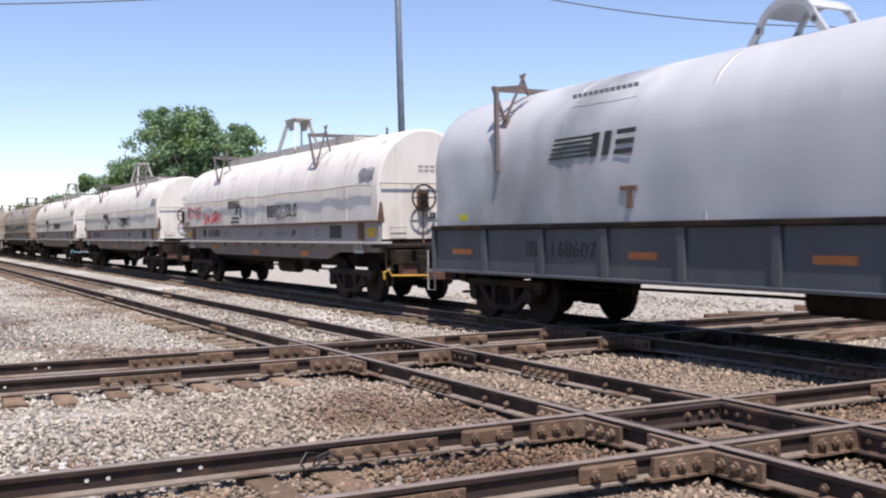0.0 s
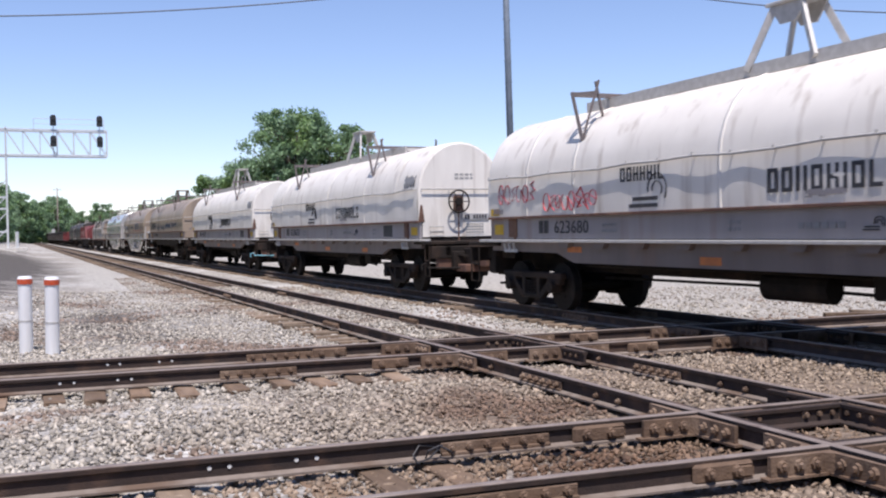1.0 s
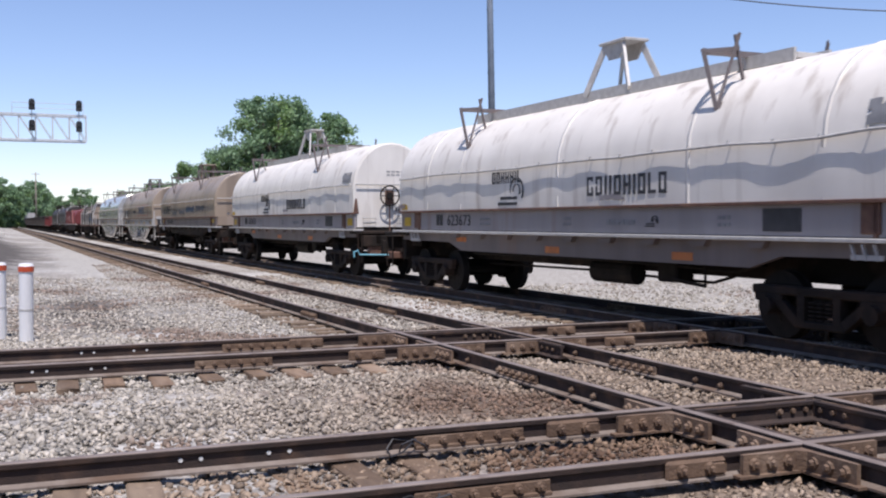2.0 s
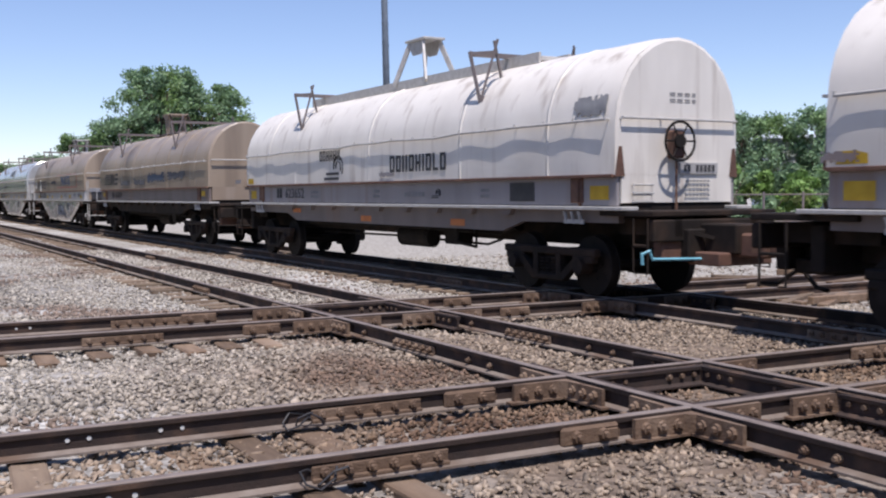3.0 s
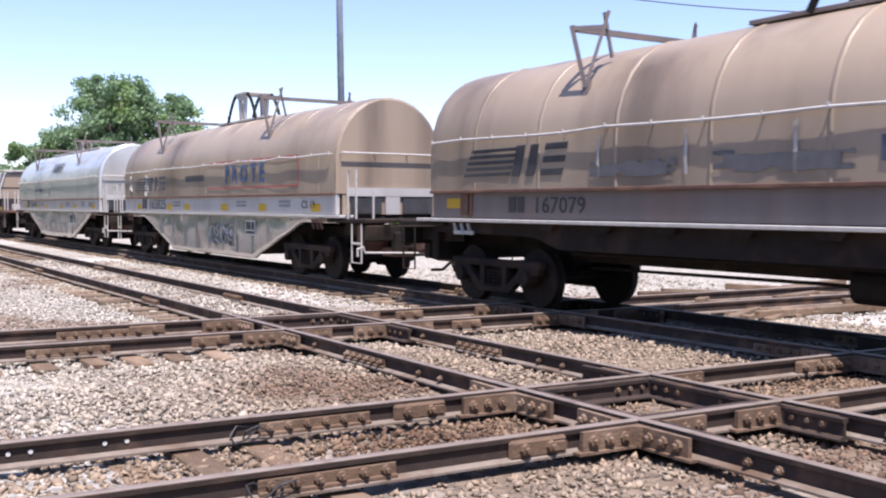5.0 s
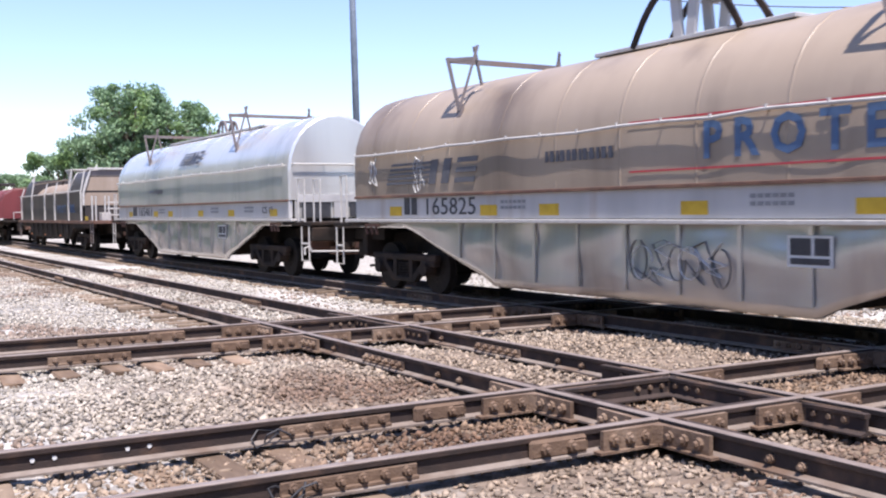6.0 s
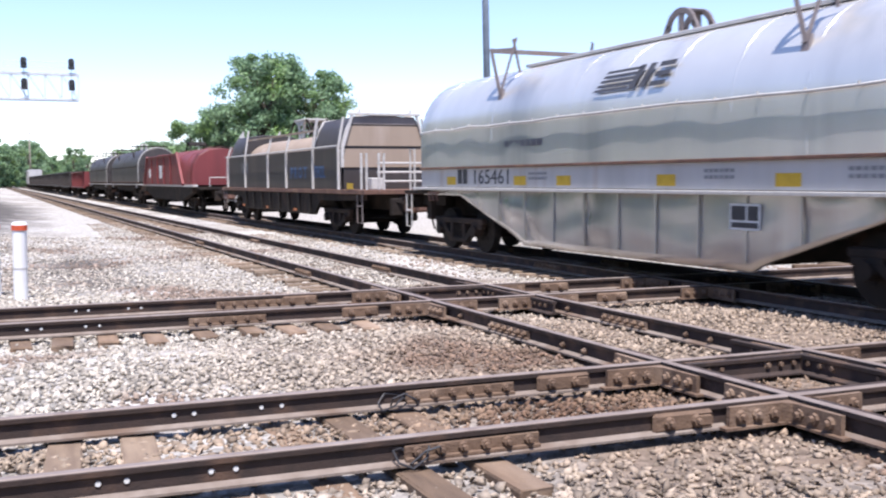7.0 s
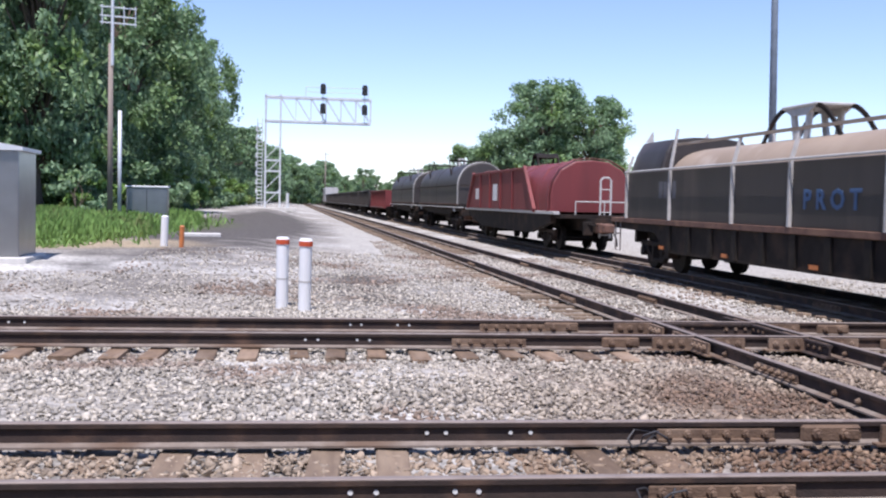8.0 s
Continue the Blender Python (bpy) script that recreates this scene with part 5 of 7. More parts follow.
def well_coil_car(label, s_rear, seed, hood, number, frame_kind, painted):
    """Coil car with a deep belly between the bogies and a pale lettering panel."""
    HALF = 7.65
    car = new_car("coil_car", label, s_rear, 15.3)
    o = arch(1.5, 1.8, 2.5, 3.8)
    make_hood(car, "hood", o, -HALF, HALF, hood, seed, 0.016)
    for k in range(11):
        rib(car, o, -6.9 + k * 1.38, 0.035, 0.003 if hood == "silver" else 0.008, hood)
    grab_rails(car, 1.5, 2.6, -HALF, HALF, "rod", 0.068, seed)
    bm = bmesh.new()
    box(bm, -0.4, 0.4, -2.1 if painted else -4.0, 1.6 if painted else 4.4, 3.78, 3.84, 0.01)
    part("roof_walk", bm, "pale", car)
    for y in (-3.95, 4.05):
        stacking_bracket(car, y, 1.5, 3.2, 4.08, "sill")
    lifting_frame(car, -0.25, 3.8, frame_kind, "pale" if painted else "sill")
    for sx in (-1, 1):
        bm = bmesh.new()
        x0, x1 = sorted((sx * 1.36, sx * 1.47))
        box(bm, x0, x1, -HALF, HALF, 1.38, 1.79, 0.008)
        part("side_panel", bm, "pale", car)
        bm = bmesh.new()
        x0, x1 = sorted((sx * 1.43, sx * 1.535))
        box(bm, x0, x1, -HALF + 0.02, HALF - 0.02, 1.765, 1.812, 0.006)
        part("hood_lip", bm, "rust", car)
        bm = bmesh.new()
        x0, x1 = sorted((sx * 1.2, sx * 1.58))
        box(bm, x0, x1, -HALF - 0.35, HALF + 0.35, 1.315, 1.37, 0.008)
        part("walkway_edge", bm, "rod", car)
        bm = bmesh.new()
        x0, x1 = sorted((sx * 1.3, sx * 1.4))
        def low(y):
            y = abs(y)
            for (ya, za), (yb, zb) in zip(((0, 0.29), (3.15, 0.29), (3.25, 0.4), (5.75, 1.2)), ((3.15, 0.29), (3.25, 0.4), (5.75, 1.2), (HALF, 1.2))):
                if y <= yb:
                    return za + (zb - za) * (y - ya) / (yb - ya)
            return 1.2
        cols = []
        ny, nz = 90, 8
        for j in range(ny + 1):
            y = -HALF + 2 * HALF * j / ny
            col = []
            for i in range(nz + 1):
                z = 1.32 + (low(y) - 1.32) * i / nz
                bow = 0.04 * math.sin(math.pi * i / nz) * abs(math.sin(math.pi * y)) + 0.06 * noise.noise((y * 0.9, z * 2.5, seed))
                col.append(bm.verts.new((sx * (1.375 + bow), y, z)))
            cols.append(col)
        for a, b in zip(cols, cols[1:]):
            for i in range(nz):
                bm.faces.new((a[i], a[i + 1], b[i + 1], b[i]))
        for j in range(ny):
            bm.faces.new((cols[j][nz], cols[j + 1][nz], bm.verts.new((sx * 1.25, -HALF + 2 * HALF * (j + 1) / ny, cols[j + 1][nz].co.z)), bm.verts.new((sx * 1.25, -HALF + 2 * HALF * j / ny, cols[j][nz].co.z))))
        bmesh.ops.recalc_face_normals(bm, faces=bm.faces[:])
        smooth(part("belly_plate", bm, "belly", car))
        for k in range(9):
            y = -4.0 + k
            bm = bmesh.new()
            x0, x1 = sorted((sx * 1.4, sx * 1.425))
            zl = 0.42 if abs(y) < 3.2 else 0.72
            box(bm, x0, x1, y - 0.03, y + 0.03, zl, 1.3)
            part("belly_rib", bm, "belly", car)
        for y in (-6.9, 6.9):
            bm = bmesh.new()
            x0, x1 = sorted((sx * 1.5, sx * 1.53))
            box(bm, x0, x1, y - 0.3, y + 0.3, 1.22, 1.28)
            for k in range(3):
                bar(bm, (sx * 1.515, y - 0.2 + k * 0.2, 1.08), (sx * 1.515, y - 0.12 + k * 0.2, 1.24), 0.05, 0.03)
            part("lift_bracket", bm, "rust", car)
    bm = bmesh.new()
    box(bm, -1.3, 1.3, -HALF, HALF, 1.2, 1.4)
    box(bm, -1.28, 1.28, -3.3, 3.3, 0.4, 1.2)
    part("deck", bm, "under", car)
    underframe(car, "rod", "under", 8.9, 7.65)
    for sgn in (-1, 1):
        for x in (-1.45, -1.0, 1.0, 1.45):
            bm = bmesh.new()
            y = sgn * (HALF + 0.85)
            path(bm, [(x, y, 1.3), (x, y, 2.25), (x, y - sgn * 0.35, 2.25), (x, y - sgn * 0.35, 1.3)] if not painted or abs(x) > 1.2 else [(x, y, 1.3), (x, y, 1.9)], 0.026)
            part("end_handrail", bm, "rod", car)
    # solid black plates paint the shade inside two end openings
    bm = bmesh.new()
    box(bm, -1.1, -0.25, -HALF - 0.05, -HALF - 0.02, 1.4, 1.74)
    part("end_opening", bm, "ink", car)
    bm = bmesh.new()
    box(bm, 0.35, 1.2, -HALF - 0.05, -HALF - 0.02, 1.4, 1.74)
    part("end_opening", bm, "ink", car)
    bm = bmesh.new()
    box(bm, -1.3, 1.3, -HALF - 0.015, -HALF + 0.03, 1.38, 1.81)
    part("end_bulkhead", bm, hood, car)
    plate_end(car, -1.2, 1.2, 1.75, 1.92, "pale", 7.65)
    plate_end(car, -0.15, 0.25, 1.38, 1.74, "pale", 7.65)
    bars(car, "reporting_mark", -1.472, 5.7, 1.45, [0.2, 0.19], 0.3, "ink", 0.3)
    writing(car, number, -1.472, 5.02, 1.45, 0.3, "ink", 1.3)
    writing(car, "CS 19", -1.472, -6.0, 1.5, 0.17, "ink")
    for y in (6.25, 3.3, 1.8, -1.1, -3.6, -6.5):
        plate(car, "reflector", -1.471, y - 0.45, y, 1.43, 1.6, "yellow")
    for y in (2.75, -2.2, -4.8):
        bars(car, "stencil", -1.472, y, 1.62, [0.08] * 6, 0.05, "ink_grey", 0.35)
        bars(car, "stencil", -1.472, y, 1.53, [0.08] * 6, 0.05, "ink_grey", 0.35)
    plate(car, "notice_board", -1.43, -3.3, -2.7, 0.85, 1.2, "paint_white")
    bm = bmesh.new()
    for a, b, c, d in ((-3.02, -2.74, 0.98, 1.17), (-3.26, -3.06, 0.98, 1.17), (-3.26, -2.74, 0.88, 0.95)):
        box(bm, -1.441, -1.437, a, b, c, d)
    part("notice_print", bm, "ink", car)
    if painted:
        stripe_logo(car, -1.52, 6.3, 1.98, 2.9, 0.42, "paint_dark")
        scribble(car, -1.516, 7.0, 2.03, 0.35, 0.55, "paint_white", seed, 0.022, 3)
        scribble(car, -1.516, 5.3, 1.86, 0.4, 0.65, "paint_white", seed + 4, 0.022, 3)
        writing(car, "P R O T E", -1.518, -1.5, 2.12, 0.44, "letter_blue", 1.0, 0.018)
        bars(car, "faded_lettering", -1.518, 1.6, 2.2, [0.07, 0.1, 0.06, 0.1, 0.08, 0.1, 0.06, 0.09, 0.1, 0.07, 0.1, 0.08], 0.16, "paint_dark", 0.5)
        bm = bmesh.new()
        for z in (1.98, 2.62):
            box(bm, -1.522, -1.516, -5.9, -0.2, z, z + 0.025)
        box(bm, -1.522, -1.516, -5.93, -5.9, 1.98, 2.645)
        part("graffiti", bm, "paint_red", car)
        scribble(car, -1.452, -0.15, 0.5, 1.8, 0.62, "paint_dark", seed + 2, 0.035, 5)
        scribble(car, -1.456, -0.2, 0.55, 1.7, 0.5, "paint_white", seed + 3, 0.03, 4)
    else:
        ob = stripe_logo(car, -1.478, 0.65, 2.92, 1.9, 0.42, "ink", 30)
        bars(car, "graffiti", -1.512, 3.6, 2.15, [0.16] * 7, 0.12, "paint_dark", 0.25)
    return slide_end(draw_in(car, 0.84), ((-9.6, -9.6), (1.5, 1.5), (5.0, 5.2), (7.95, 8.18), (8.7, 8.75), (9.6, 9.6)))


def brown_flat_coil_car(label, s_rear, seed):
    car = new_car("coil_car", label, s_rear)
    o = arch(1.5, 1.8, 2.5, 3.82)
    make_hood(car, "hood", o, -HALF, HALF, "brown", seed, 0.016)
    for k in range(9):
        rib(car, o, -6.6 + k * 1.65, 0.06, 0.012, "tan" if k in (1, 2, 6) else "brown")
    grab_rails(car, 1.5, 2.6, -HALF, HALF, "rod", 0.068, seed)
    for y in (-3.9, 4.1):
        stacking_bracket(car, y, 1.5, 3.2, 4.05, "sill")
    bm = bmesh.new()
    box(bm, -0.4, 0.4, -1.5, 1.9, 3.8, 3.86, 0.01)
    part("roof_walk", bm, "sill", car)
    lifting_frame(car, 0.0, 3.82, "flare", "tan")
    flat_sill(car, "sill", "under", 1.8, "tan")
    underframe(car, "dark")
    stripe_logo(car, -1.515, 6.9, 2.0, 2.5, 0.46, "ink")
    bars(car, "reporting_mark", -1.437, 5.75, 1.46, [0.17, 0.16], 0.24, "ink", 0.3)
    # dark and blue ragged patches low on the hood side
    for y0, y1, z0, z1, tone in ((-3.0, -0.6, 2.02, 2.36, "paint_blue"), (-0.3, 1.6, 1.95, 2.2, "paint_dark"), (-5.6, -3.4, 2.08, 2.34, "paint_dark"), (2.2, 3.8, 1.95, 2.15, "paint_dark")):
        hood_patch(car, o, y0, y1, z0, z1, tone, seed + y0)
    for y in (-6.2, -3.0, 0.4, 2.0, 3.6):
        hood_patch(car, o, y, y + 0.06, 1.95, 2.5, "rod", seed + y)
    writing(car, "167079", -1.437, 5.15, 1.46, 0.24, "ink")
    plate(car, "reflector", -1.432, 7.1, 7.5, 1.52, 1.68, "yellow")
    plate(car, "reflector", -1.432, -7.5, -7.1, 1.52, 1.68, "yellow")
    plate_end(car, -0.1, 1.3, 1.8, 1.95, "tan")
    return draw_in(car, 0.82)


def grey_coil_car(label, s_rear):
    car = new_car("coil_car", label, s_rear)
    o = arch(1.5, 1.66, 2.8, 3.98)
    make_hood(car, "hood", o, -HALF, HALF, "grey_hood", 3, 0.05)
    for y in (-5, -2, 1.2, 4.3):
        rib(car, o, y, 0.06, 0.008, "grey_hood")
    for y in (-5.2, 6.0):
        stacking_bracket(car, y, 1.55, 3.4, 3.98, "sill")
        bm = bmesh.new()
        bar(bm, (-1.56, y, 2.55), (-1.56, y, 3.95), 0.07, 0.07)
        bar(bm, (1.56, y, 2.55), (1.56, y, 3.95), 0.07, 0.07)
        part("bracket_post", bm, "sill", car)
    lifting_frame(car, 0.7, 3.93, "arch", "grey_hood")
    for sx in (-1, 1):
        bm = bmesh.new()
        x0, x1 = sorted((sx * 1.4, sx * 1.52))
        box(bm, x0, x1, -HALF - 0.1, HALF + 0.1, 0.85, 1.58, 0.01)
        part("side_panel", bm, "blue_sill", car)
        bm = bmesh.new()
        x0, x1 = sorted((sx * 1.38, sx * 1.6))
        box(bm, x0, x1, -HALF - 0.1, HALF + 0.1, 1.58, 1.66, 0.012)
        part("top_chord", bm, "under", car)
        bm = bmesh.new()
        box(bm, x0, x1, -HALF - 0.1, HALF + 0.1, 0.81, 0.86, 0.01)
        part("bottom_chord", bm, "blue_sill", car)
        for k in range(11):
            y = -8.0 + k * 1.6
            bm = bmesh.new()
            x0, x1 = sorted((sx * 1.52, sx * 1.58))
            box(bm, x0, x1, y - 0.07, y + 0.07, 0.86, 1.58, 0.01)
            part("side_post", bm, "blue_sill", car)
    bm = bmesh.new()
    box(bm, -1.4, 1.4, -HALF, HALF, 0.95, 1.2)
    part("deck", bm, "under", car)
    underframe(car, "rod", reach=8.7)
    stripe_logo(car, -1.53, 4.6, 2.62, 2.0, 0.34, "ink")
    bars(car, "reporting_mark", -1.524, 5.25, 1.14, [0.18, 0.16], 0.24, "ink", 0.3)
    writing(car, "168607", -1.524, 4.62, 1.14, 0.24, "ink")
    plate(car, "reflector", -1.505, 6.95, 7.6, 1.74, 1.86, "hi_yellow")
    for y in (6.9, 2.2, -1.0, -4.5):
        plate(car, "reflector", -1.521, y - 0.1, y + 0.5, 1.14, 1.24, "orange")
    bm = bmesh.new()
    box(bm, -1.55, -1.49, 2.5, 2.85, 2.1, 2.16)
    box(bm, -1.55, -1.49, 2.62, 2.7, 1.85, 2.1)
    part("rust_stain", bm, "rust", car)
    bars(car, "stencil", -1.3, 4.2, 3.55, [0.1] * 12, 0.06, "ink_grey", 0.3)
    return slide_end(draw_in(car, 0.84), ((-9.6, -9.6), (5.6, 5.6), (7.95, 8.3), (8.7, 8.8), (9.6, 9.6)))


def trough_car(label, s_rear):
    """Flat car with a low side trough, open hood frames and a short raised hood at the front end."""
    car = new_car("trough_car", label, s_rear, 14.4)
    h = 7.2
    bm = bmesh.new()
    box(bm, -1.5, 1.5, -h - 2.1, h + 1.2, 1.16, 1.28, 0.01)
    part("deck", bm, "rust", car, "rusty deck edge")
    for sx in (-1, 1):
        bm = bmesh.new()
        x0, x1 = sorted((sx * 1.3, sx * 1.42))
        prism(bm, [(-h - 1.8, 1.16), (h + 1.0, 1.16), (h + 1.0, 1.0), (5.2, 0.95), (4.5, 0.5), (-4.5, 0.5), (-5.2, 0.95), (-h - 1.8, 1.0)], x0, x1, "x")
        part("side_sill", bm, "under", car)
        for k in range(8):
            y = -4.2 + k * 1.2
            bm = bmesh.new()
            x0, x1 = sorted((sx * 1.42, sx * 1.48))
            box(bm, x0, x1, y - 0.1, y + 0.1, 0.55, 1.14)
            part("stake_pocket", bm, "dark", car)
            if k % 3 == 1:
                bm = bmesh.new()
                x0, x1 = sorted((sx * 1.425, sx * 1.435))
                box(bm, x0, x1, y + 0.35, y + 0.65, 0.57, 0.65)
                part("reflector", bm, "orange", car)
        bm = bmesh.new()
        x0, x1 = sorted((sx * 1.4, sx * 1.45))
        box(bm, x0, x1, -h, h, 1.28, 2.46, 0.01)
        part("trough_side", bm, "dark_hood", car)
        for y, top in ((-h + 0.04, 3.3), (-4.7, 3.42), (-1.7, 3.05), (0.7, 3.05), (4.1, 3.42), (h - 0.04, 2.9)):
            bm = bmesh.new()
            bar(bm, (sx * 1.5, y, 1.28), (sx * 1.5, y, 2.46), 0.07, 0.07)
            bar(bm, (sx * 1.5, y, 2.44), (sx * 1.32, y, top), 0.07, 0.06)
            part("frame_post", bm, "rod", car)
        bm = bmesh.new()
        rod(bm, (sx * 1.56, -h, 2.5), (sx * 1.56, h, 2.48), 0.024)
        part("grab_rail", bm, "rod", car)
        bm = bmesh.new()
        bar(bm, (sx * 1.34, -4.6, 3.04), (sx * 1.34, 4.1, 3.06), 0.06, 0.06)
        part("top_rail", bm, "tan", car)
    make_hood(car, "low_hood", arch(1.15, 1.3, 2.2, 3.02), -4.4, 5.0, "tan", 8, 0.02)
    o = [(-1.42, 2.3), (-1.36, 2.6), (-1.22, 3.0), (-1.02, 3.3), (-0.4, 3.37), (0.4, 3.37), (1.02, 3.3), (1.22, 3.0), (1.36, 2.6), (1.42, 2.3)]
    make_hood(car, "raised_hood", o, -h, -4.5, "dark_hood", 9, 0.02, "short dark hood with tan slanted end")
    for z0, z1, w0, w1, tone in ((2.5, 3.06, 1.36, 1.14, "tan"), (3.1, 3.32, 1.12, 1.02, "sill"), (1.9, 2.42, 1.4, 1.38, "tan")):
        bm = bmesh.new()
        prism(bm, [(-w0, z0), (w0, z0), (w1, z1), (-w1, z1)], -h - 0.06, -h - 0.034)
        part("end_sheet", bm, tone, car)
    for sx in (-1, 1):
        bm = bmesh.new()
        bar(bm, (sx * 1.42, -h - 0.1, 1.9), (sx * 1.42, -h - 0.1, 2.4), 0.09, 0.08)
        bar(bm, (sx * 1.42, -h - 0.1, 2.38), (sx * 1.06, -h - 0.1, 3.42), 0.07, 0.07)
        part("end_post", bm, "rod", car)
    bm = bmesh.new()
    box(bm, -1.2, 1.2, -h - 0.15, -h - 0.06, 3.35, 3.43, 0.01)
    part("end_beam", bm, "rod", car)
    make_hood(car, "rear_hood", [(x * 0.99, z - 0.05) for x, z in o], 5.1, h, "dark_hood", 14, 0.02, "short dark hood section")
    bm = bmesh.new()
    box(bm, -1.35, 1.35, -h - 0.03, -h + 0.05, 1.28, 2.3, 0.01)
    part("end_bulkhead", bm, "dark_hood", car)
    for y in (-h + 0.03, -4.55):
        rib(car, o, y, 0.1, 0.025, "rod")
    lifting_frame(car, -0.1, 2.93, "wide", "rod")
    for x in (-0.85, 0.85):
        for y in (-h, h - 0.1):
            bm = bmesh.new()
            prism(bm, [(x - 0.12, 3.28), (x + 0.12, 3.28), (x + 0.1, 3.58)], y, y + 0.06)
            part("lift_lug", bm, "rod", car)
    for y in (-6.0, 5.6):
        truck(car, y)
    bm = bmesh.new()
    box(bm, -0.38, 0.38, -h - 2.0, h + 1.1, 0.72, 1.14, 0.02)
    part("centre_sill", bm, "under", car)
    coupler(car, -h - 2.0, -1)
    coupler(car, h + 1.1, 1)
    for x, y in ((-1.45, -h - 1.6), (1.45, -h - 1.6), (-1.45, h + 0.7)):
        corner_step(car, x, y, "sill", 0.4, 1.3)
    for x in (-1.45, -0.9, 0.6, 1.2, 1.45):
        bm = bmesh.new()
        y = -h - 1.75
        path(bm, [(x, y, 1.28), (x, y, 2.25), (x + 0.16, y, 2.25), (x + 0.16, y, 1.28)], 0.035)
        part("end_handrail", bm, "rod", car)
    bm = bmesh.new()
    for k in range(3):
        rod(bm, (-0.6, -h - 0.9, 1.5 + k * 0.25), (1.3, -h - 0.9, 1.5 + k * 0.25), 0.03)
    box(bm, -0.9, -0.5, -h - 1.2, -h - 0.7, 1.28, 1.6, 0.02)
    part("brake_rigging", bm, "rod", car)
    plate(car, "reflector", -1.503, -h - 1.2, -h - 0.7, 1.3, 1.46, "yellow")
    writing(car, "P R O T", -1.452, -2.1, 1.62, 0.34, "letter_blue", 1.15, 0.015)
    blocks(car, "lettering", -1.452, -4.75, 1.62, "ouol", 0.34, "letter_blue")
    bars(car, "lettering", -1.452, 4.9, 1.8, [0.25, 0.2, 0.25, 0.2], 0.4, "paint_dark", 0.25)
    return draw_in(car, 0.9)


def red_hood_car(label, s_rear):
    car = new_car("hooded_gondola", label, s_rear, 15.4)
    h = 7.7
    o = [(-1.45, 1.35), (-1.45, 1.9), (-1.38, 2.35), (-1.1, 2.8), (-0.6, 3.08), (0, 3.14), (0.6, 3.08), (1.1, 2.8), (1.38, 2.35), (1.45, 1.9), (1.45, 1.35)]
    make_hood(car, "hood", o, -h, h, "red", 21, 0.03)
    for y in (-6.2, -3.2, -1.6, 0.0, 1.6, 3.2, 4.8, 6.4):
        rib(car, o, y, 0.1, 0.03, "red")
    for y in (-h + 0.05, h - 0.05):
        rib(car, o, y, 0.16, 0.06, "red")
    for sx in (-1, 1):
        bm = bmesh.new()
        x0, x1 = sorted((sx * 1.47, sx * 1.52))
        prism(bm, [(-5.9, 1.37), (7.5, 1.37), (6.0, 2.86), (-4.3, 2.86)], x0, x1, "x")
        part("side_panel", bm, "red", car)
        for y0, y1 in ((-5.95, -4.3), (7.55, 6.0)):
            bm = bmesh.new()
            bar(bm, (sx * 1.55, y0, 1.37), (sx * 1.55, y1, 2.95), 0.12, 0.16)
            part("slanted_frame", bm, "red", car)
        bm = bmesh.new()
        box(bm, min(sx * 1.44, sx * 1.58), max(sx * 1.44, sx * 1.58), -4.4, 6.1, 2.86, 2.95, 0.01)
        part("top_chord", bm, "red", car)
        for y in (-2.2, 0.0, 2.2, 4.4):
            bm = bmesh.new()
            box(bm, min(sx * 1.52, sx * 1.58), max(sx * 1.52, sx * 1.58), y - 0.07, y + 0.07, 1.37, 2.88, 0.01)
            part("side_stake", bm, "red", car)
        bm = bmesh.new()
        x0, x1 = sorted((sx * 1.3, sx * 1.5))
        box(bm, x0, x1, -h - 0.8, h + 0.8, 1.26, 1.36, 0.01)
        part("deck_edge", bm, "rod", car)
        bm = bmesh.new()
        x0, x1 = sorted((sx * 1.2, sx * 1.4))
        prism(bm, [(-h, 1.26), (h, 1.26), (h, 1.0), (4.6, 0.55), (-4.6, 0.55), (-h, 1.0)], x0, x1, "x")
        part("side_sill", bm, "under", car)
    bm = bmesh.new()
    box(bm, -1.3, 1.3, -h - 0.9, h + 0.9, 1.14, 1.26)
    box(bm, -0.38, 0.38, -h - 1.3, h + 1.3, 0.72, 1.14)
    part("deck", bm, "under", car)
    bars(car, "lettering", -1.522, 5.6, 1.75, [0.2, 0.2, 0.2], 0.5, "paint_white", 0.4)
    bars(car, "lettering", -1.522, 1.6, 1.7, [0.9], 0.7, "paint_white", 0.2)
    bm = bmesh.new()
    x, y = 0.15, -h - 0.6
    path(bm, [(x, y, 0.5), (x, y, 2.42), (x + 0.08, y, 2.52), (x + 0.28, y, 2.52), (x + 0.36, y, 2.42), (x + 0.36, y, 0.5)], 0.035)
    for k in range(5):
        rod(bm, (x, y, 0.6 + k * 0.38), (x + 0.36, y, 0.6 + k * 0.38), 0.018, 6)
    rod(bm, (-0.7, y, 1.7), (1.3, y, 1.7), 0.022, 6)
    for gx in (-0.7, 0.3, 1.3):
        rod(bm, (gx, y, 1.26), (gx, y, 1.7), 0.022, 6)
    part("end_ladder", bm, "rod", car)
    lifting_frame(car, -1.4, 3.1, "arch", "dark")
    for y in (-5.8, 5.8):
        truck(car, y)
    for sgn in (-1, 1):
        coupler(car, sgn * (h + 1.2), sgn)
    return car


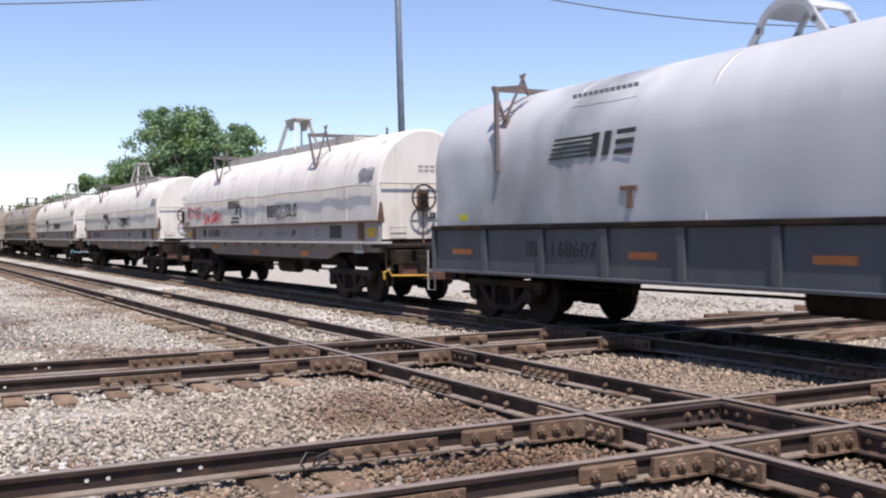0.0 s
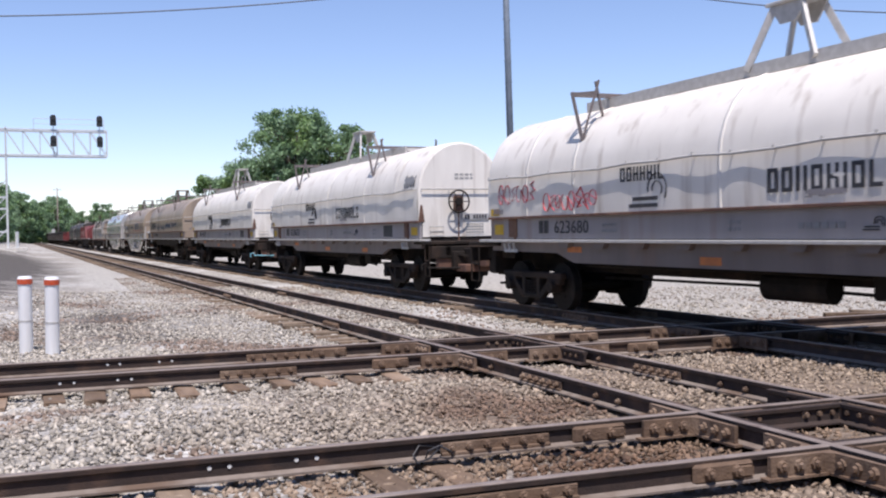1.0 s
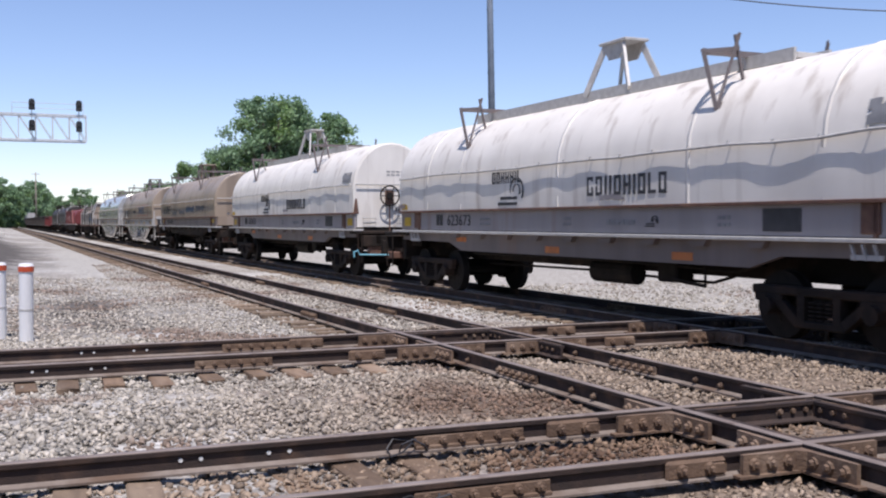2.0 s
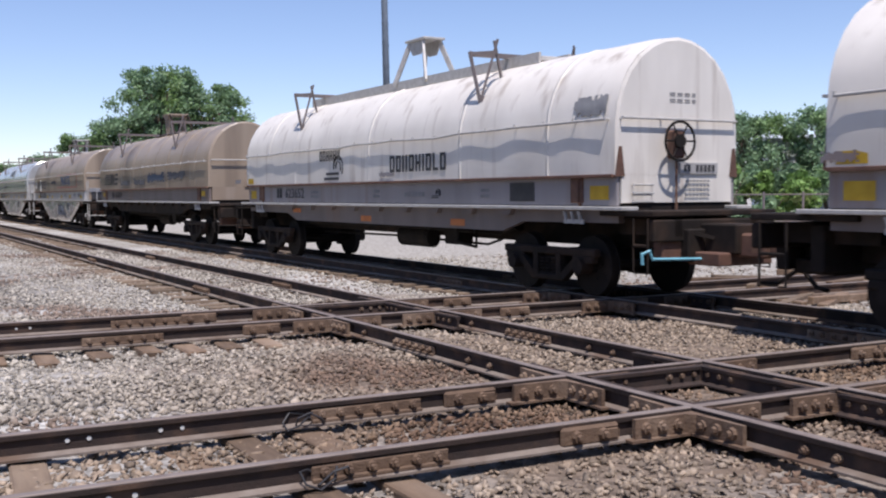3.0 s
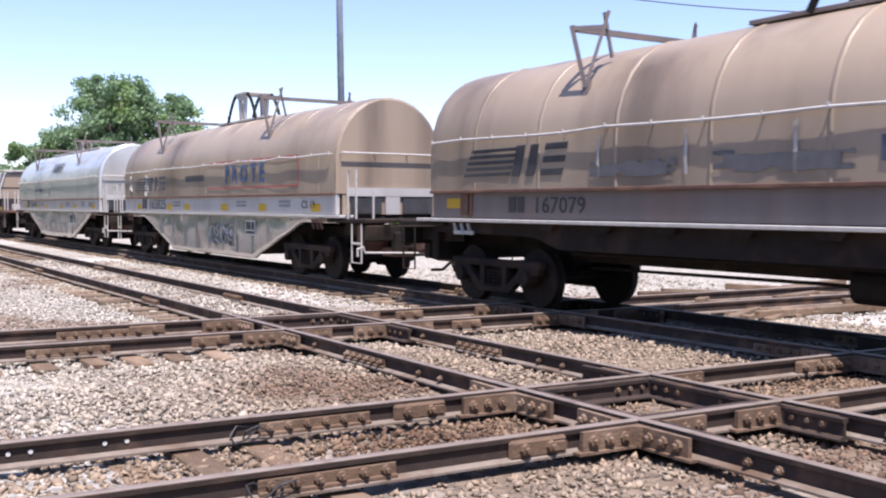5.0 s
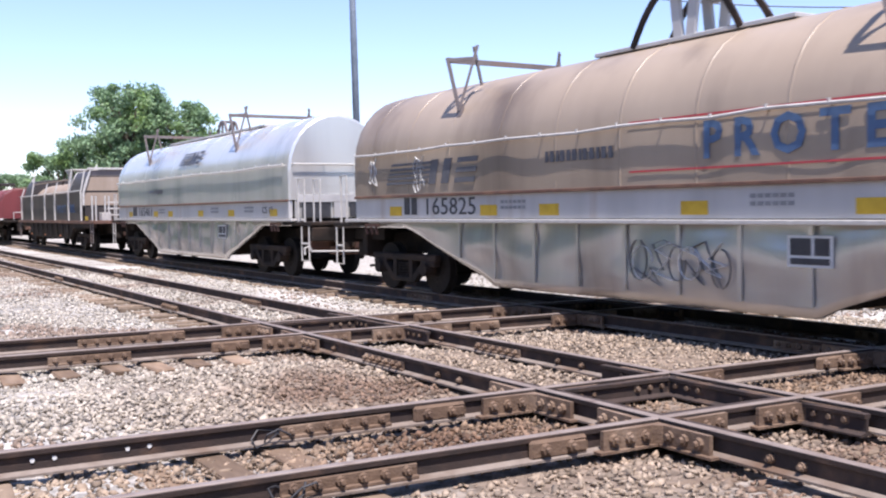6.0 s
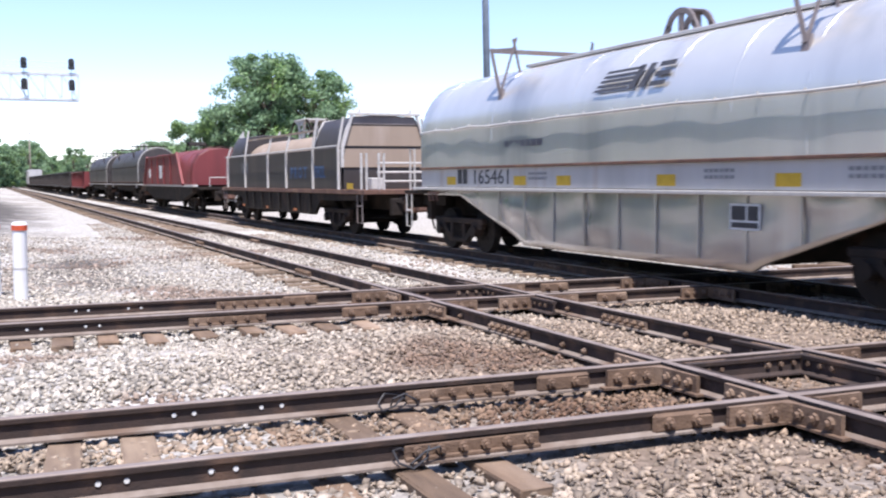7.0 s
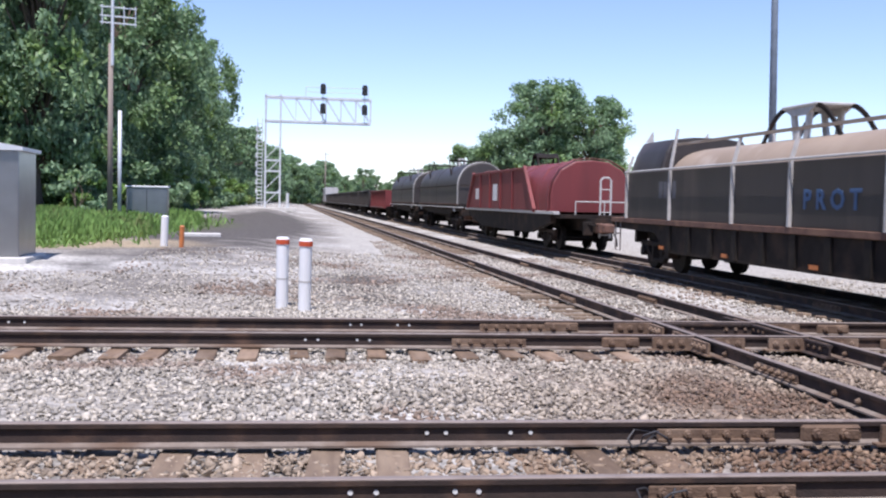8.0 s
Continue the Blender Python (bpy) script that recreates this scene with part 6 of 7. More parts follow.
def dark_coil_car(label, s_rear):
    car = new_car("coil_car", label, s_rear)
    o = arch(1.5, 1.5, 2.5, 3.75)
    make_hood(car, "hood", o, -HALF, HALF, "dark_hood", 31, 0.02)
    rib(car, o, -HALF + 0.15, 0.28, 0.03, "rod")
    rib(car, o, 0.0, 0.08, 0.02, "dark_hood")
    rib(car, o, HALF - 0.3, 0.12, 0.02, "dark_hood")
    grab_rails(car, 1.5, 2.5, -HALF, HALF, "under")
    lifting_frame(car, -1.5, 3.75, "hoop", "rod")
    for y in (-4.5, 4.0):
        stacking_bracket(car, y, 1.5, 3.2, 3.95, "under")
    flat_sill(car, "under", "under", 1.5, "under")
    underframe(car, "dark")
    return draw_in(car, 0.84)


def gondola(label, s_rear, material, length=15.5, high=2.55):
    car = new_car("gondola", label, s_rear, length)
    h = length / 2
    bm = bmesh.new()
    for sx in (-1, 1):
        x0, x1 = sorted((sx * 1.4, sx * 1.48))
        box(bm, x0, x1, -h, h, 1.1, high, 0.01)
    for sy in (-1, 1):
        y0, y1 = sorted((sy * h, sy * (h - 0.08)))
        box(bm, -1.4, 1.4, y0, y1, 1.1, high, 0.01)
    box(bm, -1.4, 1.4, -h + 0.08, h - 0.08, 1.05, 1.15)
    part("body", bm, material, car)
    for sx in (-1, 1):
        for k in range(10):
            y = -h + 0.5 + k * (length - 1) / 9
            bm = bmesh.new()
            x0, x1 = sorted((sx * 1.48, sx * 1.58))
            prism(bm, [(y - 0.09, 1.0), (y + 0.09, 1.0), (y + 0.09, high - 0.1), (y - 0.09, high - 0.1)], x0, x1, "x")
            part("side_stake", bm, material, car)
        bm = bmesh.new()
        x0, x1 = sorted((sx * 1.36, sx * 1.6))
        box(bm, x0, x1, -h, h, high - 0.1, high + 0.02, 0.01)
        box(bm, x0, x1, -h, h, 0.9, 1.05, 0.01)
        part("top_chord", bm, material, car)
    bm = bmesh.new()
    box(bm, -0.4, 0.4, -h - 0.8, h + 0.8, 0.72, 1.04)
    part("centre_sill", bm, "under", car)
    for y in (-h + 1.9, h - 1.9):
        truck(car, y)
    for sgn in (-1, 1):
        coupler(car, sgn * (h + 0.7), sgn)
    return car


def box_car(label, s_rear):
    car = new_car("box_car", label, s_rear, 15.5)
    h = 7.75
    bm = bmesh.new()
    prism(bm, [(-1.5, 1.1), (1.5, 1.1), (1.5, 4.2), (1.1, 4.45), (-1.1, 4.45), (-1.5, 4.2)], -h, h)
    part("body", bm, "pale", car)
    bm = bmesh.new()
    box(bm, -1.56, -1.5, -1.5, 1.5, 1.2, 4.0, 0.02)
    part("door", bm, "sill", car)
    bm = bmesh.new()
    box(bm, -0.4, 0.4, -h - 0.8, h + 0.8, 0.72, 1.1)
    part("centre_sill", bm, "under", car)
    for y in (-5.8, 5.8):
        truck(car, y)
    return car


grey_coil_car("tall grey steel-coil car with buckled hood and blue-grey sills", 10.85)
white_coil_car("weathered white coil car with red graffiti on its hood", 29.55, 1, True, "lever_yellow", "623680", True)
white_coil_car("weathered white coil car with dark emblem and side lettering", 49.2, 2, True, "dark", "623673")
white_coil_car("weathered white coil car with blue uncoupling lever", 68.35, 5, True, "lever_blue", "623652")
brown_flat_coil_car("dusty brown coil car with pale seams and grey sill", 87.75, 7)
well_coil_car("dusty brown deep-bellied coil car covered in graffiti", 106.65, 9, "brown", "165825", "flare", True)
well_coil_car("bare silver deep-bellied coil car with black emblem", 125.6, 12, "silver", "165461", "hoop", False)
trough_car("rusty trough car with open frames and faded tan hood", 145.9)
red_hood_car("faded red hooded gondola with pale end ladders", 168.9)
dark_coil_car("dark sooty coil car with pale rim on its hood", 189.3)
dark_coil_car("dark sooty coil car with pale rim on its hood", 208.6)
gondola("faded red open gondola", 227.6, "red")
for k in range(7):
    gondola("dark sooty open gondola", 246.2 + k * 18.4, "dark_hood", 15.5, 2.7)
box_car("pale grey box car at the rear of the train", 376.5)


# ---- signals, posts and poles ----
def bollard(x, y, copy_of=None):
    if copy_of:
        return copy_thing(copy_of, pose(x, y, ground_z(x, y) - 0.03, 1.0, 0.6))
    b = tagged(empty("bollard", pose(x, y, ground_z(x, y) - 0.03)), "white painted pipe bollard with red reflective top band", "bollard", "two bollards")
    bm = bmesh.new()
    rod(bm, (0, 0, 0), (0, 0, 1.08), 0.1, 20)
    part("pipe", bm, "post_white", b)
    bm = bmesh.new()
    rod(bm, (0, 0, 0.5), (0, 0, 0.525), 0.104, 20)
    part("collar", bm, "rod", b)
    bm = bmesh.new()
    rod(bm, (0, 0, 1.08), (0, 0, 1.16), 0.112, 20)
    part("red_band", bm, "post_red", b)
    bm = bmesh.new()
    rod(bm, (0, 0, 1.16), (0, 0, 1.2), 0.112, 20, 0.09)
    part("cap", bm, "post_white", b)
    return b


first_post = bollard(-0.62, 16.85)
bollard(-0.24, 16.3, first_post)


def gantry():
    """White cantilever signal bridge: lattice mast, truss arm, ladder and four signal heads."""
    x0, y0 = -6.35, 105.0
    z0 = ground_z(x0, y0)
    g = tagged(empty("signal_gantry", pose(x0, y0, z0, 0, 0, TURN)), "white galvanised cantilever signal gantry over the tracks", "signal gantry")
    top = 11.6
    mast_w = 1.5
    for sx in (0, mast_w):
        for sy in (0, 1.2):
            bm = bmesh.new()
            box(bm, sx - 0.09, sx + 0.09, sy - 0.09, sy + 0.09, 0, top, 0.01)
            part("mast_leg", bm, "galv", g)
    bm = bmesh.new()
    for k in range(6):
        z = 0.4 + k * 1.55
        if k < 4:
            bar(bm, (0, 0, z), (mast_w, 0, z + 1.5), 0.09, 0.09)
        bar(bm, (mast_w, 0, z), (mast_w, 1.2, z + 1.5), 0.07, 0.07)
        bar(bm, (0, 1.2, z), (0, 0, z + 1.5), 0.07, 0.07)
    for z in (1.6, 3.8, 4.9):
        bar(bm, (0, 0, z), (mast_w, 0, z), 0.16, 0.16)
        bar(bm, (0, 1.2, z), (mast_w, 1.2, z), 0.12, 0.12)
    part("mast_bracing", bm, "galv", g)
    reach = 10.7
    zb, zt = 8.9, 11.35
    for z in (zb, zt):
        for sy in (0, 1.2):
            bm = bmesh.new()
            box(bm, -0.1, reach, sy - 0.09, sy + 0.09, z - 0.11, z + 0.11, 0.01)
            part("truss_chord", bm, "galv", g)
    n = 6
    for k in range(n):
        xa = mast_w + (reach - mast_w) * k / n
        xb = mast_w + (reach - mast_w) * (k + 1) / n
        for sy in (0, 1.2):
            bm = bmesh.new()
            bar(bm, (xa, sy, zt), (xb, sy, zb), 0.07, 0.07)
            bar(bm, (xb, sy, zb), (xb, sy, zt), 0.08, 0.08)
            part("truss_brace", bm, "galv", g)
    bm = bmesh.new()
    for x in (4.0, 10.4):
        rod(bm, (x, -0.1, zt), (x, -0.1, zt + 1.1), 0.03)
    rod(bm, (4.0, -0.1, zt + 1.1), (10.4, -0.1, zt + 1.1), 0.03)
    rod(bm, (4.0, -0.1, zt + 0.6), (10.4, -0.1, zt + 0.6), 0.025)
    part("walkway_railing", bm, "galv", g)
    bm = bmesh.new()
    for k in range(22):
        rod(bm, (-0.8, -0.1, 0.6 + k * 0.38), (-0.3, -0.1, 0.6 + k * 0.38), 0.05, 5)
    for x in (-0.8, -0.3):
        rod(bm, (x, -0.1, 0.2), (x, -0.1, 9.1), 0.04, 5)
    for k in range(8):
        bar(bm, (-0.9, -0.15, 1.5 + k * 0.9), (-0.9, -0.15, 2.0 + k * 0.9), 0.12, 0.05)
    part("ladder", bm, "galv", g)
    for x in (5.75, 10.0):
        bm = bmesh.new()
        rod(bm, (x, -0.25, zb), (x, -0.25, zt + 1.5), 0.05)
        part("signal_mast", bm, "galv", g)
        for z in (zt + 0.75, zb + 1.2):
            bm = bmesh.new()
            outline = [(-0.28, -0.35), (0.28, -0.35), (0.28, 0.5), (0.17, 0.7), (-0.17, 0.7), (-0.28, 0.5)]
            prism(bm, [(x + a, z + b) for a, b in outline], -0.42, -0.36)
            for dz in (-0.12, 0.3):
                rod(bm, (x, -0.66, z + dz), (x, -0.42, z + dz), 0.14, 10)
            head = part("signal_head", bm, "black_signal", g, "black signal head with visors")
    bm = bmesh.new()
    box(bm, -1.6, 3.2, -1.2, 2.2, -0.3, 0.06, 0.02)
    part("footing", bm, "concrete", g)
    bm = bmesh.new()
    rod(bm, (2.3, -0.6, 0), (2.3, -0.6, 1.6), 0.17, 10)
    part("conduit", bm, "galv", g)


gantry()


def bungalow():
    x, y = -7.9, 24.3
    b = tagged(empty("signal_bungalow", pose(x, y, ground_z(x, y) - 0.02, 0, 0, 4)), "silver metal signal bungalow with pale roof", "signal hut")
    bm = bmesh.new()
    box(bm, -1.1, 1.1, -0.9, 0.9, 0.12, 2.5, 0.02)
    part("wall_shell", bm, "cabinet", b)
    bm = bmesh.new()
    prism(bm, [(-1.2, 2.5), (1.2, 2.5), (1.2, 2.58), (0, 2.78), (-1.2, 2.58)], -1.0, 1.0)
    part("roof", bm, "galv", b)
    bm = bmesh.new()
    box(bm, -0.4, 0.45, -0.93, -0.9, 0.2, 2.2, 0.01)
    part("door", bm, "cabinet", b)
    bm = bmesh.new()
    box(bm, 0.36, 0.4, -0.97, -0.93, 1.1, 1.25)
    part("door_handle", bm, "dark", b)
    bm = bmesh.new()
    box(bm, -1.3, 1.3, -1.1, 1.1, -0.2, 0.12, 0.02)
    part("footing", bm, "concrete", b)
    b2 = tagged(empty("relay_cabinet", pose(-8.5, 50.0, ground_z(-8.5, 50) + 0.1, 0, 0, 4)), "low silver relay cabinet among the weeds", "cabinet")
    bm = bmesh.new()
    box(bm, -0.95, 0.95, -0.5, 0.5, 0.0, 1.75, 0.03)
    part("shell", bm, "cabinet", b2)
    bm = bmesh.new()
    box(bm, -1.0, 1.0, -0.55, 0.55, 1.75, 1.84, 0.02)
    part("lid", bm, "galv", b2)
    bm = bmesh.new()
    box(bm, -0.012, 0.012, -0.515, -0.5, 0.1, 1.7)
    part("door_seam", bm, "dark", b2)


bungalow()


def marker(name, x, y, r, hgt, material, label):
    p = tagged(empty(name, pose(x, y, ground_z(x, y) - 0.02, 1.5, 2)), label, "marker post")
    bm = bmesh.new()
    rod(bm, (0, 0, 0), (0, 0, hgt), r, 12)
    part("tube", bm, material, p)
    bm = bmesh.new()
    rod(bm, (0, 0, hgt), (0, 0, hgt + 0.04), r * 1.05, 12, r * 0.6)
    part("cap", bm, material, p)


marker("marker_post", -4.75, 31.0, 0.11, 0.88, "post_white", "white plastic cable marker post on gravel")
marker("marker_post", -4.1, 30.0, 0.07, 0.62, "orange", "orange plastic cable marker post on gravel")
slab = bmesh.new()
box(slab, -0.75, 0.75, -0.35, 0.35, 0, 0.15, 0.03)
ob = tagged(part("concrete_slab", slab, "concrete"), "pale concrete slab lying at the edge of the weeds", "slab")
ob.matrix_basis = pose(-4.6, 38.5, ground_z(-4.6, 38.5) - 0.02, 0, 0, 6)


def pole(name, x, y, r0, r1, hgt, material, label, arms=0, lean=0.0):
    p = tagged(empty(name, pose(x, y, ground_z(x, y) - 0.1, 0, lean, 20)), label, "pole")
    bm = bmesh.new()
    rod(bm, (0, 0, 0), (0, 0, hgt), r0, 12, r1)
    smooth(part("shaft", bm, material, p))
    for k in range(arms):
        bm = bmesh.new()
        z = hgt - 0.6 - k * 0.9
        box(bm, -1.2, 1.2, -0.06, 0.06, z - 0.06, z + 0.06)
        arm = part("crossarm", bm, material, p)
        for x2 in (-1.0, -0.4, 0.4, 1.0):
            bm = bmesh.new()
            rod(bm, (x2, 0, z + 0.06), (x2, 0, z + 0.22), 0.04, 8)
            part("insulator", bm, "cabinet", arm)
    return p


p = pole("utility_pole", -9.75, 47.5, 0.13, 0.105, 8.4, "wood_pole", "grey wooden utility pole with a steel mast extension")
bm = bmesh.new()
rod(bm, (0.05, -0.1, 7.4), (0.05, -0.1, 12.4), 0.07, 10)
mast = part("mast_extension", bm, "galv", p, "thin galvanised mast")
for z in (9.3, 9.6, 10.0):
    bm = bmesh.new()
    rod(bm, (-0.5, -0.12, z), (1.1, -0.12, z), 0.035, 6)
    part("crossarm", bm, "galv", mast)
for x2 in (-0.4, 0.55, 1.05):
    bm = bmesh.new()
    rod(bm, (x2, -0.12, 9.2), (x2, -0.12, 10.1), 0.025, 6)
    part("crossarm_brace", bm, "galv", mast)
pole("steel_post", -9.35, 47.6, 0.09, 0.085, 5.4, "galv", "galvanised steel post beside the wooden pole")
p = pole("steel_pole", 20.52, 45.0, 0.19, 0.13, 21.0, "steel_pole", "tall blue-grey steel pole behind the train", 0, -1.2)
for k in range(16):
    bm = bmesh.new()
    rod(bm, (-0.24, 0, 4.0 + k), (0.24, 0, 4.0 + k), 0.02, 5)
    part("climbing_peg", bm, "steel_pole", p)
pole("utility_pole", -1.0, 330.0, 0.22, 0.15, 17.0, "wood_pole", "far wooden utility pole by the line", 1)


def wire(p0, p1, sag, r=0.028):
    bm = bmesh.new()
    p0, p1 = Vector(p0), Vector(p1)
    pts = []
    for k in range(25):
        t = k / 24
        q = p0.lerp(p1, t)
        q.z -= sag * 4 * t * (1 - t)
        pts.append(q)
    path(bm, pts, r, 5)
    tagged(part("overhead_wire", bm, "wire"), "thin black overhead wire against the sky", "wire", "overhead wires")


def far_point(az, el, d):
    return (d * math.sin(radians(az)), d * math.cos(radians(az)), 1.56 + d * math.tan(radians(el)))


pole("utility_pole", *far_point(64, 0, 50)[:2], 0.2, 0.14, 10.8, "wood_pole", "grey wooden utility pole at the yard's edge", 1)
wire((20.45, 45.0, 14.5), (*far_point(64, 0, 50)[:2], 10.2), 1.95)
wire((-9.72, 47.4, 10.7), (20.45, 45.0, 13.8), 0.7)


# ---- trees ----
def tree_meshes(name, hgt, spread, seed, leaves, blobs, material, leaf=0.3, low=0.3):
    """Tapered trunk with limbs, and a crown of separate leaf blades in uneven clumps."""
    rng = random.Random(seed)
    bm = bmesh.new()
    r = 0.022 * hgt
    p = Vector((0, 0, -0.3))
    spine = [p.copy()]
    for k in range(6):
        p = p + Vector((rng.uniform(-0.25, 0.25), rng.uniform(-0.25, 0.25), hgt * 0.14))
        spine.append(p.copy())
    for k in range(6):
        rod(bm, spine[k], spine[k + 1], r * (1 - k / 7), 7, r * (1 - (k + 1) / 7))
    tips = []
    for k in range(blobs):
        a = rng.uniform(0, 6.283)
        u = rng.uniform(low, 1.0)
        rad = spread * math.sqrt(max(0.05, 1 - ((u - 0.5) / 0.62) ** 2)) * rng.uniform(0.35, 1.0)
        tip = Vector((rad * math.cos(a), rad * math.sin(a), hgt * u * 0.94))
        tips.append(tip)
        base = spine[min(5, max(1, int(u * 4.5)))]
        if k % 2 == 0:
            mid = base.lerp(tip, 0.5) + Vector((0, 0, 0.06 * hgt))
            rod(bm, base, mid, r * 0.35, 5, r * 0.2)
            rod(bm, mid, tip, r * 0.2, 5, r * 0.06)
    me_t = mesh_of("trunk", bm, "bark")
    nr = np.random.default_rng(seed)
    per = leaves // blobs
    n = per * blobs
    cen = np.repeat(np.array([tuple(t) for t in tips]), per, 0)
    size = np.repeat(nr.uniform(0.45, 1.3, blobs) * spread * 0.2, per)
    d = nr.normal(size=(n, 3))
    d /= np.linalg.norm(d, axis=1)[:, None]
    pos = cen + d * (size * nr.uniform(0.2, 1.25, n))[:, None] * np.array([1, 1, 0.75])
    t1 = nr.normal(size=(n, 3))
    t1 /= np.linalg.norm(t1, axis=1)[:, None]
    up = d * 0.8 + nr.normal(size=(n, 3)) * 0.5
    t2 = np.cross(t1, up)
    t2 /= np.linalg.norm(t2, axis=1)[:, None] + 1e-6
    ls = (leaf * nr.uniform(0.6, 1.3, n))[:, None]
    v = np.stack([pos - t1 * ls, pos + t2 * ls * 0.5 + up * ls * 0.12, pos + t1 * ls, pos - t2 * ls * 0.5 + up * ls * 0.12], 1).reshape(-1, 3)
    me = bpy.data.meshes.new("crown")
    f = np.arange(n * 4).reshape(-1, 4)
    me.from_pydata(v.tolist(), [], f.tolist())
    me.materials.append(M[material])
    return me_t, me


KINDS = [tree_meshes("a", 13, 4.4, 1, 24000, 150, "leaf_mid", 0.17, 0.18), tree_meshes("b", 11, 3.8, 2, 21000, 130, "leaf_dark", 0.17, 0.08),
         tree_meshes("c", 14, 4.8, 3, 26000, 160, "leaf_dark", 0.18, 0.06), tree_meshes("d", 8, 3.8, 4, 17000, 110, "leaf_mid", 0.16, 0.08)]
FAR = [tree_meshes("g", 13, 4.4, 21, 7000, 90, "leaf_mid", 0.32, 0.1), tree_meshes("h", 10, 4.0, 22, 6000, 75, "leaf_dark", 0.32, 0.06)]
BUSH = [tree_meshes("e", 3.2, 2.0, 6, 3000, 14, "leaf_mid", 0.16, 0.05), tree_meshes("f", 2.6, 1.8, 7, 2600, 12, "weed", 0.14, 0.05)]


def tree(x, y, kind, sc, rz, label, name="tree", sz=None, meshes=None):
    m = pose(x, y, ground_z(x, y) - 0.05, 0, 0, rz) @ Matrix.Diagonal((sc, sc, sz or sc, 1))
    t = tagged(empty(name, m), label, name)
    for nm, me in zip(("trunk", "crown"), (meshes or KINDS)[kind]):
        ob = new(nm, me)
        ob.parent = t
    return t


def plant_trees():
    rng = random.Random(11)
    # broad tree group behind the train
    for x, y, k, sc, sz in ((24, 112, 0, 1.25, 1.23), (29.5, 112, 0, 1.15, 1.1), (20.5, 114, 3, 1.25, 1.3), (17.2, 116, 3, 1.05, 1.08), (32, 116, 0, 0.75, 0.85), (26, 118, 0, 1.0, 1.12), (14.0, 128, 3, 0.8, 0.85), (12.4, 150, 3, 0.8, 0.8)):
        tree(x, y, k, sc, rng.uniform(0, 360), "leafy green tree in a clump behind the train", "tree", sz)
    # trees further right beyond the yard
    for x, y, k, sc in ((44, 56, 1, 1.05), (47, 60, 1, 0.95), (42, 84, 3, 0.95), (50, 88, 3, 1.0), (58, 84, 1, 0.8), (70, 72, 3, 1.15), (74, 66, 3, 1.2), (82, 70, 3, 1.2)):
        tree(x, y, k, sc, rng.uniform(0, 360), "green tree beyond the yard")
    for k in range(22):
        a = radians(25.5 + k * 1.55 + rng.uniform(-0.4, 0.4))
        d = (47 if k > 9 else 62 - k) + rng.uniform(-3, 4)
        tree(d * math.sin(a), d * math.cos(a), k % 2, rng.uniform(0.9, 1.3), rng.uniform(0, 360), "bright green bush beyond the yard", "bush", None, BUSH)
    # tall wood on the left
    for row, (off, n) in enumerate(((0, 9), (5.5, 8), (11, 7))):
        for k in range(n):
            y = 58 + k * 9 + rng.uniform(-2, 2)
            x = -16.6 - off + (y - 58) * 0.015 + rng.uniform(-1.2, 1.2)
            tree(x, y, (k + row) % (3 if row == 0 else 2), rng.uniform(1.0, 1.3), rng.uniform(0, 360), "tall dense woodland tree beside the line", "tree", rng.uniform(1.3, 1.6), None if row == 0 else FAR)
    # the wood is carried on out of view, to give the hoods dark reflections
    for k in range(14):
        x = -24 - k * 4.2 + rng.uniform(-1, 1)
        tree(x, 50 - k * 2.2 + rng.uniform(-2, 2), k % 2, rng.uniform(1.0, 1.2), rng.uniform(0, 360), "unseen woodland tree past the signal hut, added for dark reflections", "tree", rng.uniform(1.1, 1.3), FAR)
    for k in range(9):
        y = 62 + k * 9
        tree(-14.2 + rng.uniform(-0.6, 0.6), y, 3, rng.uniform(0.7, 0.95), rng.uniform(0, 360), "low leafy tree at the edge of the wood", "tree", rng.uniform(0.8, 1.1))
    for k in range(16):
        y = 50 + k * 5.5
        x = -12.6 + (y - 50) * 0.01 + rng.uniform(-1.0, 1.0)
        tree(x, y, k % 2, rng.uniform(0.9, 1.5), rng.uniform(0, 360), "leafy bush at the edge of the wood", "bush", None, BUSH)
    for k in range(16):
        y = 150 + k * 10
        tree(-14.0 - 0.01 * (y - 150) + rng.uniform(-2, 2), y, k % 2, rng.uniform(0.9, 1.1), rng.uniform(0, 360), "woodland tree far along the line", "tree", None, FAR)
    for k in range(12):
        tree(-11 + k * 1.1 + rng.uniform(-1, 1), 330 + rng.uniform(-15, 30) + k * 5, k % 2, rng.uniform(1.0, 1.3), rng.uniform(0, 360), "woodland tree far along the line", "tree", None, FAR)
    for k in range(20):
        y = 300 + k * 8
        tree(-24 + k * 3.0 + rng.uniform(-3, 3), y + 60, k % 2, rng.uniform(0.8, 1.1), rng.uniform(0, 360), "woodland tree far along the line", "tree", None, FAR)
    for k in range(16):
        a = radians(-24 + k * 6.5)
        tree(430 * math.sin(a), 430 * math.cos(a), k % 2, 1.2, rng.uniform(0, 360), "distant tree on the horizon", "tree", None, FAR)
    # unseen row behind the camera, added to darken reflections and ambient on the train
    for k in range(16):
        tree(-60 + k * 8 + rng.uniform(-2, 2), -24 + rng.uniform(-3, 3), k % 2, rng.uniform(0.9, 1.2), rng.uniform(0, 360), "unseen leafy tree behind the camera, added to darken reflections", "tree", None, FAR)


plant_trees()


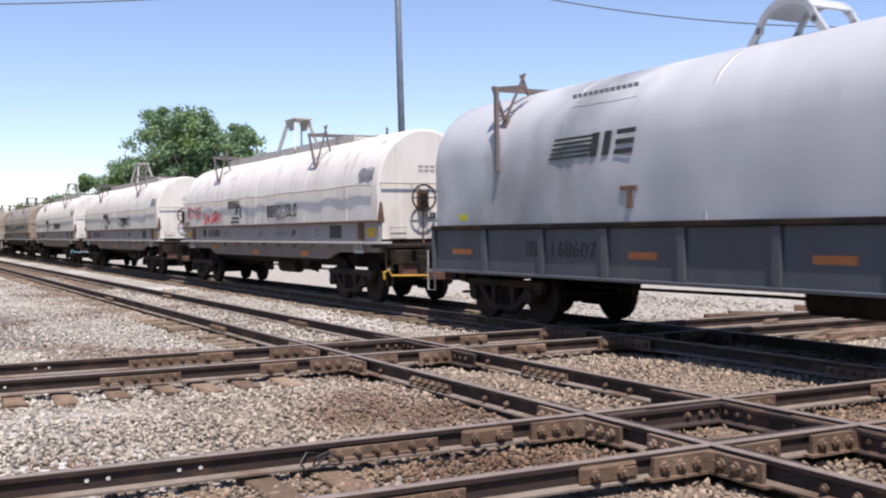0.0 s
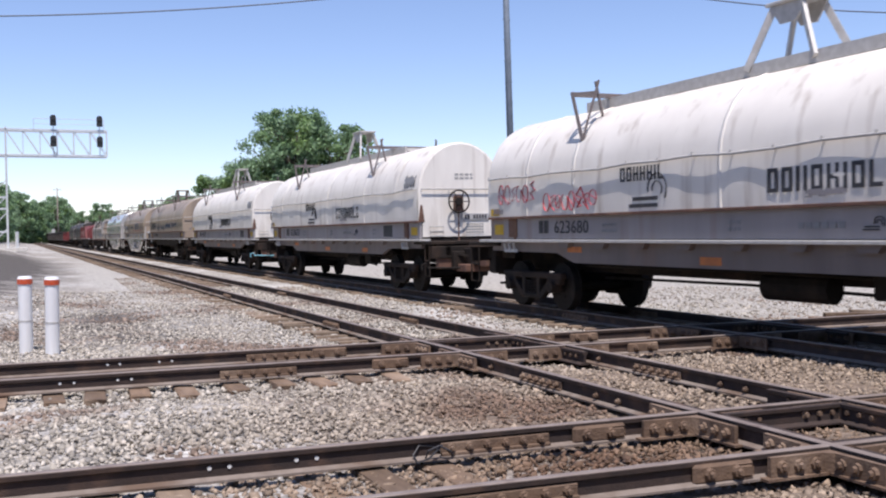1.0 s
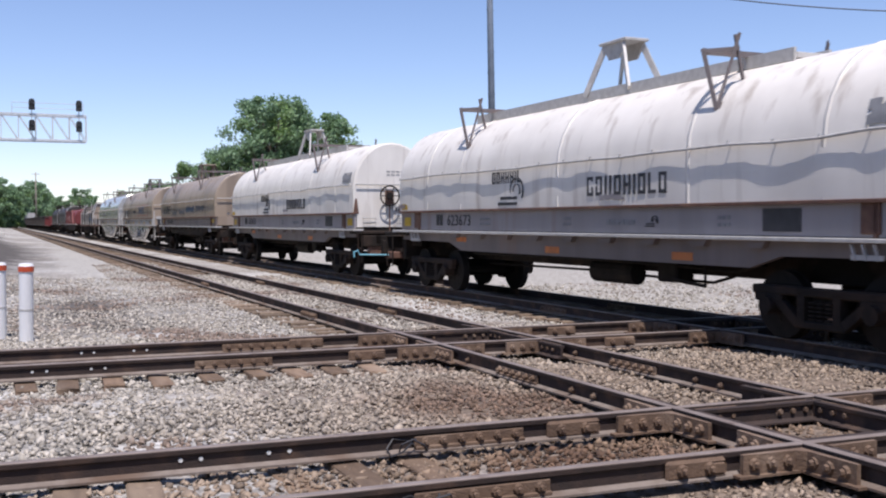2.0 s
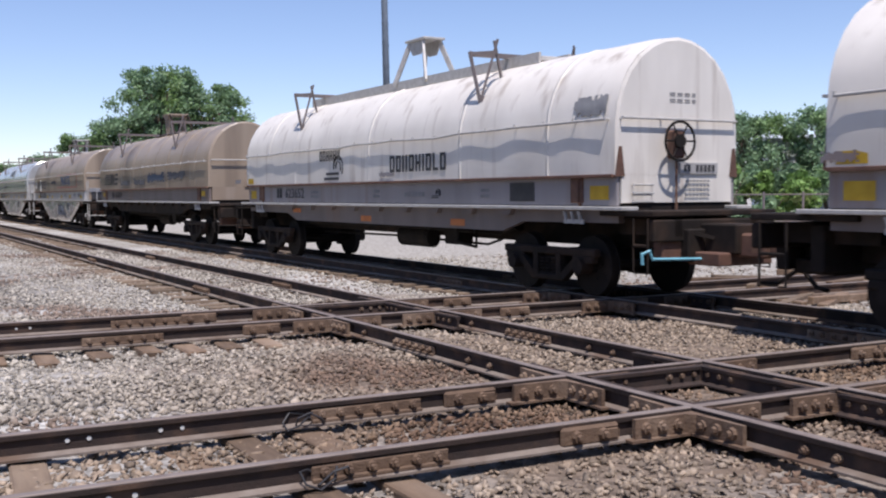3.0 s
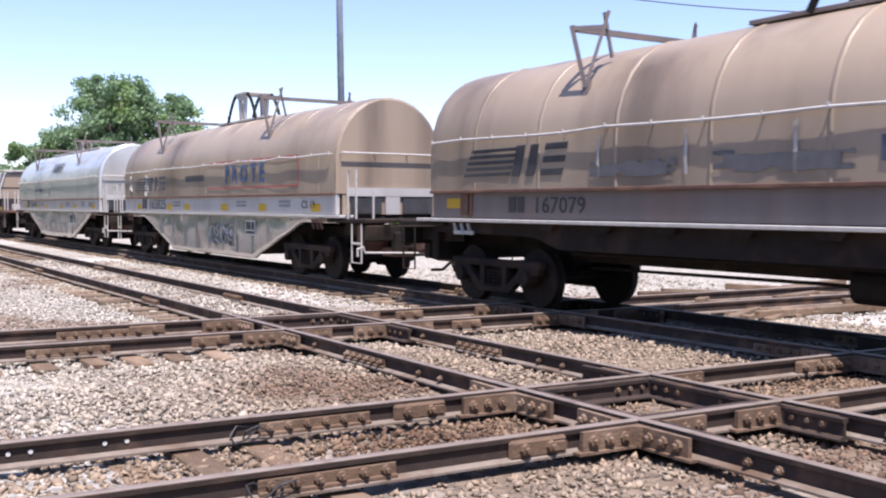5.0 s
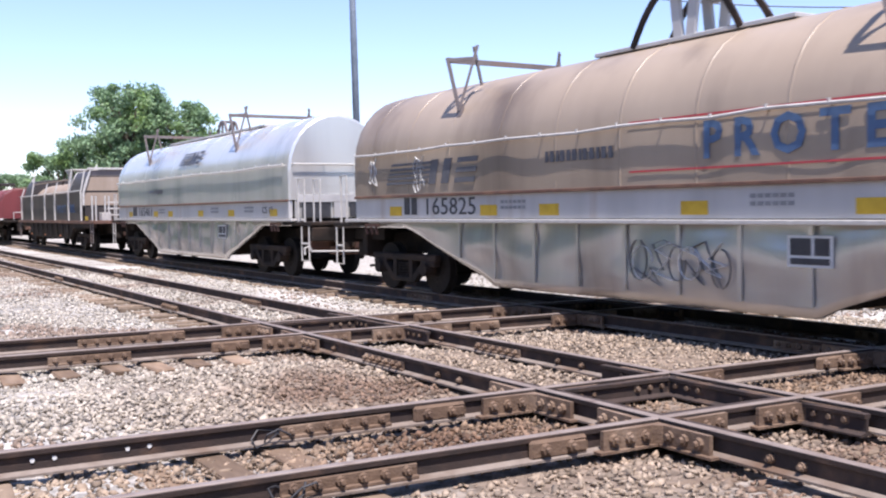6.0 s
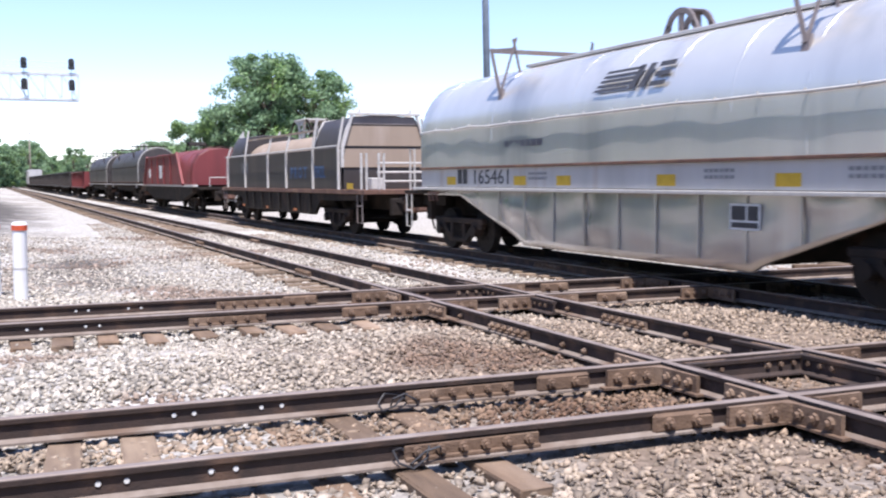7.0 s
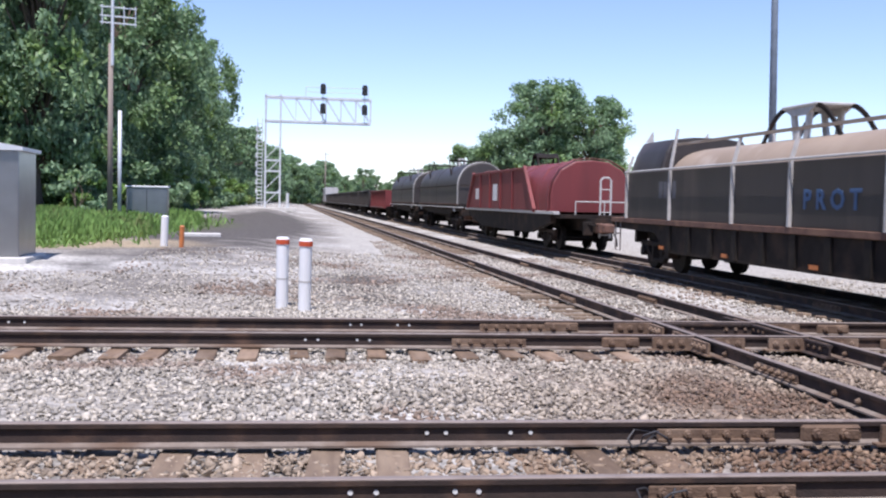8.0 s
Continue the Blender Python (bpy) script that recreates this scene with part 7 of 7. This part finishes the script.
def weeds():
    """Tall weeds on the bank by the signal hut: one sheet of separate blades."""
    rng = np.random.default_rng(9)
    n = 26000
    x = rng.uniform(-20, -5.2, n)
    y = rng.uniform(28.5, 62, n)
    keep = (x < -5.9 - 0.06 * np.abs(y - 43) - rng.uniform(0, 0.9, n)) | (rng.uniform(size=n) < 0.05)
    x, y = x[keep], y[keep]
    n = len(x)
    z = np.array([ground_z(a, b) for a, b in zip(x, y)])
    hgt = rng.uniform(0.25, 0.95, n) * np.clip((y - 26.5) / 6, 0.3, 1) * (0.5 + 0.5 * np.clip((-x - 5) / 5, 0, 1))
    a = rng.uniform(0, 6.28, n)
    w = 0.035
    lean = rng.normal(0, 0.15, (n, 2))
    v = np.stack([np.column_stack([x - w * np.cos(a), y - w * np.sin(a), z - 0.03]), np.column_stack([x + w * np.cos(a), y + w * np.sin(a), z - 0.03]),
                  np.column_stack([x + lean[:, 0] + w * 0.8, y + lean[:, 1], z + hgt]), np.column_stack([x + lean[:, 0] - w * 0.8, y + lean[:, 1], z + hgt * 0.9])], 1).reshape(-1, 3)
    me = bpy.data.meshes.new("weeds")
    me.from_pydata(v.tolist(), [], np.arange(n * 4).reshape(-1, 4).tolist())
    me.materials.append(M["weed"])
    tagged(new("weeds", me), "tall bright green weeds and dry grass", "weeds", kind="stuff")


weeds()


def warehouse():
    b = tagged(empty("warehouse", pose(78, 66, -0.2, 0, 0, -40)), "long low white metal warehouse behind bushes", "warehouse")
    bm = bmesh.new()
    box(bm, -8, 45, 0, 20, 0, 6.6)
    part("wall", bm, "building", b)
    bm = bmesh.new()
    prism(bm, [(-0.4, 6.6), (20.4, 6.6), (20.4, 6.75), (10, 7.6), (-0.4, 6.75)], -8.4, 45.4, "x")
    part("roof", bm, "galv", b)
    for k in range(17):
        bm = bmesh.new()
        box(bm, -6.5 + k * 3 - 0.06, -6.5 + k * 3 + 0.06, -0.06, 0.0, 0, 6.6)
        part("cladding_seam", bm, "building", b)


warehouse()


def fence():
    f = tagged(empty("fence"), "low post-and-rail metal fence beyond the yard", "fence")
    pts = []
    for k in range(14):
        a = radians(37 + k * 2.0)
        d = 40
        pts.append((d * math.sin(a), d * math.cos(a), ground_z(d * math.sin(a), d * math.cos(a))))
    for x, y, z in pts:
        bm = bmesh.new()
        rod(bm, (x, y, z - 0.1), (x, y, z + 1.7), 0.045, 8)
        part("post", bm, "sill", f)
    for h in (0.6, 1.6):
        for p0, p1 in zip(pts, pts[1:]):
            bm = bmesh.new()
            rod(bm, (p0[0], p0[1], p0[2] + h), (p1[0], p1[1], p1[2] + h), 0.025, 6)
            part("rail", bm, "sill", f)


fence()


def timber_pile():
    """Old switch timbers scattered between the rails beyond the train's track."""
    rng = random.Random(21)
    for k in range(46):
        x, y = rng.uniform(12.6, 20), rng.uniform(11.4, 15.0)
        bm = bmesh.new()
        ln, wd = rng.uniform(0.8, 2.2), rng.uniform(0.05, 0.1)
        box(bm, -wd, wd, -ln / 2, ln / 2, 0, 0.12, 0.012)
        ob = tagged(part("old_timber", bm, rng.choice(("tie", "tie_rusty"))), "rust-brown old timber lying beside the rails", "timber", "scattered old timbers")
        ob.matrix_basis = pose(x, y, ground_z(x, y) + rng.uniform(-0.02, 0.06), rng.uniform(-3, 3), 0, rng.uniform(40, 125))


timber_pile()


def bond_wire(x, y, seed):
    rng = random.Random(seed)
    bm = bmesh.new()
    pts = [Vector((x + 0.14 * math.cos(k * 0.8) + 0.012 * k, y - 0.06 - 0.05 * math.sin(k * 0.8), -0.12 + 0.06 * math.sin(k * 1.3 + seed))) for k in range(14)]
    path(bm, pts, 0.008, 5)
    tagged(part("bond_wire", bm, "wire"), "loose loops of rail bond wire at a joint", "cable", "rail bond wires")


bond_wire(2.45, Y_A + GAUGE, 1)
bond_wire(2.05, Y_A, 2)


# ---- what moves ----
def motions():
    for car, s0 in CARS:
        rows = []
        for k in range(33):
            t = k * 0.25
            p = spot(s0 - SPEED * t, TRAIN_OFF)
            rows.append((t, pose(p.x, p.y, 0.004, 0, 0, TURN)))
        walk(car, rows)
    turn_per_frame = SPEED / FPS / WHEEL_R
    rows = [[(k / FPS, pose(0, y, WHEEL_R) @ Matrix.Rotation(k * turn_per_frame, 4, "X")) for k in range(8 * FPS + 1)] for y in (-0.875, 0.875)]
    for w in AXLES[:44]:
        walk(w, rows[0 if w.location.y < 0 else 1])


motions()
